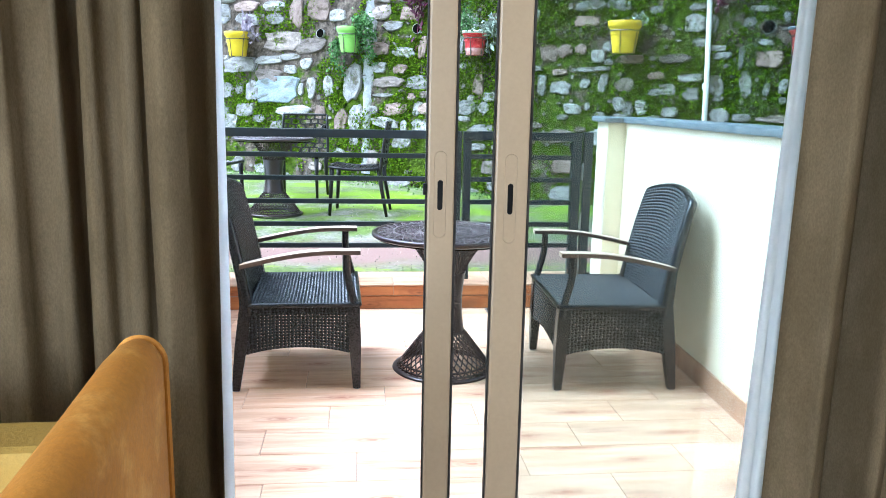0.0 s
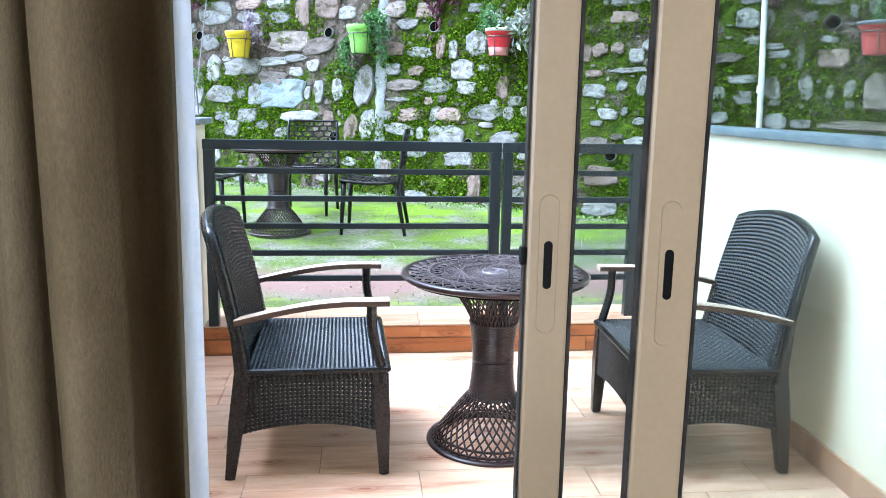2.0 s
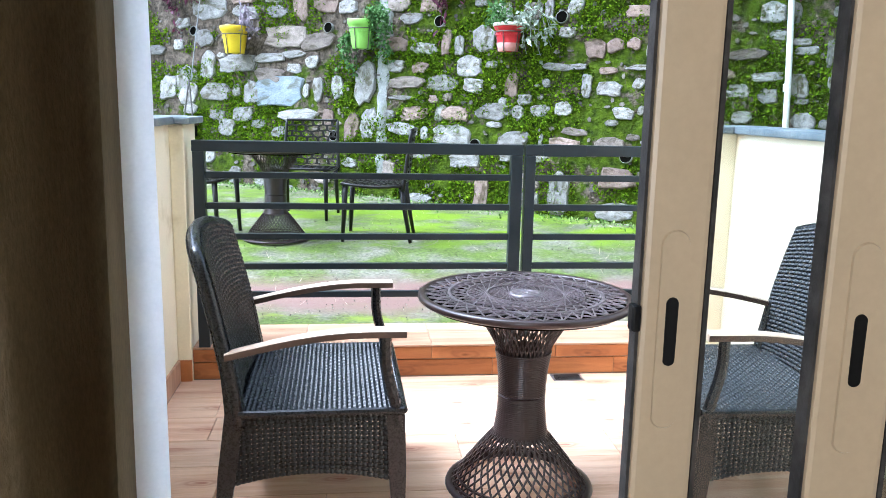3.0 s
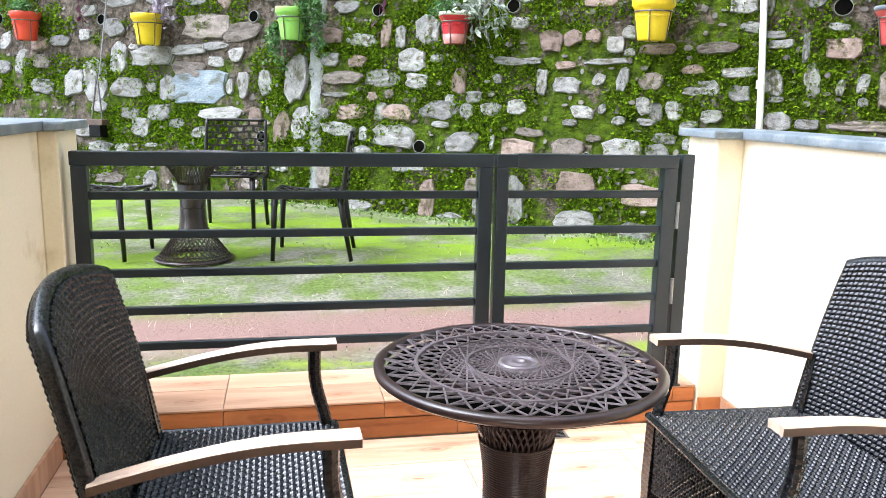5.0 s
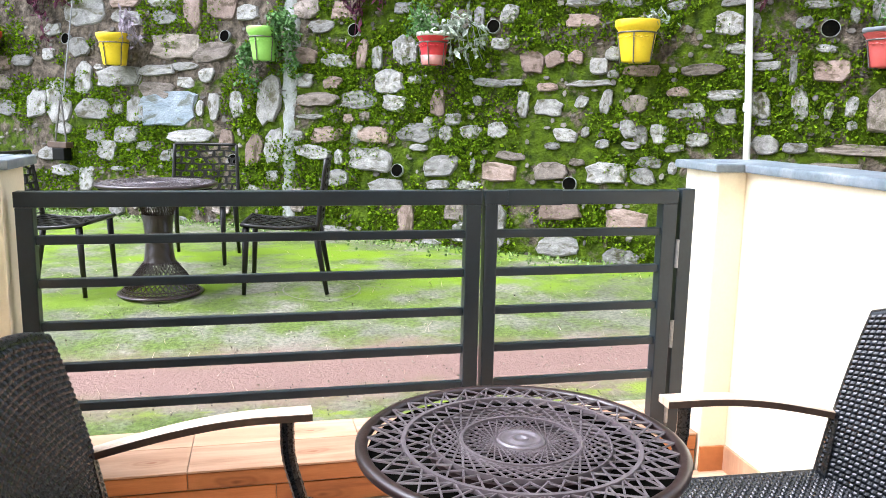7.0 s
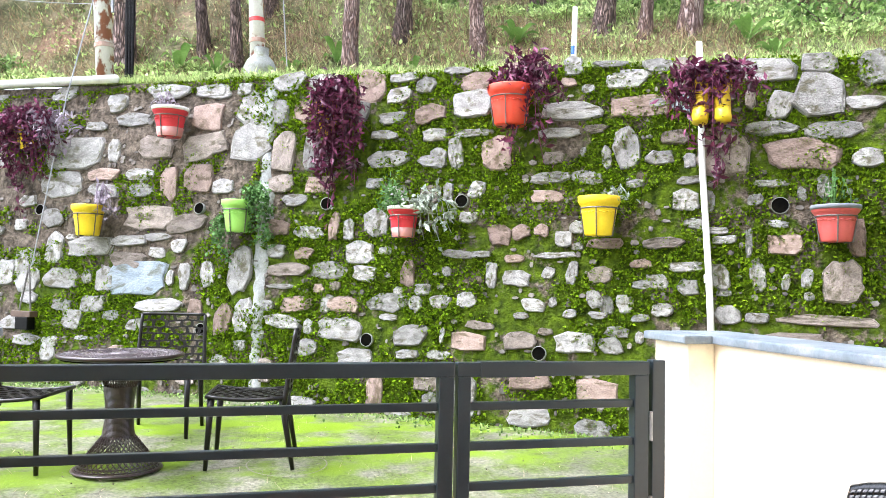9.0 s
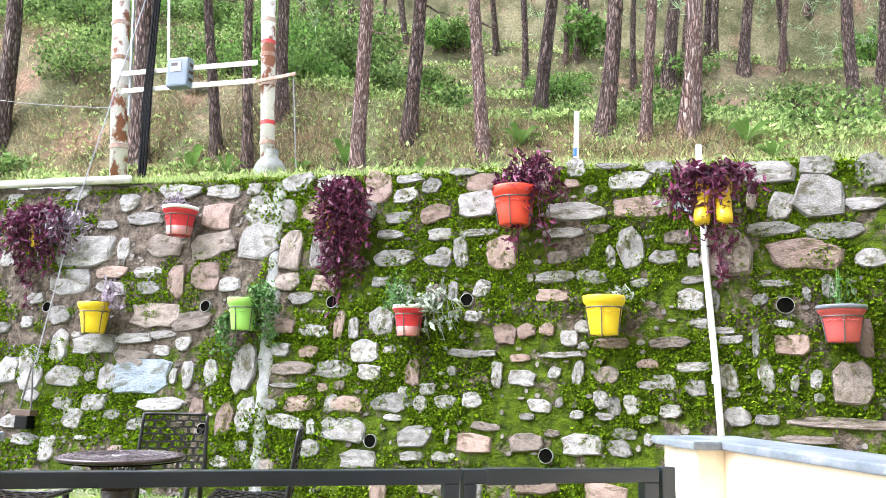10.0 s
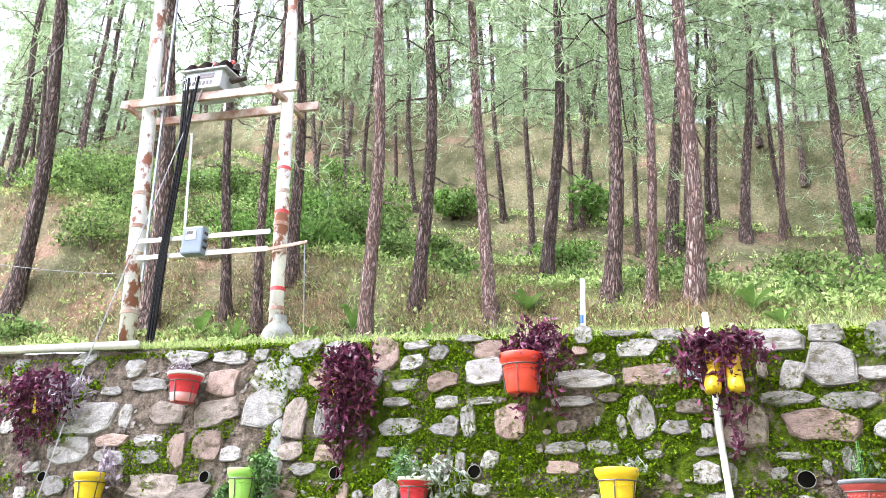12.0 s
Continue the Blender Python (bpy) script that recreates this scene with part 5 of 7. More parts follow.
def pine(height, radius, crown_from, branches, seed, bark, name="pine_tree"):
    """A pine: tapered, slightly bent trunk with scaly bark, dead stubs, drooping limbs and needle tufts."""
    rg = np.random.default_rng(seed)
    t = thing(name, "tall pine with scaly bark on the hillside", "tree", group="pines on the hillside")
    bm = bmesh.new()
    rings, sides = 40, 12
    bend = rg.uniform(-0.12, 0.12, 4)
    axis = lambda z: Vector((bend[0] * math.sin(z * 0.5) + bend[2] * 0.5 * math.sin(z * 1.1 + 1), bend[1] * math.sin(z * 0.45 + 1) + bend[3] * 0.5 * math.sin(z * 0.9), z))
    a0 = axis(0.0)
    rows = []
    for j in range(rings + 1):
        q = j / rings
        z = height * q ** 1.25 - 0.25
        r = radius * (1 - 0.72 * q) * (1 + 0.45 * math.exp(-max(z, 0) * 4.5))
        c = axis(z) - a0
        c.z = z
        rows.append([bm.verts.new(c + Vector((math.cos(a), math.sin(a), 0)) * r * (1 + 0.11 * noise.noise((3 * math.cos(a) + seed, 3 * math.sin(a), z * 2.2)) + 0.05 * noise.noise((7 * math.cos(a), 7 * math.sin(a) + seed, z * 6)))) for a in [2 * math.pi * k / sides for k in range(sides)]])
    for a, b in zip(rows, rows[1:]):
        for k in range(sides):
            bm.faces.new((a[k], a[(k + 1) % sides], b[(k + 1) % sides], b[k]))
    part("trunk", bm, bark, t, smooth=True)
    bm = bmesh.new()
    tuft = []
    for k in range(branches + 5):
        stub = k >= branches
        q = rg.uniform(0.16, 0.5) if stub else crown_from + (0.985 - crown_from) * (k / branches) ** 0.9
        z = height * q
        az = 2.4 * k + rg.uniform(-0.5, 0.5)
        ln = rg.uniform(0.25, 0.9) if stub else (2.5 * (1 - q) + 0.75) * rg.uniform(0.65, 1.2)
        c = axis(z) - a0
        c.z = z
        d = Vector((math.cos(az), math.sin(az), 0))
        rise = rg.uniform(-0.05, 0.3)
        p = [c + d * ln * s + Vector((0, 0, ln * (rise * s - 0.42 * s * s + 0.06 * math.sin(9 * s)))) for s in (0, 0.25, 0.5, 0.75, 1)]
        r0 = max(0.012, radius * 0.22 * (1 - q))
        add_tube(bm, p, [r0, r0 * 0.8, r0 * 0.6, r0 * 0.4, r0 * 0.15], 5)
        if stub:
            continue
        side = d.cross(Vector((0, 0, 1)))
        for m in range(15):
            s = rg.uniform(0.3, 1.0)
            i = min(int(s * 4), 3)
            base = p[i].lerp(p[i + 1], s * 4 - i)
            tuft.append(np.array(base + side * rg.normal() * 0.30 * ln * s * 0.6 + Vector((0, 0, rg.normal() * 0.10))))
    part("branchwork", bm, bark, t)
    # needle tufts: fans of long thin needles
    tuft = np.array(tuft)
    k = 10
    p = np.repeat(tuft, k, axis=0) + rg.normal(size=(len(tuft) * k, 3)) * 0.03
    d = rg.normal(size=p.shape)
    d[:, 2] += 0.15
    d /= np.linalg.norm(d, axis=1)[:, None]
    s = np.cross(d, rg.normal(size=p.shape))
    s /= np.linalg.norm(s, axis=1)[:, None]
    ln = rg.uniform(0.16, 0.34, (len(p), 1))
    v = np.stack([p - s * 0.014, p + s * 0.014, p + d * ln], axis=1).reshape(-1, 3)
    raw_mesh("needles", v, (np.arange(len(p))[:, None] * 3 + np.array([0, 1, 2])).tolist(), NEEDLE, t)
    return t


kinds = [pine(14.0, 0.125, 0.36, 37, 1, BARK), pine(12.5, 0.125, 0.30, 38, 2, BARK), pine(15.0, 0.125, 0.45, 32, 3, BARK_PALE), pine(13.0, 0.125, 0.55, 26, 4, BARK_PALE)]
used = set()


def plant_pine(u, v, girth, lean, kind, spin, lean_v=0.0):
    """Stand a pine of that trunk width at u, v on the hill; lean: metres sideways along the wall per metre up."""
    k = min(max(girth / 0.25, 0.5), 1.5)
    s = min(max(k, 0.8), 1.2)
    m = Matrix.Translation(on_hill(u, v)) @ Matrix.Rotation(WALL_TURN, 4, 'Z') @ Matrix.Rotation(math.atan(lean), 4, 'Y') @ Matrix.Rotation(math.atan(-lean_v), 4, 'X') @ Matrix.Rotation(spin, 4, 'Z') @ Matrix.Diagonal((k, k, s, 1))
    if kind not in used:
        used.add(kind)
        kinds[kind].matrix_world = m
    else:
        copy_thing(kinds[kind], m)


# u, v, trunk width, lean, pale bark
near_pines = [
    (-1.18, 1.30, 0.20, -0.034, 1), (-0.89, 2.10, 0.20, 0.008, 0), (0.13, 2.00, 0.22, -0.083, 1), (0.08, 4.94, 0.29, 0.058, 0),
    (1.50, 2.40, 0.27, 0.072, 0), (1.98, 2.25, 0.18, 0.036, 1), (2.44, 2.40, 0.23, 0.033, 1), (-0.63, 6.69, 0.17, -0.008, 0),
    (1.84, 7.41, 0.26, 0.086, 0), (2.52, 12.6, 0.33, 0.047, 0), (3.12, 7.97, 0.26, 0.097, 0), (3.76, 8.18, 0.15, 0.086, 1),
    (4.79, 7.13, 0.21, -0.016, 0), (5.12, 7.23, 0.21, 0.064, 0), (-4.57, 1.45, 0.28, -0.071, 0), (-7.43, 1.66, 0.27, -0.045, 0),
    (-3.48, 1.70, 0.15, -0.12, 0), (-2.91, 1.60, 0.14, -0.040, 0),
]
near_pines += [
    (-2.92, 2.31, 0.19, -0.069, 0), (-6.12, 12.1, 0.16, -0.034, 0), (-0.15, 8.0, 0.14, 0.025, 0), (0.05, 8.05, 0.16, 0.12, 0),
    (1.24, 7.37, 0.15, 0.023, 0), (2.49, 8.6, 0.18, 0.061, 0), (-5.87, 7.6, 0.12, -0.15, 0), (-5.12, 7.5, 0.12, -0.08, 0),
    (-4.90, 7.9, 0.16, 0.0, 0), (3.79, 13.9, 0.14, 0.02, 0), (4.75, 13.7, 0.17, 0.04, 0), (5.81, 18.8, 0.20, 0.04, 0),
    (6.48, 16.2, 0.30, 0.04, 0), (-3.59, 7.9, 0.18, -0.087, 0), (-1.61, 8.1, 0.10, -0.07, 0), (2.08, 8.0, 0.16, 0.12, 0),
]
rg = random.Random(21)
for u, v, girth, lean, pale in near_pines:
    plant_pine(u, v, girth, lean, (2 if rg.random() < 0.5 else 3) if pale else (0 if rg.random() < 0.5 else 1), rg.uniform(0, 6.28))
placed = [(u, v) for u, v, *_ in near_pines]
tries = 0
while len(placed) < 185 and tries < 9000:
    tries += 1
    v = rg.uniform(9, 56)
    u = rg.uniform(-7 - 1.25 * v, 6 + 0.38 * v)
    if all((u - a) ** 2 + (v - b) ** 2 > 1.7 ** 2 for a, b in placed):
        placed.append((u, v))
        plant_pine(u, v, rg.uniform(0.16, 0.30), rg.gauss(0, 0.05), rg.choice((0, 1, 1, 0, 2)), rg.uniform(0, 6.28), rg.gauss(0, 0.03))

for k in range(26):
    v = rg.uniform(5, 26)
    u = rg.uniform(-10 - 1.25 * v, -6.5 - 0.9 * v)
    plant_pine(u, v, rg.uniform(0.16, 0.28), rg.gauss(0, 0.05), rg.choice((0, 1)), rg.uniform(0, 6.28))
# young pines, branched low down
kinds.append(pine(7.0, 0.06, 0.12, 40, 6, BARK, "young_pine"))
tagged(kinds[4], "slender young pine with low branches", "tree", "young pines on the hillside")
young = []
while len(young) < 60:
    v = rg.uniform(11, 46)
    u = rg.uniform(-7 - 1.25 * v, 6 + 0.36 * v)
    young.append((u, v))
    plant_pine(u, v, 0.25 * rg.uniform(0.8, 1.3), rg.gauss(0, 0.05), 4, rg.uniform(0, 6.28))

# undergrowth
for i, (u, v, r, h, n, sz) in enumerate((
        (-4.16, 4.9, 0.9, 1.0, 2600, 0.11), (-3.1, 4.3, 0.8, 0.9, 2300, 0.10), (-3.6, 5.4, 0.9, 1.2, 2400, 0.11), (-2.7, 7.9, 0.5, 0.8, 700, 0.15),
        (-6.7, 2.3, 0.9, 0.6, 1800, 0.085), (-8.0, 3.6, 1.1, 0.9, 2200, 0.09), (-5.9, 4.4, 1.0, 0.7, 2100, 0.085), (0.2, 8.2, 0.6, 0.8, 700, 0.15),
        (5.9, 13.0, 0.8, 1.2, 900, 0.2), (-6.7, 1.2, 0.5, 0.35, 500, 0.11), (-7.4, 6.5, 1.1, 0.9, 2200, 0.095))):
    bush("shrub", u, v, r, h, n, sz, BROADLEAF if i in (0, 3, 7, 8) else SHRUB, "leafy green shrub on the wooded slope", 60 + i)
for i in range(18):
    v = rg.uniform(4.0, 22)
    u = rg.uniform(-8 - 1.2 * v, -2.5 - 0.1 * v)
    bush("shrub", u, v, rg.uniform(0.6, 1.3), rg.uniform(0.35, 0.9), 1300, 0.075 + 0.004 * v, SHRUB, "leafy green shrub on the wooded slope", 200 + i)
for i, (u, v, n, sz) in enumerate(((3.04, 2.2, 6, 0.36), (2.75, 3.6, 5, 0.40), (3.3, 1.9, 6, 0.30), (0.55, 2.1, 8, 0.30), (-1.56, 1.7, 5, 0.34), (-0.52, 1.6, 5, 0.24),
                                   (-3.46, 1.2, 6, 0.36), (-3.0, 1.3, 5, 0.30), (-6.6, 0.8, 6, 0.34), (-1.9, 1.0, 6, 0.22), (0.25, 1.2, 5, 0.18), (-0.07, 6.8, 9, 0.42), (-2.1, 1.6, 5, 0.28))):
    broad_plant(u, v, n, sz, 40 + i)
# leafy undergrowth above the first bank
for i in range(46):
    v = 2.7 + 6.5 * rg.random() ** 1.2
    u = rg.uniform(-6.5 - 0.9 * v, 0.4 - 0.25 * v) if i % 4 else rg.uniform(-1.5, 3.5 + 0.2 * v)
    low = 1.0 if i % 4 else 0.55
    bush("shrub", u, v, rg.uniform(0.45, 0.85), rg.uniform(0.35, 0.75) * low, 750, 0.095, BROADLEAF if i % 3 == 0 else SHRUB, "low leafy undergrowth on the terraced slope", 400 + i)
rock = thing("boulder", "pale boulder half sunk in the bank", "rock", Matrix.Translation(on_hill(-4.45, 2.5, -0.05)))
bm = bmesh.new()
bmesh.ops.create_icosphere(bm, subdivisions=3, radius=0.22)
for v in bm.verts:
    v.co = Vector((v.co.x * 1.3, v.co.y, v.co.z * 0.45)) * (1 + 0.25 * noise.noise(v.co * 3))
part("stone", bm, STONES_MAT[0], rock)

# ---- power line on two steel poles ----
PV = 0.45


def pole_point(s, z, out=0.0):
    """A point s along the wall in the plane of the poles; out: towards the terrace."""
    return WALL_AT @ Vector((s, CREST + PV - out, z - 0.05))



def pole(u0, z0, u1, z1, r, label):
    t = thing("utility_pole", label, "pole", group="steel power poles")
    a, b = pole_point(u0, z0 - 0.3), pole_point(u1, z1)
    d = b - a
    pts, rad = [], []
    for q, k in ((0, 1.0), (0.36, 1.0), (0.37, 0.93), (0.62, 0.92), (0.63, 0.80), (1.0, 0.78)):
        pts.append(a + d * q)
        rad.append(r * k)
    part("shaft", tube(pts, rad, 18), RUSTY_WHITE, t, smooth=True)
    for q in (0.10, 0.19, 0.235, 0.29):
        part("clamp_band", tube([a + d * q, a + d * (q + 0.006)], r * 1.10, 18), RUST, t, "rusty clamp band")
    return t, a, d


left_pole, la, ld = pole(-3.839, 3.60, -4.62, 11.6, 0.100, "rust-flaked white steel pole on the wall's crest")
right_pole, ra_, rd = pole(-1.80, 3.55, -2.26, 10.8, 0.080, "rust-flaked white steel pole with red bands")
for q in (0.13, 0.255, 0.33):
    part("red_band", tube([ra_ + rd * q, ra_ + rd * (q + 0.006)], 0.080 * 1.02, 18), RED_PAINT, right_pole, "red paint band")
bm = bmesh.new()
c0 = pole_point(-1.80, 3.45)
add_lathe(bm, [(0.17, 0.0), (0.175, 0.28), (0.14, 0.36), (0.085, 0.42), (0.083, 0.5)], 20, c0)
part("footing", bm, CONCRETE, right_pole, "cement collar footing", smooth=True)
bm = bmesh.new()
add_lathe(bm, [(0.20, 0.0), (0.19, 0.08), (0.12, 0.14), (0.095, 0.2)], 20, pole_point(-3.84, 3.50))
part("footing", bm, CONCRETE, left_pole, "cement collar footing", smooth=True)


def beam(parent, name, p, q, w, h, material):
    """A straight bar of that section from p to q."""
    p, q = Vector(p), Vector(q)
    d = q - p
    m = Matrix.Translation((p + q) / 2) @ d.to_track_quat('X', 'Z').to_matrix().to_4x4()
    bm = bmesh.new()
    L = d.length
    add_box(bm, -L / 2, L / 2, -w / 2, w / 2, -h / 2, h / 2, 0.004)
    bmesh.ops.transform(bm, matrix=m, verts=bm.verts[:])
    return part(name, bm, material, parent)


cross = thing("crossarm_frame", "rusty steel channel crossarms carrying a transformer", "crossarm")
beam(cross, "channel", pole_point(-4.53, 7.06, 0.16), pole_point(-1.78, 6.79, 0.16), 0.05, 0.11, RUST)
beam(cross, "channel", pole_point(-4.45, 6.98, -0.22), pole_point(-1.70, 6.72, -0.22), 0.05, 0.11, RUST)
for s, z in ((-4.30, 6.99), (-2.00, 6.76)):
    beam(cross, "tie", pole_point(s, z - 0.07, 0.30), pole_point(s, z - 0.07, -0.34), 0.06, 0.06, RUST)
beam(cross, "channel", pole_point(-4.55, 8.92, 0.16), pole_point(-1.85, 8.70, 0.16), 0.05, 0.11, RUST)

tr = thing("transformer", "light grey pole-top switch tank with dark insulators", "transformer")
WT = Matrix.Translation(pole_point(-3.20, 7.0, 0.03)) @ Matrix.Rotation(WALL_TURN, 4, 'Z') @ Matrix.Rotation(radians(5), 4, 'Y')
tr.matrix_world = WT @ Matrix.Diagonal((1, 1, 0.78, 1))
part("tank", boxes((-0.28, 0.30, -0.20, 0.20, 0.02, 0.34), bevel=0.02), TANK_GREY, tr)
bm = bmesh.new()
add_box(bm, -0.33, 0.37, -0.24, 0.24, 0.34, 0.37, 0.006)
part("lid", bm, TANK_GREY, tr)
part("nameplate", boxes((-0.05, 0.18, -0.206, -0.2005, 0.20, 0.28)), PORCELAIN, tr, "dark nameplate")
for k in range(7):
    part("stencil_mark", boxes((-0.20 + 0.055 * k, -0.165 + 0.055 * k, -0.2045, -0.2005, 0.08, 0.15)), PORCELAIN, tr, "unreadable stencilled mark")
for k, (x, y) in enumerate(((-0.28, -0.15), (-0.05, -0.17), (0.20, -0.15), (-0.28, 0.15), (-0.05, 0.17), (0.20, 0.15))):
    bm = bmesh.new()
    prof = [(0.03, 0)]
    for j in range(5):
        prof += [(0.03, 0.03 * j + 0.01), (0.055, 0.03 * j + 0.018), (0.03, 0.03 * j + 0.03)]
    prof += [(0.015, 0.19), (0.0, 0.20)]
    add_lathe(bm, prof, 14)
    tilt = Matrix.Translation((x, y, 0.37)) @ Matrix.Rotation(radians(-32 if y < 0 else 32), 4, 'X') @ Matrix.Rotation(radians(-14 + 8 * k), 4, 'Y') @ Matrix.Scale(1.55, 4)
    bmesh.ops.transform(bm, matrix=tilt, verts=bm.verts[:])
    ins = part("insulator", bm, PORCELAIN, tr, "ribbed dark insulator")
    if k in (0, 1, 2):
        bm = bmesh.new()
        c = tilt @ Vector((0, 0, 0.205))
        add_tube(bm, [c + Vector((0.05 * math.cos(a), 0.02 * math.sin(a), 0.05 * math.sin(a))) for a in [6.283 * j / 10 for j in range(11)]], 0.014, 6, cap=False)
        part("cap", bm, RED_PAINT, ins, "red cable boot")
part("bushing", tube([(0.34, -0.05, 0.22), (0.56, -0.05, 0.24)], [0.05, 0.035], 12), PORCELAIN, tr, "dark side bushing")

met = thing("meter_box", "blue-grey plastic meter box on white flats", "meter box")
beam(met, "flat", pole_point(-3.87, 5.02, 0.14), pole_point(-1.95, 4.92, 0.14), 0.02, 0.055, WHITE_PVC)
beam(met, "flat", pole_point(-3.82, 4.80, 0.14), pole_point(-1.96, 4.71, 0.14), 0.02, 0.055, WHITE_PVC)
beam(met, "flat", pole_point(-1.96, 4.70, 0.14), pole_point(-1.45, 4.73, 0.14), 0.02, 0.04, RUST)
mm = Matrix.Translation(pole_point(-2.93, 4.885, 0.19)) @ Matrix.Rotation(WALL_TURN + 0.1, 4, 'Z') @ Matrix.Diagonal((0.76, 0.8, 0.80, 1))
bm = bmesh.new()
add_box(bm, -0.19, 0.17, -0.10, 0.06, -0.215, 0.215, 0.03, mm)
bx = part("enclosure", bm, BOX_GREY, met)
bm = bmesh.new()
add_box(bm, -0.12, 0.06, -0.1065, -0.1, 0.00, 0.15, 0.003, mm)
part("window", bm, TANK_GREY, bx, "pale display window")
bm = bmesh.new()
add_box(bm, -0.11, 0.00, -0.1085, -0.1066, 0.085, 0.135, 0.0, mm)
part("display", bm, PORCELAIN, bx, "dark display")
for dz in (-0.13, -0.02, 0.09):
    bm = bmesh.new()
    add_box(bm, 0.171, 0.185, -0.06, 0.02, dz, dz + 0.04, 0.0, mm)
    part("latch", bm, PORCELAIN, bx)


def wire(parent, name, pts, r, material, sag=0.0, n=14, label=""):
    """A cable through the points, hanging a little between them."""
    out = []
    for a, b in zip(pts, pts[1:]):
        a, b = Vector(a), Vector(b)
        for j in range(n):
            q = j / n
            out.append(a.lerp(b, q) - Vector((0, 0, sag * 4 * q * (1 - q))))
    out.append(Vector(pts[-1]))
    return part(name, tube(out, r, 6), material, parent, label)


cables = thing("cable_bundle", "thick black cables running down from the transformer", "cable")
for k in range(6):
    o = 0.020 * (k - 2.5)
    wire(cables, "cable", [pole_point(-3.39 + o, 3.55, 0.15 + 0.02 * (k % 2)), pole_point(-3.40 + o, 4.6, 0.18), pole_point(-3.36 + o * 0.8, 6.0, 0.18 + 0.03 * (k % 2)), pole_point(-3.37 + o * 2.5, 7.2, 0.2 + 0.02 * (k % 3))], 0.016, BLACK_RUBBER, -0.01)
conduit = thing("conduit", "thin white conduit down to the meter box", "pipe")
wire(conduit, "pipe", [pole_point(-3.16, 5.10, 0.15), pole_point(-3.33, 6.45, 0.10)], 0.016, WHITE_PVC)
earth = thing("earth_pipe", "thin galvanised pipe strapped beside the pole", "pipe")
wire(earth, "pipe", [pole_point(-3.72, 4.5, 0.10), pole_point(-4.05, 8.9, 0.02)], 0.02, GALV)
for name, pts, r, sag in (
        ("guy_wire", [WALL_AT @ Vector((-3.97, 0.12, 1.55)), pole_point(-3.83, 3.4, 0.6), pole_point(-3.36, 6.45, 0.2), pole_point(-2.75, 8.4, 0.2)], 0.008, 0.0),
        ("wire", [pole_point(-1.40, 3.6, 0.1), pole_point(-1.48, 4.72, 0.14)], 0.006, 0.03),
        ("wire", [pole_point(-3.0, 7.3, 0.0), pole_point(-2.3, 8.9, 0.0)], 0.008, 0.35),
        ("wire", [pole_point(-8.5, 5.6, 0.0), pole_point(-3.9, 4.6, 0.15)], 0.004, 0.10),
        ("wire", [pole_point(-7.5, 7.4, 0.0), pole_point(-5.4, 9.2, 0.0)], 0.008, 0.05)):
    w = thing(name, "thin grey wire strung from the poles", "wire")
    wire(w, "strand", pts, r, GALV, sag)

stake = thing("marker_stake", "white plastic marker stake with a blue band", "stake")
part("shaft", tube([pole_point(1.536, 3.25), pole_point(1.553, 4.04)], 0.024, 10), WHITE_PVC, stake)
part("band", tube([pole_point(1.541, 3.60), pole_point(1.543, 3.68)], 0.0255, 10), BLUE_PAINT, stake, "blue band")
kerb = thing("coping_pipe", "white painted pipe lying along the wall's crest", "pipe")
part("pipe", tube([WALL_AT @ Vector((-9.4, CREST - 0.05, crest_z(-9.4) + 0.06)), WALL_AT @ Vector((-3.25, CREST - 0.05, crest_z(-3.25) + 0.055))], 0.045, 12), WHITE_PVC, kerb, smooth=True)

# ---- things on the wall ----
OUT = Vector((0, -1, 0))


def on_wall(u, w, out=0.0):
    """A point on the wall's face, upright frame of the wall."""
    p = wall_face @ Vector((u, -out, w))
    return p


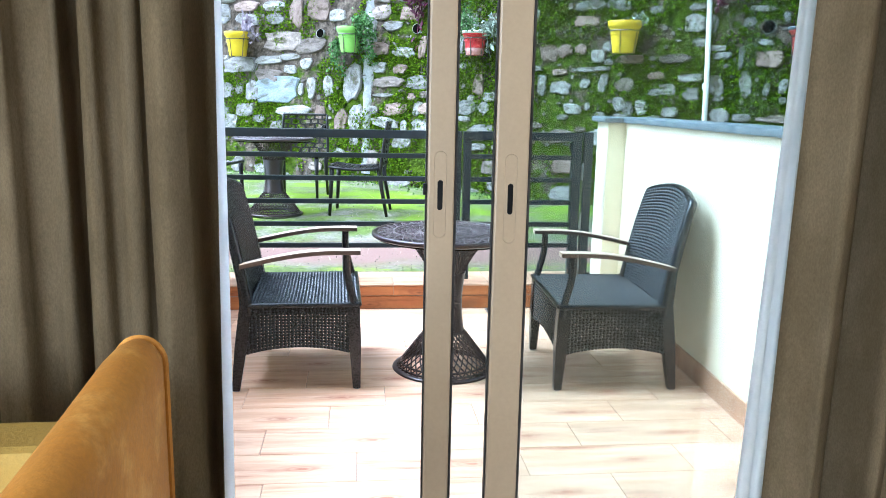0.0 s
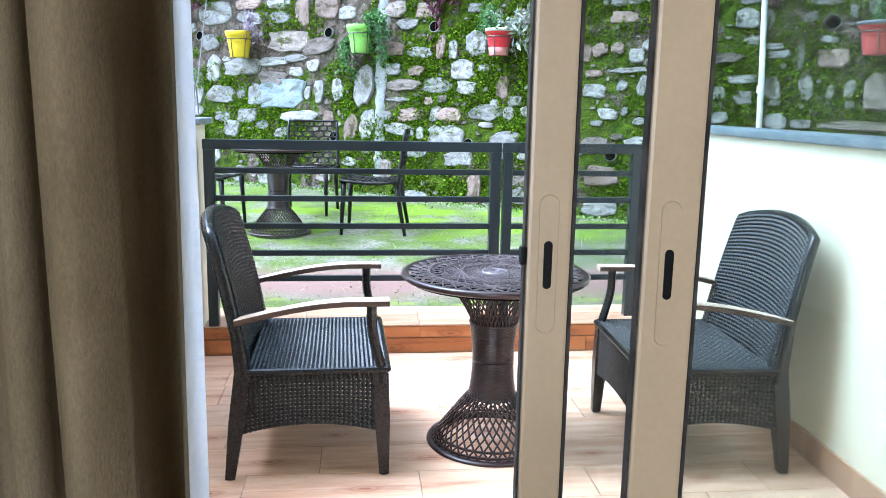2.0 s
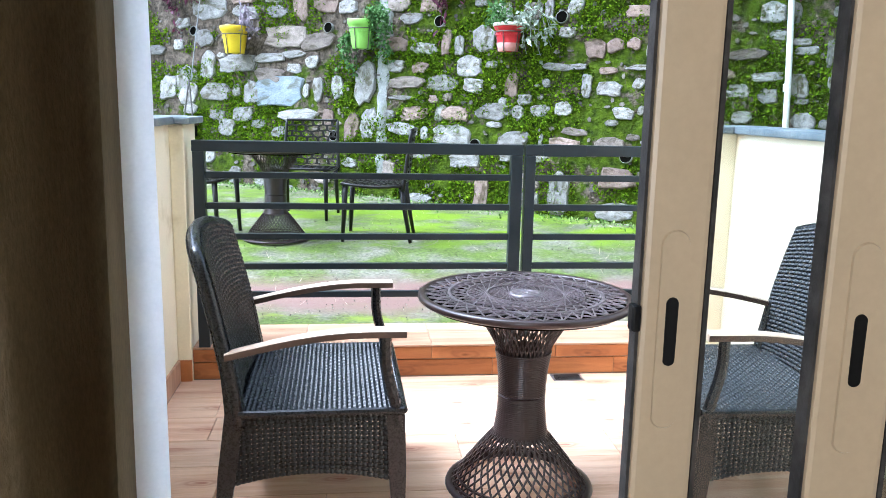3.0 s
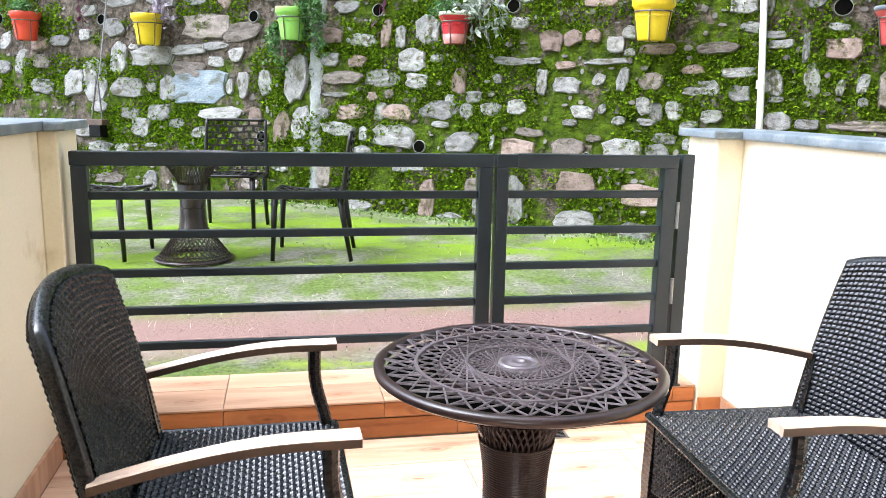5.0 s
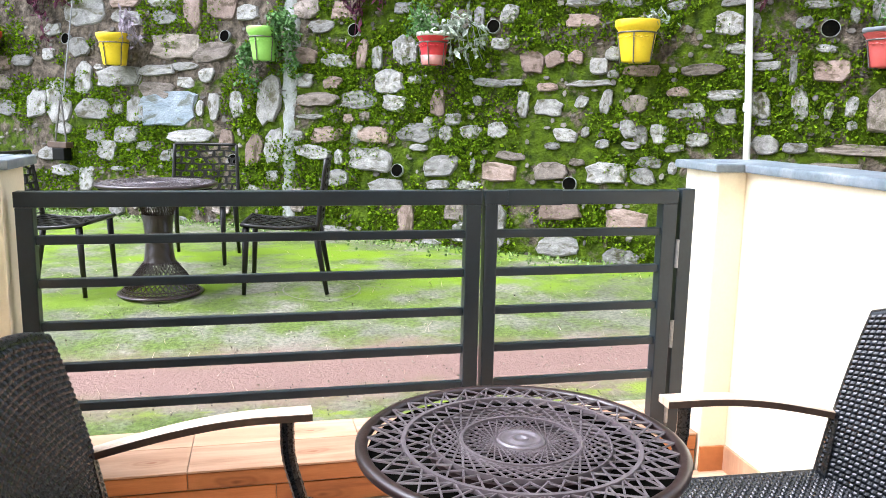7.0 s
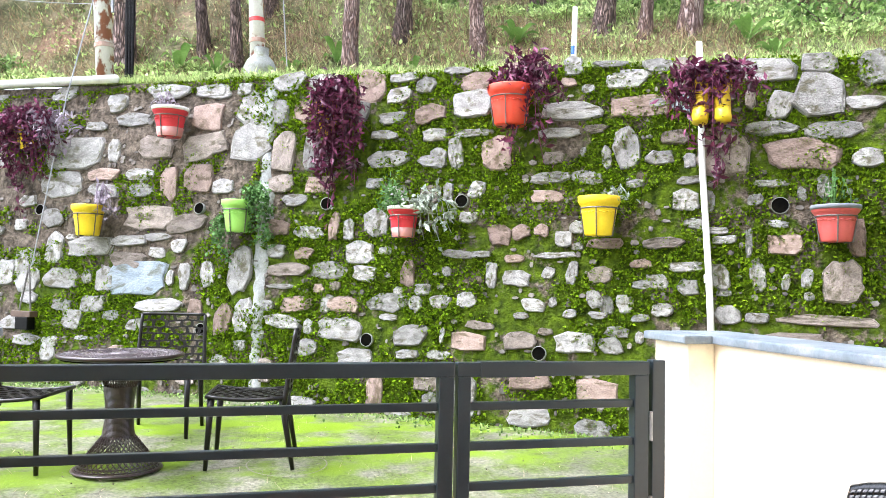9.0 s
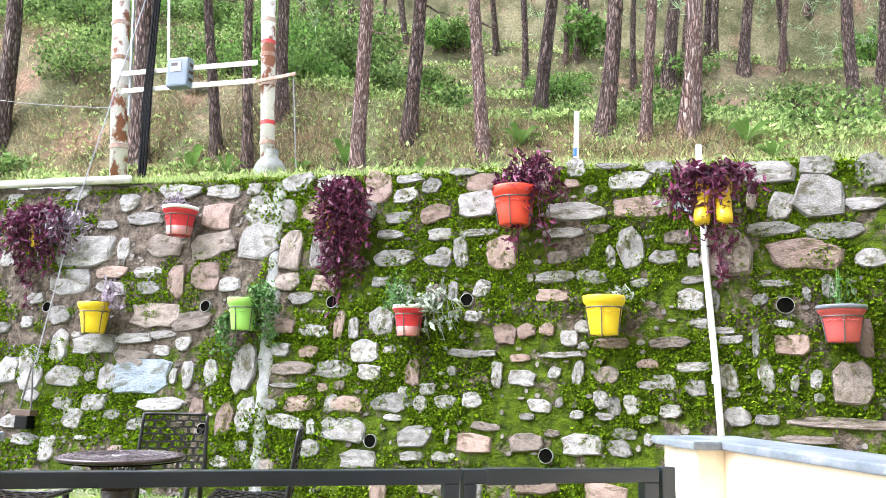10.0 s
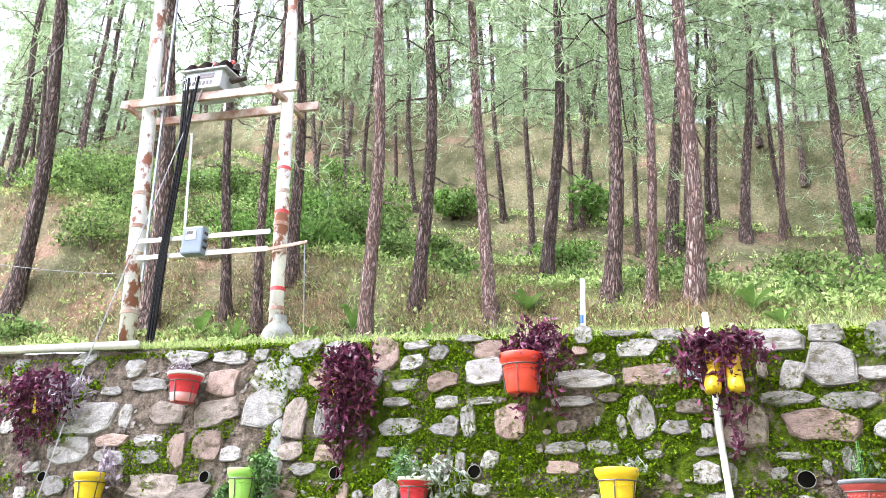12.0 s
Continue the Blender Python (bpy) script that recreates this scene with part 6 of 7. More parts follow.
def flower_pot(u, w, width, height, colour, label, rim=None, foot=None, bracket=True):
    """A hanging plastic pot in an iron hoop: flared body, rolled rim, soil, embossed band. w: the rim's height on the face."""
    r = width / 2
    base = on_wall(u, w - 0.03, r + 0.03)
    t = thing("flower_pot", label, "flower pot", Matrix.Translation(base - Vector((0, 0, height))) @ Matrix.Rotation(WALL_TURN, 4, 'Z'), group="hanging pots on the wall")
    rb = r * 0.66
    prof = [(0.0, 0.0), (rb * 0.93, 0.0), (rb, 0.012), (rb + (r * 0.86 - rb) * 0.5, height * 0.42), (r * 0.86, height * 0.76), (r * 0.93, height * 0.80), (r * 0.985, height * 0.86), (r, height * 0.975), (r * 0.985, height), (r * 0.93, height), (r * 0.90, height * 0.93)]
    body = part("body", lathe(prof, 32), POT[colour], t, smooth=True)
    if rim:
        part("rim", lathe([(r * 0.94, height * 0.885), (r * 1.035, height * 0.89), (r * 1.045, height * 0.985), (r * 1.02, height * 1.008), (r * 0.92, height * 1.008), (r * 0.90, height * 0.95)], 32), POT[rim], t, rim.replace("_", " ") + " rim", smooth=True)
    if foot:
        part("foot", lathe([(rb * 1.012, 0.0), (rb * 1.02, 0.012), (rb + (r * 0.86 - rb) * 0.38 + 0.004, height * 0.30), (rb + (r * 0.86 - rb) * 0.38 - 0.006, height * 0.30)], 32), POT[foot], t, "paler lower band", smooth=True)
    for k in range(13):
        a = -math.pi * (0.08 + 0.84 * k / 12)
        rr = r * 0.80
        bm = bmesh.new()
        bmesh.ops.create_icosphere(bm, subdivisions=1, radius=0.012, matrix=Matrix.Translation((rr * math.cos(a), rr * math.sin(a), height * (0.58 + 0.02 * (k % 2)))) @ Matrix.Diagonal((1, 1, 0.6, 1)))
        part("moulding", bm, POT[colour], body)
    part("soil", lathe([(r * 0.905, height * 0.93), (r * 0.5, height * 0.95), (0.0, height * 0.955)], 20), SOIL, t)
    if bracket:
        rh = r * 0.865
        zh = height * 0.70
        bm = bmesh.new()
        add_tube(bm, [(rh * math.cos(a), rh * math.sin(a), zh) for a in [6.2832 * k / 28 for k in range(29)]], 0.006, 6, cap=False)
        for a in (-1.57, -0.3, 3.44):
            add_tube(bm, [(rh * math.cos(a), rh * math.sin(a), zh), (rb * 1.06 * math.cos(a), rb * 1.06 * math.sin(a), 0.0), (rb * 0.5 * math.cos(a), rb * 0.5 * math.sin(a), -0.006)], 0.005, 6)
        add_tube(bm, [(0, rh, zh), (0, r + 0.10, zh + 0.01)], 0.007, 6)
        part("bracket", bm, WIRE, t, "thin iron hoop bracket")
    return t, base, r


def trailing(name, label, u, w, out, reach_u, drop, n_stems, leaves, size, material, seed, rise=0.10, stem=True, spread=0.10, broad=0.42):
    """A trailing plant: stems that arch over the rim and hang down the wall, set with leaves."""
    rg = np.random.default_rng(seed)
    root = on_wall(u, w - 0.03, out)
    t = thing(name, label, "plant", Matrix.Translation(root) @ Matrix.Rotation(WALL_TURN, 4, 'Z'))
    bm = bmesh.new()
    pts = []
    for k in range(n_stems):
        du = rg.uniform(reach_u[0], reach_u[1])
        dd = drop * rg.uniform(0.25, 1.0) * (1.0 if rg.random() < 0.75 else 0.25)
        mid, half = (reach_u[0] + reach_u[1]) / 2, (reach_u[1] - reach_u[0]) / 2
        dd *= 1.0 - 0.62 * abs(du - mid) / half
        ry = -rg.uniform(0.02, 0.16)
        up = rise * rg.uniform(0.4, 1.3)
        path = [Vector((0.3 * du * rg.uniform(0, 1), 0, 0)), Vector((du * 0.55, ry * 0.7, up)), Vector((du * 0.9, ry, up * 0.4)), Vector((du, ry + 0.02, -dd * 0.45)), Vector((du + rg.normal() * 0.04, ry + 0.04 + dd * 0.10, -dd))]
        add_tube(bm, path, 0.0035, 4)
        run = np.array([(b - a).length for a, b in zip(path, path[1:])])
        share = run / run.sum()
        m = max(3, int(leaves / n_stems))
        for j in range(m):
            i = int(rg.choice(len(path) - 1, p=share))
            p = path[i].lerp(path[i + 1], rg.random())
            pts.append(np.array(p) + rg.normal(size=3) * np.array((spread * 0.35, spread * 0.3, spread * 0.3)))
    if stem:
        part("stalk", bm, material, t)
    else:
        bm.free()
    v1, f1 = leaf_cards(pts, size, size * broad, rg, droop=0.3)
    raw_mesh("leaves", v1, f1, material, t)
    return t


# lower row
flower_pot(-5.06, 2.26, 0.33, 0.31, "orange", "orange-red plastic pot with grass hung on the stone wall")
flower_pot(-3.23, 2.19, 0.335, 0.31, "yellow", "yellow plastic pot hung on the stone wall")
flower_pot(-1.455, 2.21, 0.305, 0.30, "green", "lime green plastic pot with trailing leaves")
flower_pot(0.245, 2.12, 0.285, 0.26, "red", "red plastic pot with a white rim and faded foot", rim="white", foot="clay")
flower_pot(1.924, 2.17, 0.335, 0.31, "yellow", "yellow plastic pot hung on the stone wall")
flower_pot(3.603, 2.07, 0.325, 0.26, "faded_red", "faded red plastic pot with a slate-grey rim", rim="slate")
# upper row
flower_pot(-4.33, 3.10, 0.22, 0.25, "yellow", "small yellow pot smothered in purple trailing leaves")
flower_pot(-2.365, 3.17, 0.35, 0.29, "red", "red plastic pot with a white rim and pale foot", rim="white", foot="clay")
flower_pot(-0.62, 3.13, 0.24, 0.31, "yellow", "yellow pot half hidden by purple trailing leaves")
flower_pot(1.16, 3.13, 0.40, 0.33, "orange", "orange-red plastic pot with purple trailing leaves")

# planter in the shape of a pair of boots
boots = thing("boot_planter", "yellow planter shaped like a pair of boots", "planter", Matrix.Translation(on_wall(2.76, 2.70, 0.19)) @ Matrix.Rotation(WALL_TURN, 4, 'Z') @ Matrix.Diagonal((1.14, 1.1, 1.06, 1)))
for dx, tilt in ((-0.075, 0.05), (0.075, -0.05)):
    bm = bmesh.new()
    secs = []
    for z, hx, fy, by in ((0.0, 0.050, -0.14, 0.05), (0.03, 0.056, -0.15, 0.055), (0.08, 0.054, -0.135, 0.055), (0.12, 0.052, -0.085, 0.055), (0.17, 0.054, -0.058, 0.058), (0.27, 0.064, -0.066, 0.066), (0.285, 0.074, -0.076, 0.076), (0.345, 0.074, -0.078, 0.078), (0.35, 0.064, -0.066, 0.066), (0.33, 0.055, -0.05, 0.05)):
        cy, hy = (fy + by) / 2, (by - fy) / 2
        secs.append([bm.verts.new((dx + tilt * z + hx * math.cos(a), cy + hy * math.sin(a), z)) for a in [6.2832 * k / 18 for k in range(18)]])
    for a, b in zip(secs, secs[1:]):
        for k in range(18):
            bm.faces.new((a[k], a[(k + 1) % 18], b[(k + 1) % 18], b[k]))
    bm.faces.new(secs[0][::-1])
    bm.faces.new(secs[-1])
    b1 = part("boot", bm, POT["yellow"], boots, smooth=True)
    bm = bmesh.new()
    for z in (0.10, 0.14, 0.18, 0.22):
        add_tube(bm, [(dx - 0.03 + tilt * z, -0.062 - 0.02 * (z < 0.12), z), (dx + 0.03 + tilt * z, -0.062 - 0.02 * (z < 0.12), z + 0.02)], 0.005, 5)
    part("lace", bm, POT["yellow"], b1)
bm = bmesh.new()
add_tube(bm, [(0, 0.05, 0.2), (0, 0.16, 0.2)], 0.008, 6)
part("bracket", bm, WIRE, boots, "iron wall bracket")

trailing("purple_plant", "dense purple trailing plant spilling over a pot", -4.36, 3.10, 0.16, (-0.45, 0.55), 1.05, 42, 1900, 0.085, PURPLE, 1, 0.16)
trailing("silver_plant", "silvery purple trailing leaves beside the pot", -4.1, 3.08, 0.16, (0.0, 0.55), 0.45, 16, 330, 0.09, SILVER, 21, 0.12)
trailing("purple_plant", "purple trailing plant hanging in a long curtain", -0.55, 3.14, 0.17, (-0.20, 0.32), 1.4, 40, 1900, 0.085, PURPLE, 2, 0.16)
trailing("purple_plant", "purple trailing plant with upright shoots", 1.24, 3.14, 0.20, (-0.22, 0.36), 0.95, 18, 650, 0.085, PURPLE, 3, 0.24)
trailing("purple_plant", "purple trailing plant round the boot planter", 2.74, 3.05, 0.22, (-0.28, 0.36), 0.85, 26, 900, 0.085, PURPLE, 4, 0.13)
trailing("ivy", "small-leaved green plant trailing from the pot", -1.34, 2.22, 0.13, (0.0, 0.24), 0.75, 12, 900, 0.042, LEAF, 5, 0.12, stem=False, spread=0.07, broad=0.75)
trailing("ivy", "thin green trailer hanging below the pot", -1.60, 2.02, 0.08, (-0.14, 0.06), 0.62, 8, 420, 0.042, LEAF, 15, 0.04, stem=False, spread=0.05, broad=0.75)
trailing("variegated_plant", "variegated white-green leaves trailing from the pot", 0.36, 2.12, 0.15, (0.0, 0.32), 0.62, 9, 110, 0.10, VARIEGATED, 6, 0.10)
trailing("pale_succulent", "pale green succulent shoots in the pot", 0.16, 2.13, 0.15, (-0.12, 0.12), 0.03, 26, 420, 0.05, LEAF, 7, 0.20, stem=False)
trailing("silver_plant", "silvery purple seedling beside the yellow pot", -3.16, 2.20, 0.14, (0.0, 0.30), 0.16, 9, 120, 0.085, SILVER, 8, 0.18)
trailing("seedlings", "small purple seedlings in the pot", -2.42, 3.18, 0.18, (-0.18, 0.18), 0.03, 10, 60, 0.06, SILVER, 9, 0.10)
trailing("seedlings", "sparse green shoots in the pot", 3.60, 2.08, 0.17, (-0.12, 0.12), 0.03, 8, 60, 0.05, LEAF, 10, 0.20)
trailing("seedlings", "small leafy shoot in the yellow pot", 2.02, 2.18, 0.14, (0.0, 0.16), 0.03, 6, 36, 0.06, VARIEGATED, 11, 0.10)
trailing("grass_tuft", "short green grass growing in the pot", -5.06, 2.27, 0.18, (-0.14, 0.14), 0.03, 24, 300, 0.07, LEAF, 12, 0.12)

# white plastic pipe leaning on the wall
pp = thing("pvc_pipe", "white plastic pipe running down the stone wall", "pipe")
bm = bmesh.new()
add_tube(bm, [on_wall(2.655, 3.44, 0.055), on_wall(2.69, 2.4, 0.06), on_wall(2.745, 1.55, 0.065), on_wall(2.80, 0.34, 0.06)], 0.025, 14)
part("pipe", bm, WHITE_PVC, pp, smooth=True)
for w in (1.52,):
    part("coupling", tube([on_wall(2.742, w - 0.03, 0.065), on_wall(2.739, w + 0.03, 0.065)], 0.031, 14), WHITE_PVC, pp)

# scoop hanging from the guy wire: bent wire handle, wooden bar, brush
sc = thing("hanging_hook_bar", "rusty wire stirrup with a dark wooden bar hanging on the wall", "tool")
for du, dw in ((-0.075, 0.0), (0.085, 0.0)):
    part("stirrup_wire", tube([on_wall(-3.985, 1.55, 0.12), on_wall(-3.97 + du, 1.06, 0.10)], 0.010, 6), WIRE, sc)
bm = bmesh.new()
add_box(bm, -0.13, 0.13, -0.05, 0.05, -0.03, 0.03, 0.006, Matrix.Translation(on_wall(-3.97, 1.04, 0.10)) @ Matrix.Rotation(WALL_TURN, 4, 'Z'))
part("bar", bm, ARM_SIDE, sc)
bm = bmesh.new()
add_box(bm, -0.07, 0.10, -0.05, 0.05, -0.16, -0.03, 0.01, Matrix.Translation(on_wall(-3.97, 1.04, 0.10)) @ Matrix.Rotation(WALL_TURN, 4, 'Z'))
part("block", bm, BLACK_RUBBER, sc)

# moss cushions on the wall, and tufts at its foot and crest
rngm = np.random.default_rng(9)
pts, nor = [], []
nrm = wall_face.to_3x3() @ Vector((0, -1, 0))
while len(pts) < 84000:
    u = rngm.uniform(-8.5, 6.5)
    w = rngm.uniform(0.25, 3.5)
    if w > crest_w(u) + 0.03 or any((u - a) ** 2 + (w - b) ** 2 < 0.085 ** 2 for a, b in WEEPS):
        continue
    dryness = 0.24 if (u < -1.5 and w > 1.75) else (-0.03 if u > -1 else 0.03)
    if noise.noise((u * 1.1, w * 1.5, 20)) + 0.5 * noise.noise((u * 4, w * 4, 21)) < dryness - 0.16 + 0.12 * rngm.random():
        if w < crest_w(u) - 0.10:
            continue
    pts.append(tuple(on_wall(u, w, face_relief(u, w) + 0.002)))
v1, f1 = leaf_cards(pts, 0.036, 0.030, rngm, normals=np.tile(tuple(nrm), (len(pts), 1)), spread=0.9)
tagged(raw_mesh("moss", v1, f1, MOSS), "bright green moss cushions on the stone wall", "moss", kind="stuff")
pts = []
while len(pts) < 2600:
    u = rngm.uniform(-7, 5)
    p = on_wall(u, 0.36, 0.0) + wall_face.to_3x3() @ Vector((0, -abs(rngm.normal()) * 0.18, 0))
    p.z = yard_z(p.x, p.y) + 0.004
    pts.append(tuple(p))
v1, f1 = leaf_cards(pts, 0.035, 0.02, rngm, normals=np.tile((0, 0, 0.7), (len(pts), 1)))
tagged(raw_mesh("weeds", v1, f1, SHRUB), "small green weeds along the foot of the wall", "weeds", kind="stuff")
pts = []
while len(pts) < 420:
    x, y = rngm.uniform(-2.5, 3.5), rngm.uniform(5.7, 9.3)
    p = Vector((x, y, yard_z(x, y) + 0.008))
    pts.append(tuple(p))
v1, f1 = blades(pts, 0.05, 0.003, rngm, 3.0)
tagged(raw_mesh("straw", v1, f1, ARM_WOOD), "scattered pine needles and straw on the yard", "litter", kind="stuff")

pts = []
while len(pts) < 1500:
    x, y = rngm.uniform(-2.5, 3.0), 5.62 + 3.0 * rngm.random() ** 1.5
    pts.append((x, y, yard_z(x, y) + 0.006))
v1, f1 = leaf_cards(pts, 0.013, 0.009, rngm, normals=np.tile((0, 0, 0.3), (len(pts), 1)))
tagged(raw_mesh("grit", v1, f1, GRIT), "grit and dead leaf bits on the yard", "litter", kind="stuff")

# ---- tiles of floor and step ----


def tile_mesh(name, lx, ly, h, material, axis="z"):
    """A tile with a small bevel, centred on its top face; axis: the way it faces."""
    bm = bmesh.new()
    g, b = 0.0012, 0.0015
    x, y = lx / 2 - g, ly / 2 - g
    lo = [bm.verts.new((sx * x, sy * y, -h)) for sx, sy in ((-1, -1), (1, -1), (1, 1), (-1, 1))]
    mi = [bm.verts.new((sx * x, sy * y, -b)) for sx, sy in ((-1, -1), (1, -1), (1, 1), (-1, 1))]
    hi = [bm.verts.new((sx * (x - b), sy * (y - b), 0)) for sx, sy in ((-1, -1), (1, -1), (1, 1), (-1, 1))]
    for a, c in ((lo, mi), (mi, hi)):
        for k in range(4):
            bm.faces.new((a[k], a[(k + 1) % 4], c[(k + 1) % 4], c[k]))
    bm.faces.new(hi)
    me = bpy.data.meshes.new(name)
    bm.normal_update()
    bm.to_mesh(me)
    bm.free()
    me.materials.append(material)
    return me


TL, TW = 0.625, 0.235
cache = {}


def lay_tile(parent, material, x0, x1, y0, y1, m):
    """A tile over that stretch of the plane m."""
    key = (round(x1 - x0, 3), round(y1 - y0, 3), material.name)
    if key not in cache:
        cache[key] = tile_mesh("tile", key[0], key[1], 0.008, material)
    ob = new("tile", cache[key])
    ob.parent = parent
    ob.matrix_basis = m @ Matrix.Translation(((x0 + x1) / 2, (y0 + y1) / 2, 0))
    return ob


start = {-3: 0.3, -2: 0.0, -1: 0.89, 0: 0.59, 1: 0.85, 2: 1.10, 3: 0.72, 4: 0.98, 5: 0.60, 6: 0.86, 7: 1.12}
for r in range(-3, 11):
    y0, y1 = 2.81 + TW * r, 2.81 + TW * (r + 1)
    y0, y1 = max(y0, 2.325), min(y1, Y_STEP + 0.010)
    if y1 - y0 < 0.02:
        continue
    s = start.get(r, 0.59 + 0.26 * (r % 3))
    k0 = math.floor((XL - s) / TL)
    for k in range(k0, k0 + 8):
        x0, x1 = max(s + k * TL, XL + 0.013), min(s + (k + 1) * TL, 1.70)
        if x1 - x0 > 0.02:
            lay_tile(terrace, FLOOR_TILE, x0, x1, y0, y1, Matrix.Identity(4))

# step: lower riser course, nosing course, two courses of treads
up = Matrix.Translation((0, Y_STEP + 0.008, 0)) @ Matrix.Rotation(radians(90), 4, 'X')
for s, z0, z1, dy in ((-0.74, 0.0, 0.084, -0.003), (-0.42, 0.088, 0.150, -0.008)):
    for k in range(-1, 5):
        x0, x1 = max(s + k * TL, PL + 0.002), min(s + (k + 1) * TL, PR - 0.002)
        if x1 - x0 > 0.02:
            lay_tile(step, RISER_TILE, x0, x1, z0, z1, Matrix.Translation((0, dy, 0)) @ up)
for s, y0, y1 in ((-0.42, Y_STEP - 0.004, Y_STEP + TW - 0.02), (-0.42, Y_STEP + TW - 0.018, 5.56)):
    for k in range(-1, 5):
        x0, x1 = max(s + k * TL, PL + 0.002), min(s + (k + 1) * TL, PR - 0.002)
        if x1 - x0 > 0.02:
            lay_tile(step, TREAD_TILE, x0, x1, y0, y1, Matrix.Translation((0, 0, 0.160)))

# ---- stones of the retaining wall ----


def stone_mesh(seed, material, squared=False):
    """A rough stone of unit width and height, face towards -y, with a chipped edge."""
    rg = random.Random(seed)
    n = rg.choice((9, 10, 11, 12, 13))
    bm = bmesh.new()
    p = rg.uniform(4.5, 8.0) if squared else rg.uniform(3.0, 8.0)
    cuts = [(rg.uniform(0, 6.28), rg.uniform(0.06, 0.24)) for _ in range(1 if squared else 3)]
    ang = sorted(2 * math.pi * (k + rg.uniform(-0.38, 0.38)) / n for k in range(n))
    rings = [[], [], []]
    for a in ang:
        c, s = math.cos(a), math.sin(a)
        r = 0.53 / (abs(c) ** p + abs(s) ** p) ** (1 / p) * rg.uniform(0.87, 1.07)
        for at, deep in cuts:
            r *= 1 - deep * max(0.0, math.cos(a - at)) ** 6
        k = rg.uniform(0.86, 0.94)
        for ring, q, y in ((0, 1.05, 0.9), (1, rg.uniform(0.96, 1.02), -0.45 + rg.uniform(-0.2, 0.2)), (2, k, -0.85 + rg.uniform(-0.35, 0.35))):
            rings[ring].append(bm.verts.new((r * c * q, y, r * s * q)))
    cen = bm.verts.new((rg.uniform(-0.15, 0.15), -0.95 + rg.uniform(-0.25, 0.25), rg.uniform(-0.15, 0.15)))
    for lo, hi in zip(rings, rings[1:]):
        for k in range(n):
            bm.faces.new((lo[k], lo[(k + 1) % n], hi[(k + 1) % n], hi[k]))
    for k in range(n):
        bm.faces.new((rings[2][k], rings[2][(k + 1) % n], cen))
    bmesh.ops.recalc_face_normals(bm, faces=bm.faces[:])
    me = bpy.data.meshes.new("stone")
    bm.to_mesh(me)
    bm.free()
    me.materials.append(material)
    return me


stone_pool = [[stone_mesh(100 * t + k, STONES_MAT[t]) for k in range(18)] for t in range(4)]
squared_pool = [[stone_mesh(900 + 10 * t + k, STONES_MAT[t], True) for k in range(5)] for t in range(4)]
# along the wall, up its face, width, height, tone
stones = []
stones += [
    (-4.97, 3.44, 0.23, 0.2, 0), (-4, 3.48, 0.29, 0.14, 0), (-3.24, 3.31, 0.23, 0.18, 0), (-2.6, 3.4, 0.47, 0.14, 0), (-2.06, 3.38, 0.32, 0.11, 0),
    (-2.99, 3.12, 0.39, 0.13, 0), (-3.48, 3.08, 0.23, 0.09, 0), (-2.05, 3.09, 0.31, 0.25, 1), (-4.86, 3.13, 0.23, 0.17, 1), (-1.94, 3.37, 0.28, 0.14, 0),
    (-1.65, 3.37, 0.16, 0.12, 0), (-1.13, 3.39, 0.31, 0.16, 0), (-0.79, 3.33, 0.21, 0.2, 0), (-0.26, 3.3, 0.24, 0.26, 1), (0.08, 3.36, 0.26, 0.08, 0),
]
stones += [
    (0.05, 3.19, 0.21, 0.13, 0), (0.3, 3.26, 0.17, 0.13, 0), (-1.51, 3.17, 0.34, 0.31, 0), (-1.21, 3.1, 0.16, 0.21, 0), (-0.97, 3.08, 0.15, 0.23, 1),
    (-0.33, 3.05, 0.13, 0.19, 0), (0.8, 3.26, 0.28, 0.16, 1), (0.61, 3.38, 0.22, 0.06, 0), (1.24, 3.27, 0.33, 0.25, 1), (1.64, 3.34, 0.14, 0.14, 0),
    (1.6, 3.19, 0.12, 0.07, 1), (1.77, 3.13, 0.1, 0.07, 0), (1.95, 3.33, 0.26, 0.05, 0), (2.28, 3.32, 0.14, 0.06, 0), (2.1, 3.19, 0.3, 0.14, 0),
]
stones += [
    (0.75, 3.04, 0.29, 0.22, 0), (2.35, 3.29, 0.21, 0.09, 0), (2.54, 3.19, 0.13, 0.23, 3), (3.1, 3.19, 0.43, 0.17, 0), (3.53, 3.21, 0.21, 0.15, 0),
    (3.9, 3.15, 0.2, 0.24, 0), (-2.06, 2.79, 0.41, 0.23, 3), (-2.67, 2.81, 0.36, 0.2, 3), (-3.19, 2.8, 0.15, 0.22, 0), (-3.72, 2.77, 0.64, 0.32, 0),
    (-4.83, 2.77, 0.19, 0.19, 0), (-1.9, 2.78, 0.27, 0.12, 3), (-1.51, 2.82, 0.39, 0.34, 0), (-1.11, 2.71, 0.23, 0.34, 3), (-0.82, 2.68, 0.15, 0.31, 0),
]
stones += [
    (-0.67, 2.64, 0.11, 0.3, 0), (-0, 2.97, 0.25, 0.09, 0), (-0.07, 2.81, 0.23, 0.08, 0), (0.36, 2.98, 0.24, 0.17, 1), (0.41, 2.79, 0.2, 0.11, 0),
    (1.65, 2.94, 0.44, 0.15, 0), (2.17, 2.95, 0.42, 0.16, 1), (0.78, 2.79, 0.31, 0.06, 0), (1.54, 2.75, 0.31, 0.08, 0), (0.63, 2.62, 0.12, 0.27, 0),
    (1.85, 2.77, 0.17, 0.07, 3), (3.53, 2.96, 0.31, 0.3, 0), (3.25, 2.9, 0.16, 0.21, 0), (3.83, 2.87, 0.25, 0.09, 0), (2.34, 2.97, 0.12, 0.07, 0),
]
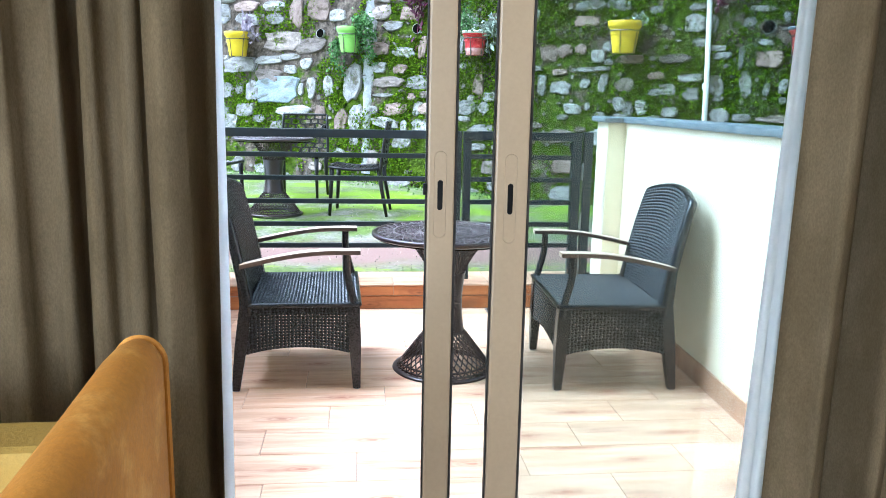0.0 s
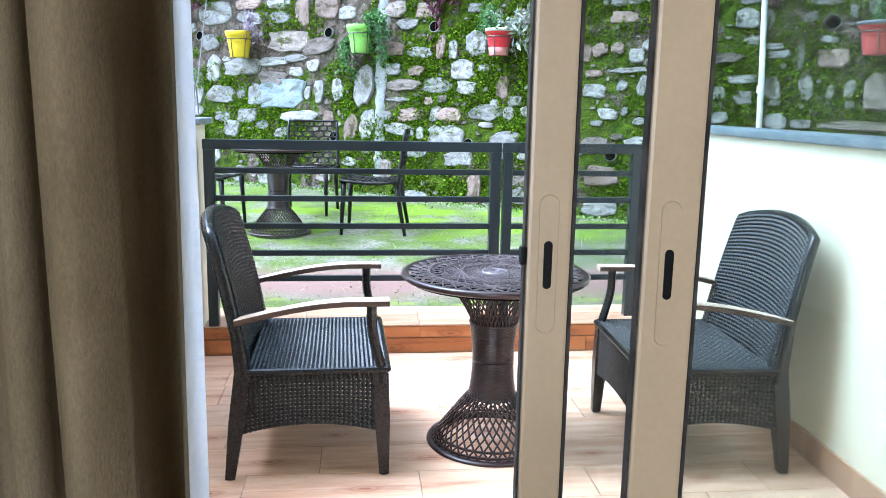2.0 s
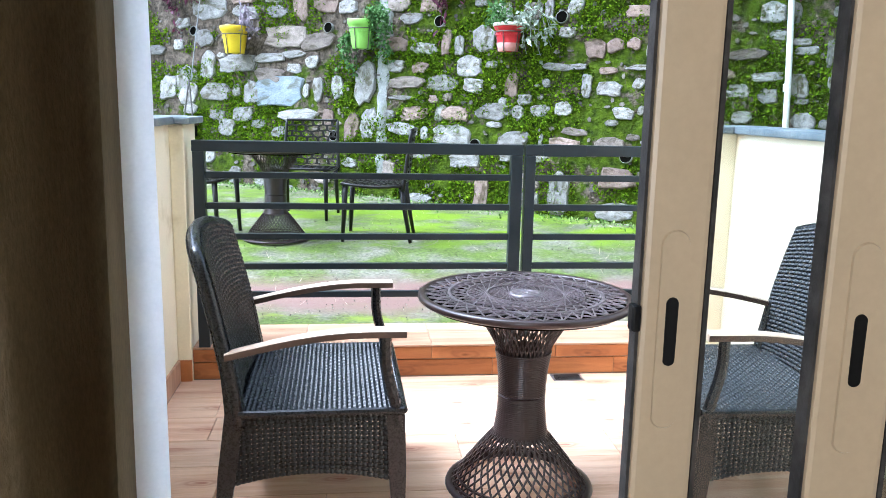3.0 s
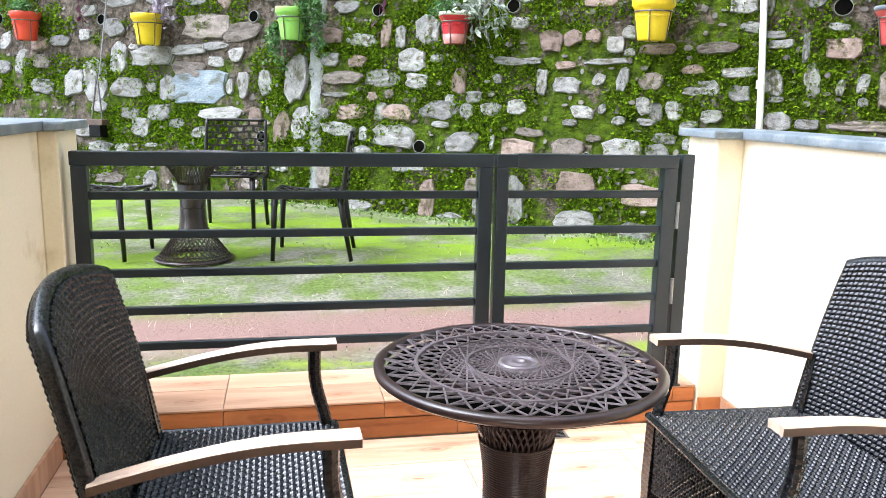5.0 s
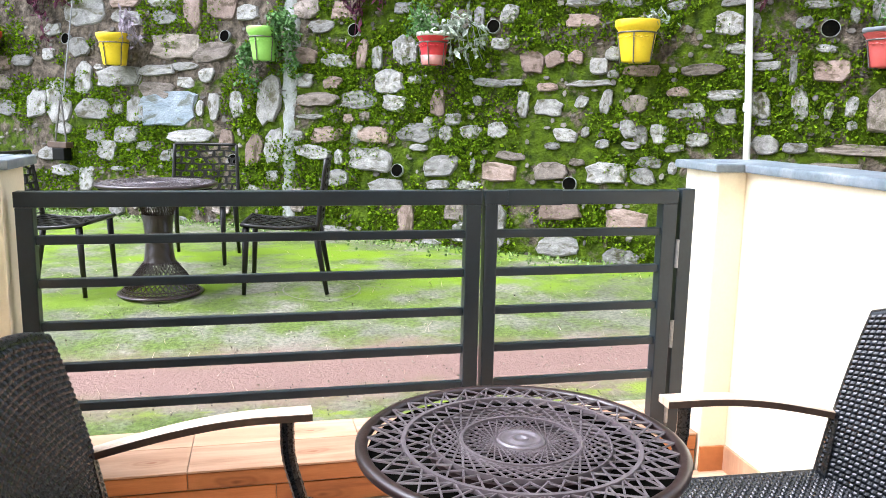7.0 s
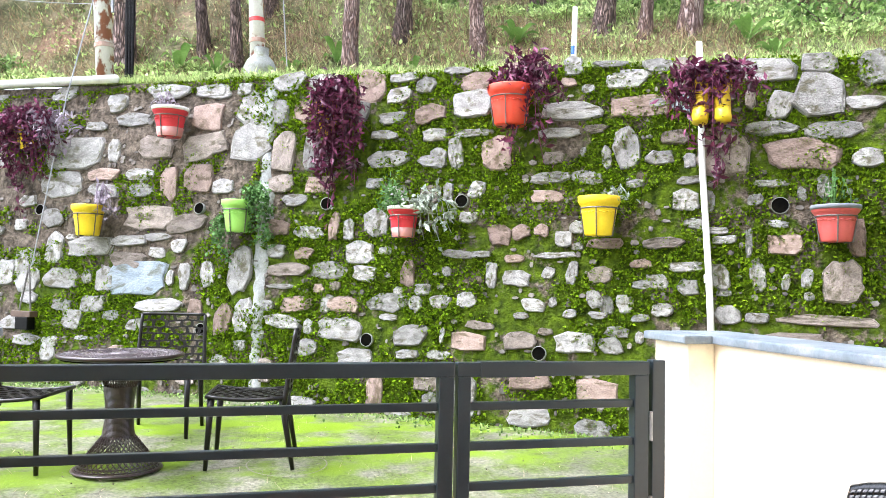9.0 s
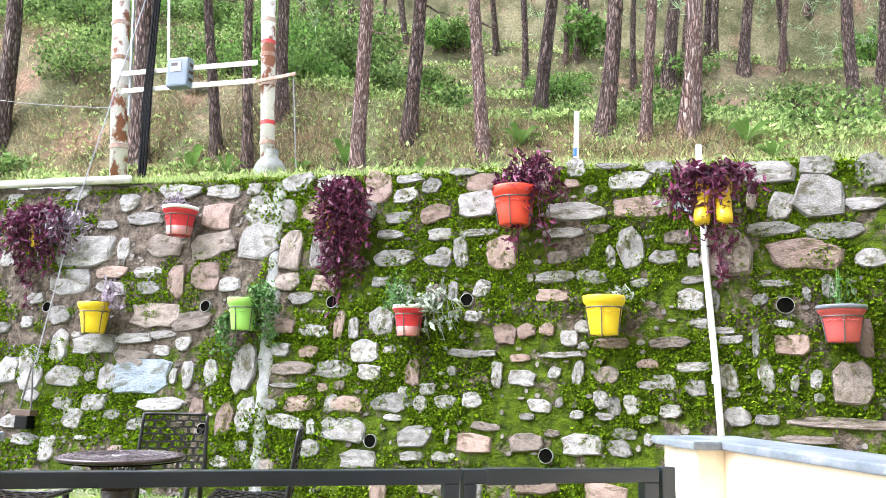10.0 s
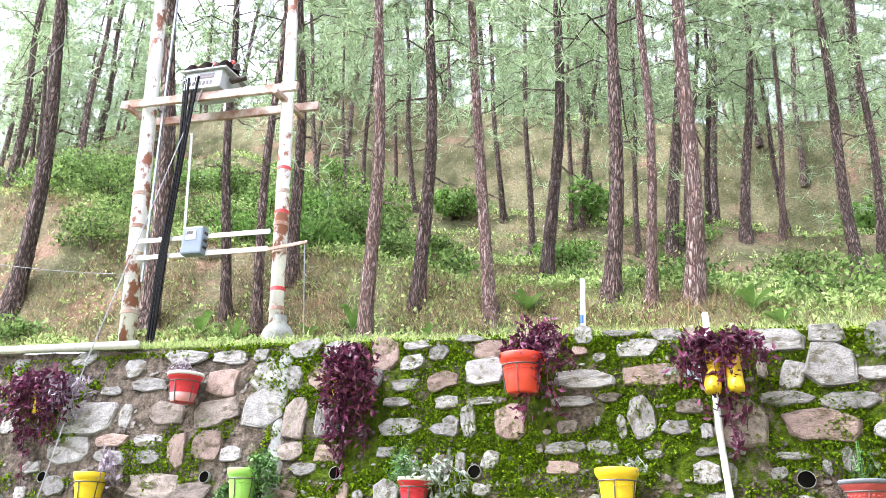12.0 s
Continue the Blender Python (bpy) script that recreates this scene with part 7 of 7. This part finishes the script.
stones += [
    (2.55, 2.96, 0.16, 0.17, 2), (3.04, 2.96, 0.07, 0.14, 3), (3.2, 2.71, 0.32, 0.1, 0), (3.62, 2.68, 0.34, 0.12, 0), (2.48, 2.67, 0.2, 0.1, 3),
    (-3.28, 2.54, 0.38, 0.11, 1), (-2.8, 2.53, 0.31, 0.11, 0), (-2.43, 2.41, 0.18, 0.3, 1), (-2.08, 2.46, 0.27, 0.24, 1), (-2.76, 2.36, 0.27, 0.13, 0),
    (-3.84, 2.45, 0.48, 0.24, 0), (-3.28, 2.37, 0.36, 0.12, 0), (-4.28, 2.27, 0.2, 0.13, 0), (-0.02, 2.59, 0.34, 0.14, 0), (0.4, 2.54, 0.22, 0.09, 0),
]
stones += [
    (-0.69, 2.36, 0.28, 0.14, 1), (-1.76, 2.37, 0.21, 0.12, 0), (-1.12, 2.37, 0.23, 0.15, 3), (-0.95, 2.21, 0.24, 0.1, 0), (-0.14, 2.36, 0.16, 0.09, 0),
    (0.07, 2.24, 0.2, 0.18, 0), (0.42, 2.23, 0.16, 0.16, 3), (1, 2.58, 0.23, 0.26, 1), (0.47, 2.57, 0.14, 0.15, 0), (2.1, 2.58, 0.19, 0.3, 0),
    (1.94, 2.52, 0.07, 0.17, 0), (1.5, 2.53, 0.17, 0.09, 3), (1.75, 2.57, 0.04, 0.07, 0), (1.48, 2.36, 0.29, 0.09, 0), (1.79, 2.36, 0.26, 0.1, 0),
]
stones += [
    (1.46, 2.2, 0.24, 0.09, 1), (0.58, 2.26, 0.08, 0.15, 0), (0.84, 2.28, 0.13, 0.14, 0), (2.18, 2.29, 0.13, 0.06, 0), (3.39, 2.49, 0.47, 0.2, 1),
    (3.84, 2.45, 0.18, 0.13, 0), (2.82, 2.53, 0.33, 0.31, 3), (2.36, 2.5, 0.18, 0.12, 0), (2.59, 2.47, 0.08, 0.11, 0), (2.59, 2.31, 0.15, 0.06, 0),
    (3.19, 2.27, 0.22, 0.06, 0), (3.55, 2.24, 0.08, 0.16, 0), (-3.87, 2.08, 0.24, 0.17, 0), (-2.63, 2.06, 0.5, 0.21, 3), (-2.17, 2, 0.41, 0.16, 3),
]
stones += [
    (-4.31, 2.01, 0.16, 0.1, 0), (-3.59, 1.87, 0.11, 0.06, 0), (-2.82, 1.83, 0.36, 0.1, 0), (-2.47, 1.87, 0.28, 0.07, 0), (-1.11, 1.96, 0.23, 0.14, 1),
    (-0.76, 1.91, 0.31, 0.1, 0), (-0.5, 1.96, 0.1, 0.21, 1), (-0.35, 1.93, 0.09, 0.18, 0), (-0.09, 1.98, 0.21, 0.22, 0), (0.78, 2.03, 0.15, 0.09, 0),
    (1.06, 1.88, 0.19, 0.15, 1), (1.26, 1.89, 0.13, 0.12, 1), (1.43, 1.9, 0.1, 0.1, 1), (1.62, 1.84, 0.13, 0.12, 0), (1.73, 1.93, 0.12, 0.09, 0),
]
stones += [
    (1.96, 1.81, 0.25, 0.08, 1), (3.08, 2.14, 0.1, 0.08, 0), (2.57, 2.15, 0.17, 0.14, 0), (2.74, 2.14, 0.08, 0.15, 0), (3.24, 1.95, 0.14, 0.05, 0),
    (3.4, 2.18, 0.06, 0.09, 0), (2.65, 1.96, 0.17, 0.07, 0), (2.81, 1.9, 0.14, 0.05, 0), (2.85, 1.83, 0.16, 0.06, 0), (2.4, 1.81, 0.26, 0.08, 3),
    (3.03, 1.81, 0.05, 0.17, 0), (3.76, 1.87, 0.11, 0.26, 1), (-3.8, 1.76, 0.2, 0.27, 0), (-3.34, 1.77, 0.49, 0.19, 0), (-2.2, 1.77, 0.16, 0.12, 0),
]
stones += [
    (-2.46, 1.71, 0.17, 0.1, 0), (-2.82, 1.62, 0.36, 0.15, 3), (-2.66, 1.45, 0.67, 0.28, 2), (-4.13, 1.52, 0.32, 0.39, 0), (-4.44, 1.48, 0.24, 0.24, 0),
    (-3.66, 1.44, 0.37, 0.18, 0), (-3.31, 1.45, 0.12, 0.12, 0), (-3.06, 1.43, 0.2, 0.21, 0), (-2.26, 1.46, 0.07, 0.14, 0), (-2.1, 1.46, 0.12, 0.23, 0),
    (-1.82, 1.5, 0.14, 0.21, 0), (-1.1, 1.73, 0.18, 0.1, 0), (-0.79, 1.71, 0.18, 0.09, 1), (-0.22, 1.72, 0.24, 0.17, 0), (0.02, 1.74, 0.11, 0.06, 0),
]
stones += [
    (-0.95, 1.56, 0.36, 0.11, 3), (-0.51, 1.56, 0.32, 0.15, 0), (-0.16, 1.53, 0.21, 0.11, 0), (0.25, 1.54, 0.12, 0.2, 1), (-0.45, 1.41, 0.09, 0.07, 3),
    (0.41, 1.4, 0.14, 0.08, 0), (-1.02, 1.4, 0.24, 0.04, 0), (-1.48, 1.55, 0.25, 0.38, 0), (1.73, 1.78, 0.08, 0.05, 0), (0.69, 1.71, 0.24, 0.06, 0),
    (0.91, 1.71, 0.17, 0.05, 0), (1.2, 1.68, 0.15, 0.06, 1), (1.55, 1.7, 0.28, 0.05, 0), (1.01, 1.54, 0.09, 0.17, 0), (1.24, 1.51, 0.2, 0.12, 0),
]
stones += [
    (1.5, 1.56, 0.09, 0.09, 0), (1.69, 1.56, 0.08, 0.16, 0), (1.92, 1.55, 0.16, 0.12, 3), (2.23, 1.64, 0.15, 0.06, 1), (2.25, 1.47, 0.13, 0.06, 0),
    (0.61, 1.56, 0.07, 0.07, 0), (3.29, 1.79, 0.23, 0.14, 1), (2.58, 1.62, 0.23, 0.06, 0), (2.82, 1.55, 0.12, 0.19, 0), (3.09, 1.55, 0.1, 0.22, 0),
    (3.67, 1.52, 0.23, 0.25, 3), (2.36, 1.5, 0.14, 0.11, 0), (2.59, 1.46, 0.13, 0.13, 0), (3.28, 1.51, 0.05, 0.1, 0), (3.43, 1.54, 0.07, 0.12, 0),
]
stones += [
    (3.44, 1.41, 0.06, 0.06, 0), (2.85, 1.42, 0.1, 0.04, 0), (-3.58, 1.16, 0.21, 0.1, 0), (-3.19, 1.18, 0.28, 0.16, 0), (-2.36, 1.19, 0.46, 0.11, 0),
    (-2.94, 1.07, 0.2, 0.09, 0), (-3.43, 1.02, 0.24, 0.16, 0), (-4.05, 1.22, 0.2, 0.11, 0), (-1.93, 1.16, 0.14, 0.16, 1), (-1.59, 1.07, 0.18, 0.25, 1),
    (-0.61, 1.39, 0.1, 0.07, 1), (0.18, 1.38, 0.08, 0.06, 0), (-0.83, 1.24, 0.29, 0.12, 1), (-0.52, 1.25, 0.11, 0.14, 0), (-0.34, 1.25, 0.27, 0.12, 1),
]
stones += [
    (0.07, 1.28, 0.32, 0.14, 0), (0.35, 1.28, 0.11, 0.11, 0), (-1.38, 1.13, 0.18, 0.28, 0), (-1.12, 1.22, 0.12, 0.09, 0), (-0.95, 1.07, 0.33, 0.11, 0),
    (-0.67, 1.04, 0.08, 0.11, 0), (-0.36, 1.03, 0.35, 0.17, 0), (0.11, 1.15, 0.16, 0.05, 0), (0.82, 1.32, 0.15, 0.12, 0), (0.58, 1.29, 0.17, 0.1, 0),
    (1.38, 1.29, 0.17, 0.09, 0), (1.54, 1.32, 0.06, 0.07, 0), (1.68, 1.23, 0.1, 0.06, 0), (1.29, 1.2, 0.11, 0.05, 0), (1.89, 1.35, 0.11, 0.12, 0),
]
stones += [
    (1.99, 1.31, 0.1, 0.13, 0), (2.12, 1.31, 0.12, 0.13, 0), (1.91, 1.22, 0.13, 0.05, 0), (2.23, 1.21, 0.13, 0.05, 0), (0.95, 1.11, 0.23, 0.06, 3),
    (1.5, 1.08, 0.11, 0.05, 3), (2.06, 1.1, 0.16, 0.07, 0), (2.24, 1.06, 0.06, 0.08, 0), (0.62, 1.01, 0.04, 0.11, 0), (2.88, 1.25, 0.16, 0.12, 0),
    (3.08, 1.24, 0.15, 0.07, 0), (2.4, 1.28, 0.15, 0.09, 0), (3.57, 1.24, 0.55, 0.07, 3), (3.31, 1.11, 0.37, 0.05, 3), (-2.62, 0.99, 0.22, 0.1, 0),
]
stones += [
    (-4.22, 0.95, 0.28, 0.12, 0), (-3.98, 0.78, 0.31, 0.11, 0), (-3.66, 0.71, 0.19, 0.2, 0), (-3.27, 0.83, 0.15, 0.04, 0), (0.34, 1, 0.28, 0.15, 0),
    (-0.71, 0.85, 0.23, 0.13, 0), (-0.2, 0.79, 0.3, 0.14, 0), (0.3, 0.84, 0.18, 0.07, 0), (-1.37, 0.84, 0.13, 0.08, 0), (-1.59, 0.69, 0.19, 0.09, 0),
    (0.55, 0.85, 0.1, 0.07, 0), (0.87, 0.97, 0.27, 0.13, 1), (1.28, 1, 0.24, 0.12, 3), (1.73, 1, 0.27, 0.15, 0), (2.02, 0.99, 0.16, 0.12, 0),
]
stones += [
    (0.6, 0.84, 0.18, 0.06, 0),
]

rs = random.Random(77)
taken = list(stones)
tries = 0
while len(taken) < 300 and tries < 9000:
    tries += 1
    zone = rs.random()
    u, w = (rs.uniform(-4.2, 4.5), rs.uniform(0.30, 0.72)) if zone < 0.62 else (rs.uniform(-7.5, -4.3), rs.uniform(0.4, 3.3)) if zone < 0.93 else (rs.uniform(4.2, 6.0), rs.uniform(0.5, 3.0))
    a, b = rs.uniform(0.14, 0.36), rs.uniform(0.09, 0.19)
    if rs.random() < 0.15:
        a, b = b, a
    if w + b / 2 < crest_w(u) and all(abs(u - s[0]) > (a + s[2]) / 2 + 0.03 or abs(w - s[1]) > (b + s[3]) / 2 + 0.03 for s in taken):
        taken.append((u, w, a, b, rs.choice((0, 0, 0, 1, 3))))
for u, w, a, b, tone in taken:
    ob = new("stone", rs.choice(squared_pool[tone] if a * b > 0.055 and 0.7 < a / b < 2.2 else stone_pool[tone]))
    ob.parent = retaining
    deep = 0.011 + 0.030 * min(a, b) * rs.random()
    flip = rs.choice((-1, 1))
    ob.matrix_basis = Matrix.Translation((u, -face_relief(u, w) - 0.012, w)) @ Matrix.Rotation(rs.uniform(-0.08, 0.08), 4, 'Y') @ Matrix.Diagonal((a * 1.16 * flip, deep, b * 1.18, 1))

# small chinking stones between them, too many to count
vs, fs = [], []
made = 0
while made < 900:
    u, w = rs.uniform(-6.5, 5.0), rs.uniform(0.3, 3.3)
    a, b = rs.uniform(0.025, 0.085), rs.uniform(0.02, 0.06)
    if w + b > crest_w(u) or any(abs(u - s[0]) < (a + s[2]) / 2 + 0.01 and abs(w - s[1]) < (b + s[3]) / 2 + 0.01 for s in taken):
        continue
    made += 1
    n = rs.choice((5, 6, 7))
    k0 = len(vs)
    y0 = -face_relief(u, w)
    sp = rs.uniform(0, 6.28)
    for ring, (k, y) in enumerate(((1.05, 0.02), (0.9, -0.008 - rs.uniform(0, 0.010)))):
        for i in range(n):
            t = sp + 2 * math.pi * i / n
            j = rs.uniform(0.75, 1.1)
            vs.append((u + a / 2 * k * j * math.cos(t), y0 + y, w + b / 2 * k * j * math.sin(t)))
    for i in range(n):
        fs.append((k0 + i, k0 + (i + 1) % n, k0 + n + (i + 1) % n, k0 + n + i))
    fs.append(tuple(k0 + n + i for i in range(n)))
chips = raw_mesh("chinking", vs, fs, CHIP, retaining)
tagged(chips, "small chinking stones", kind="stuff")
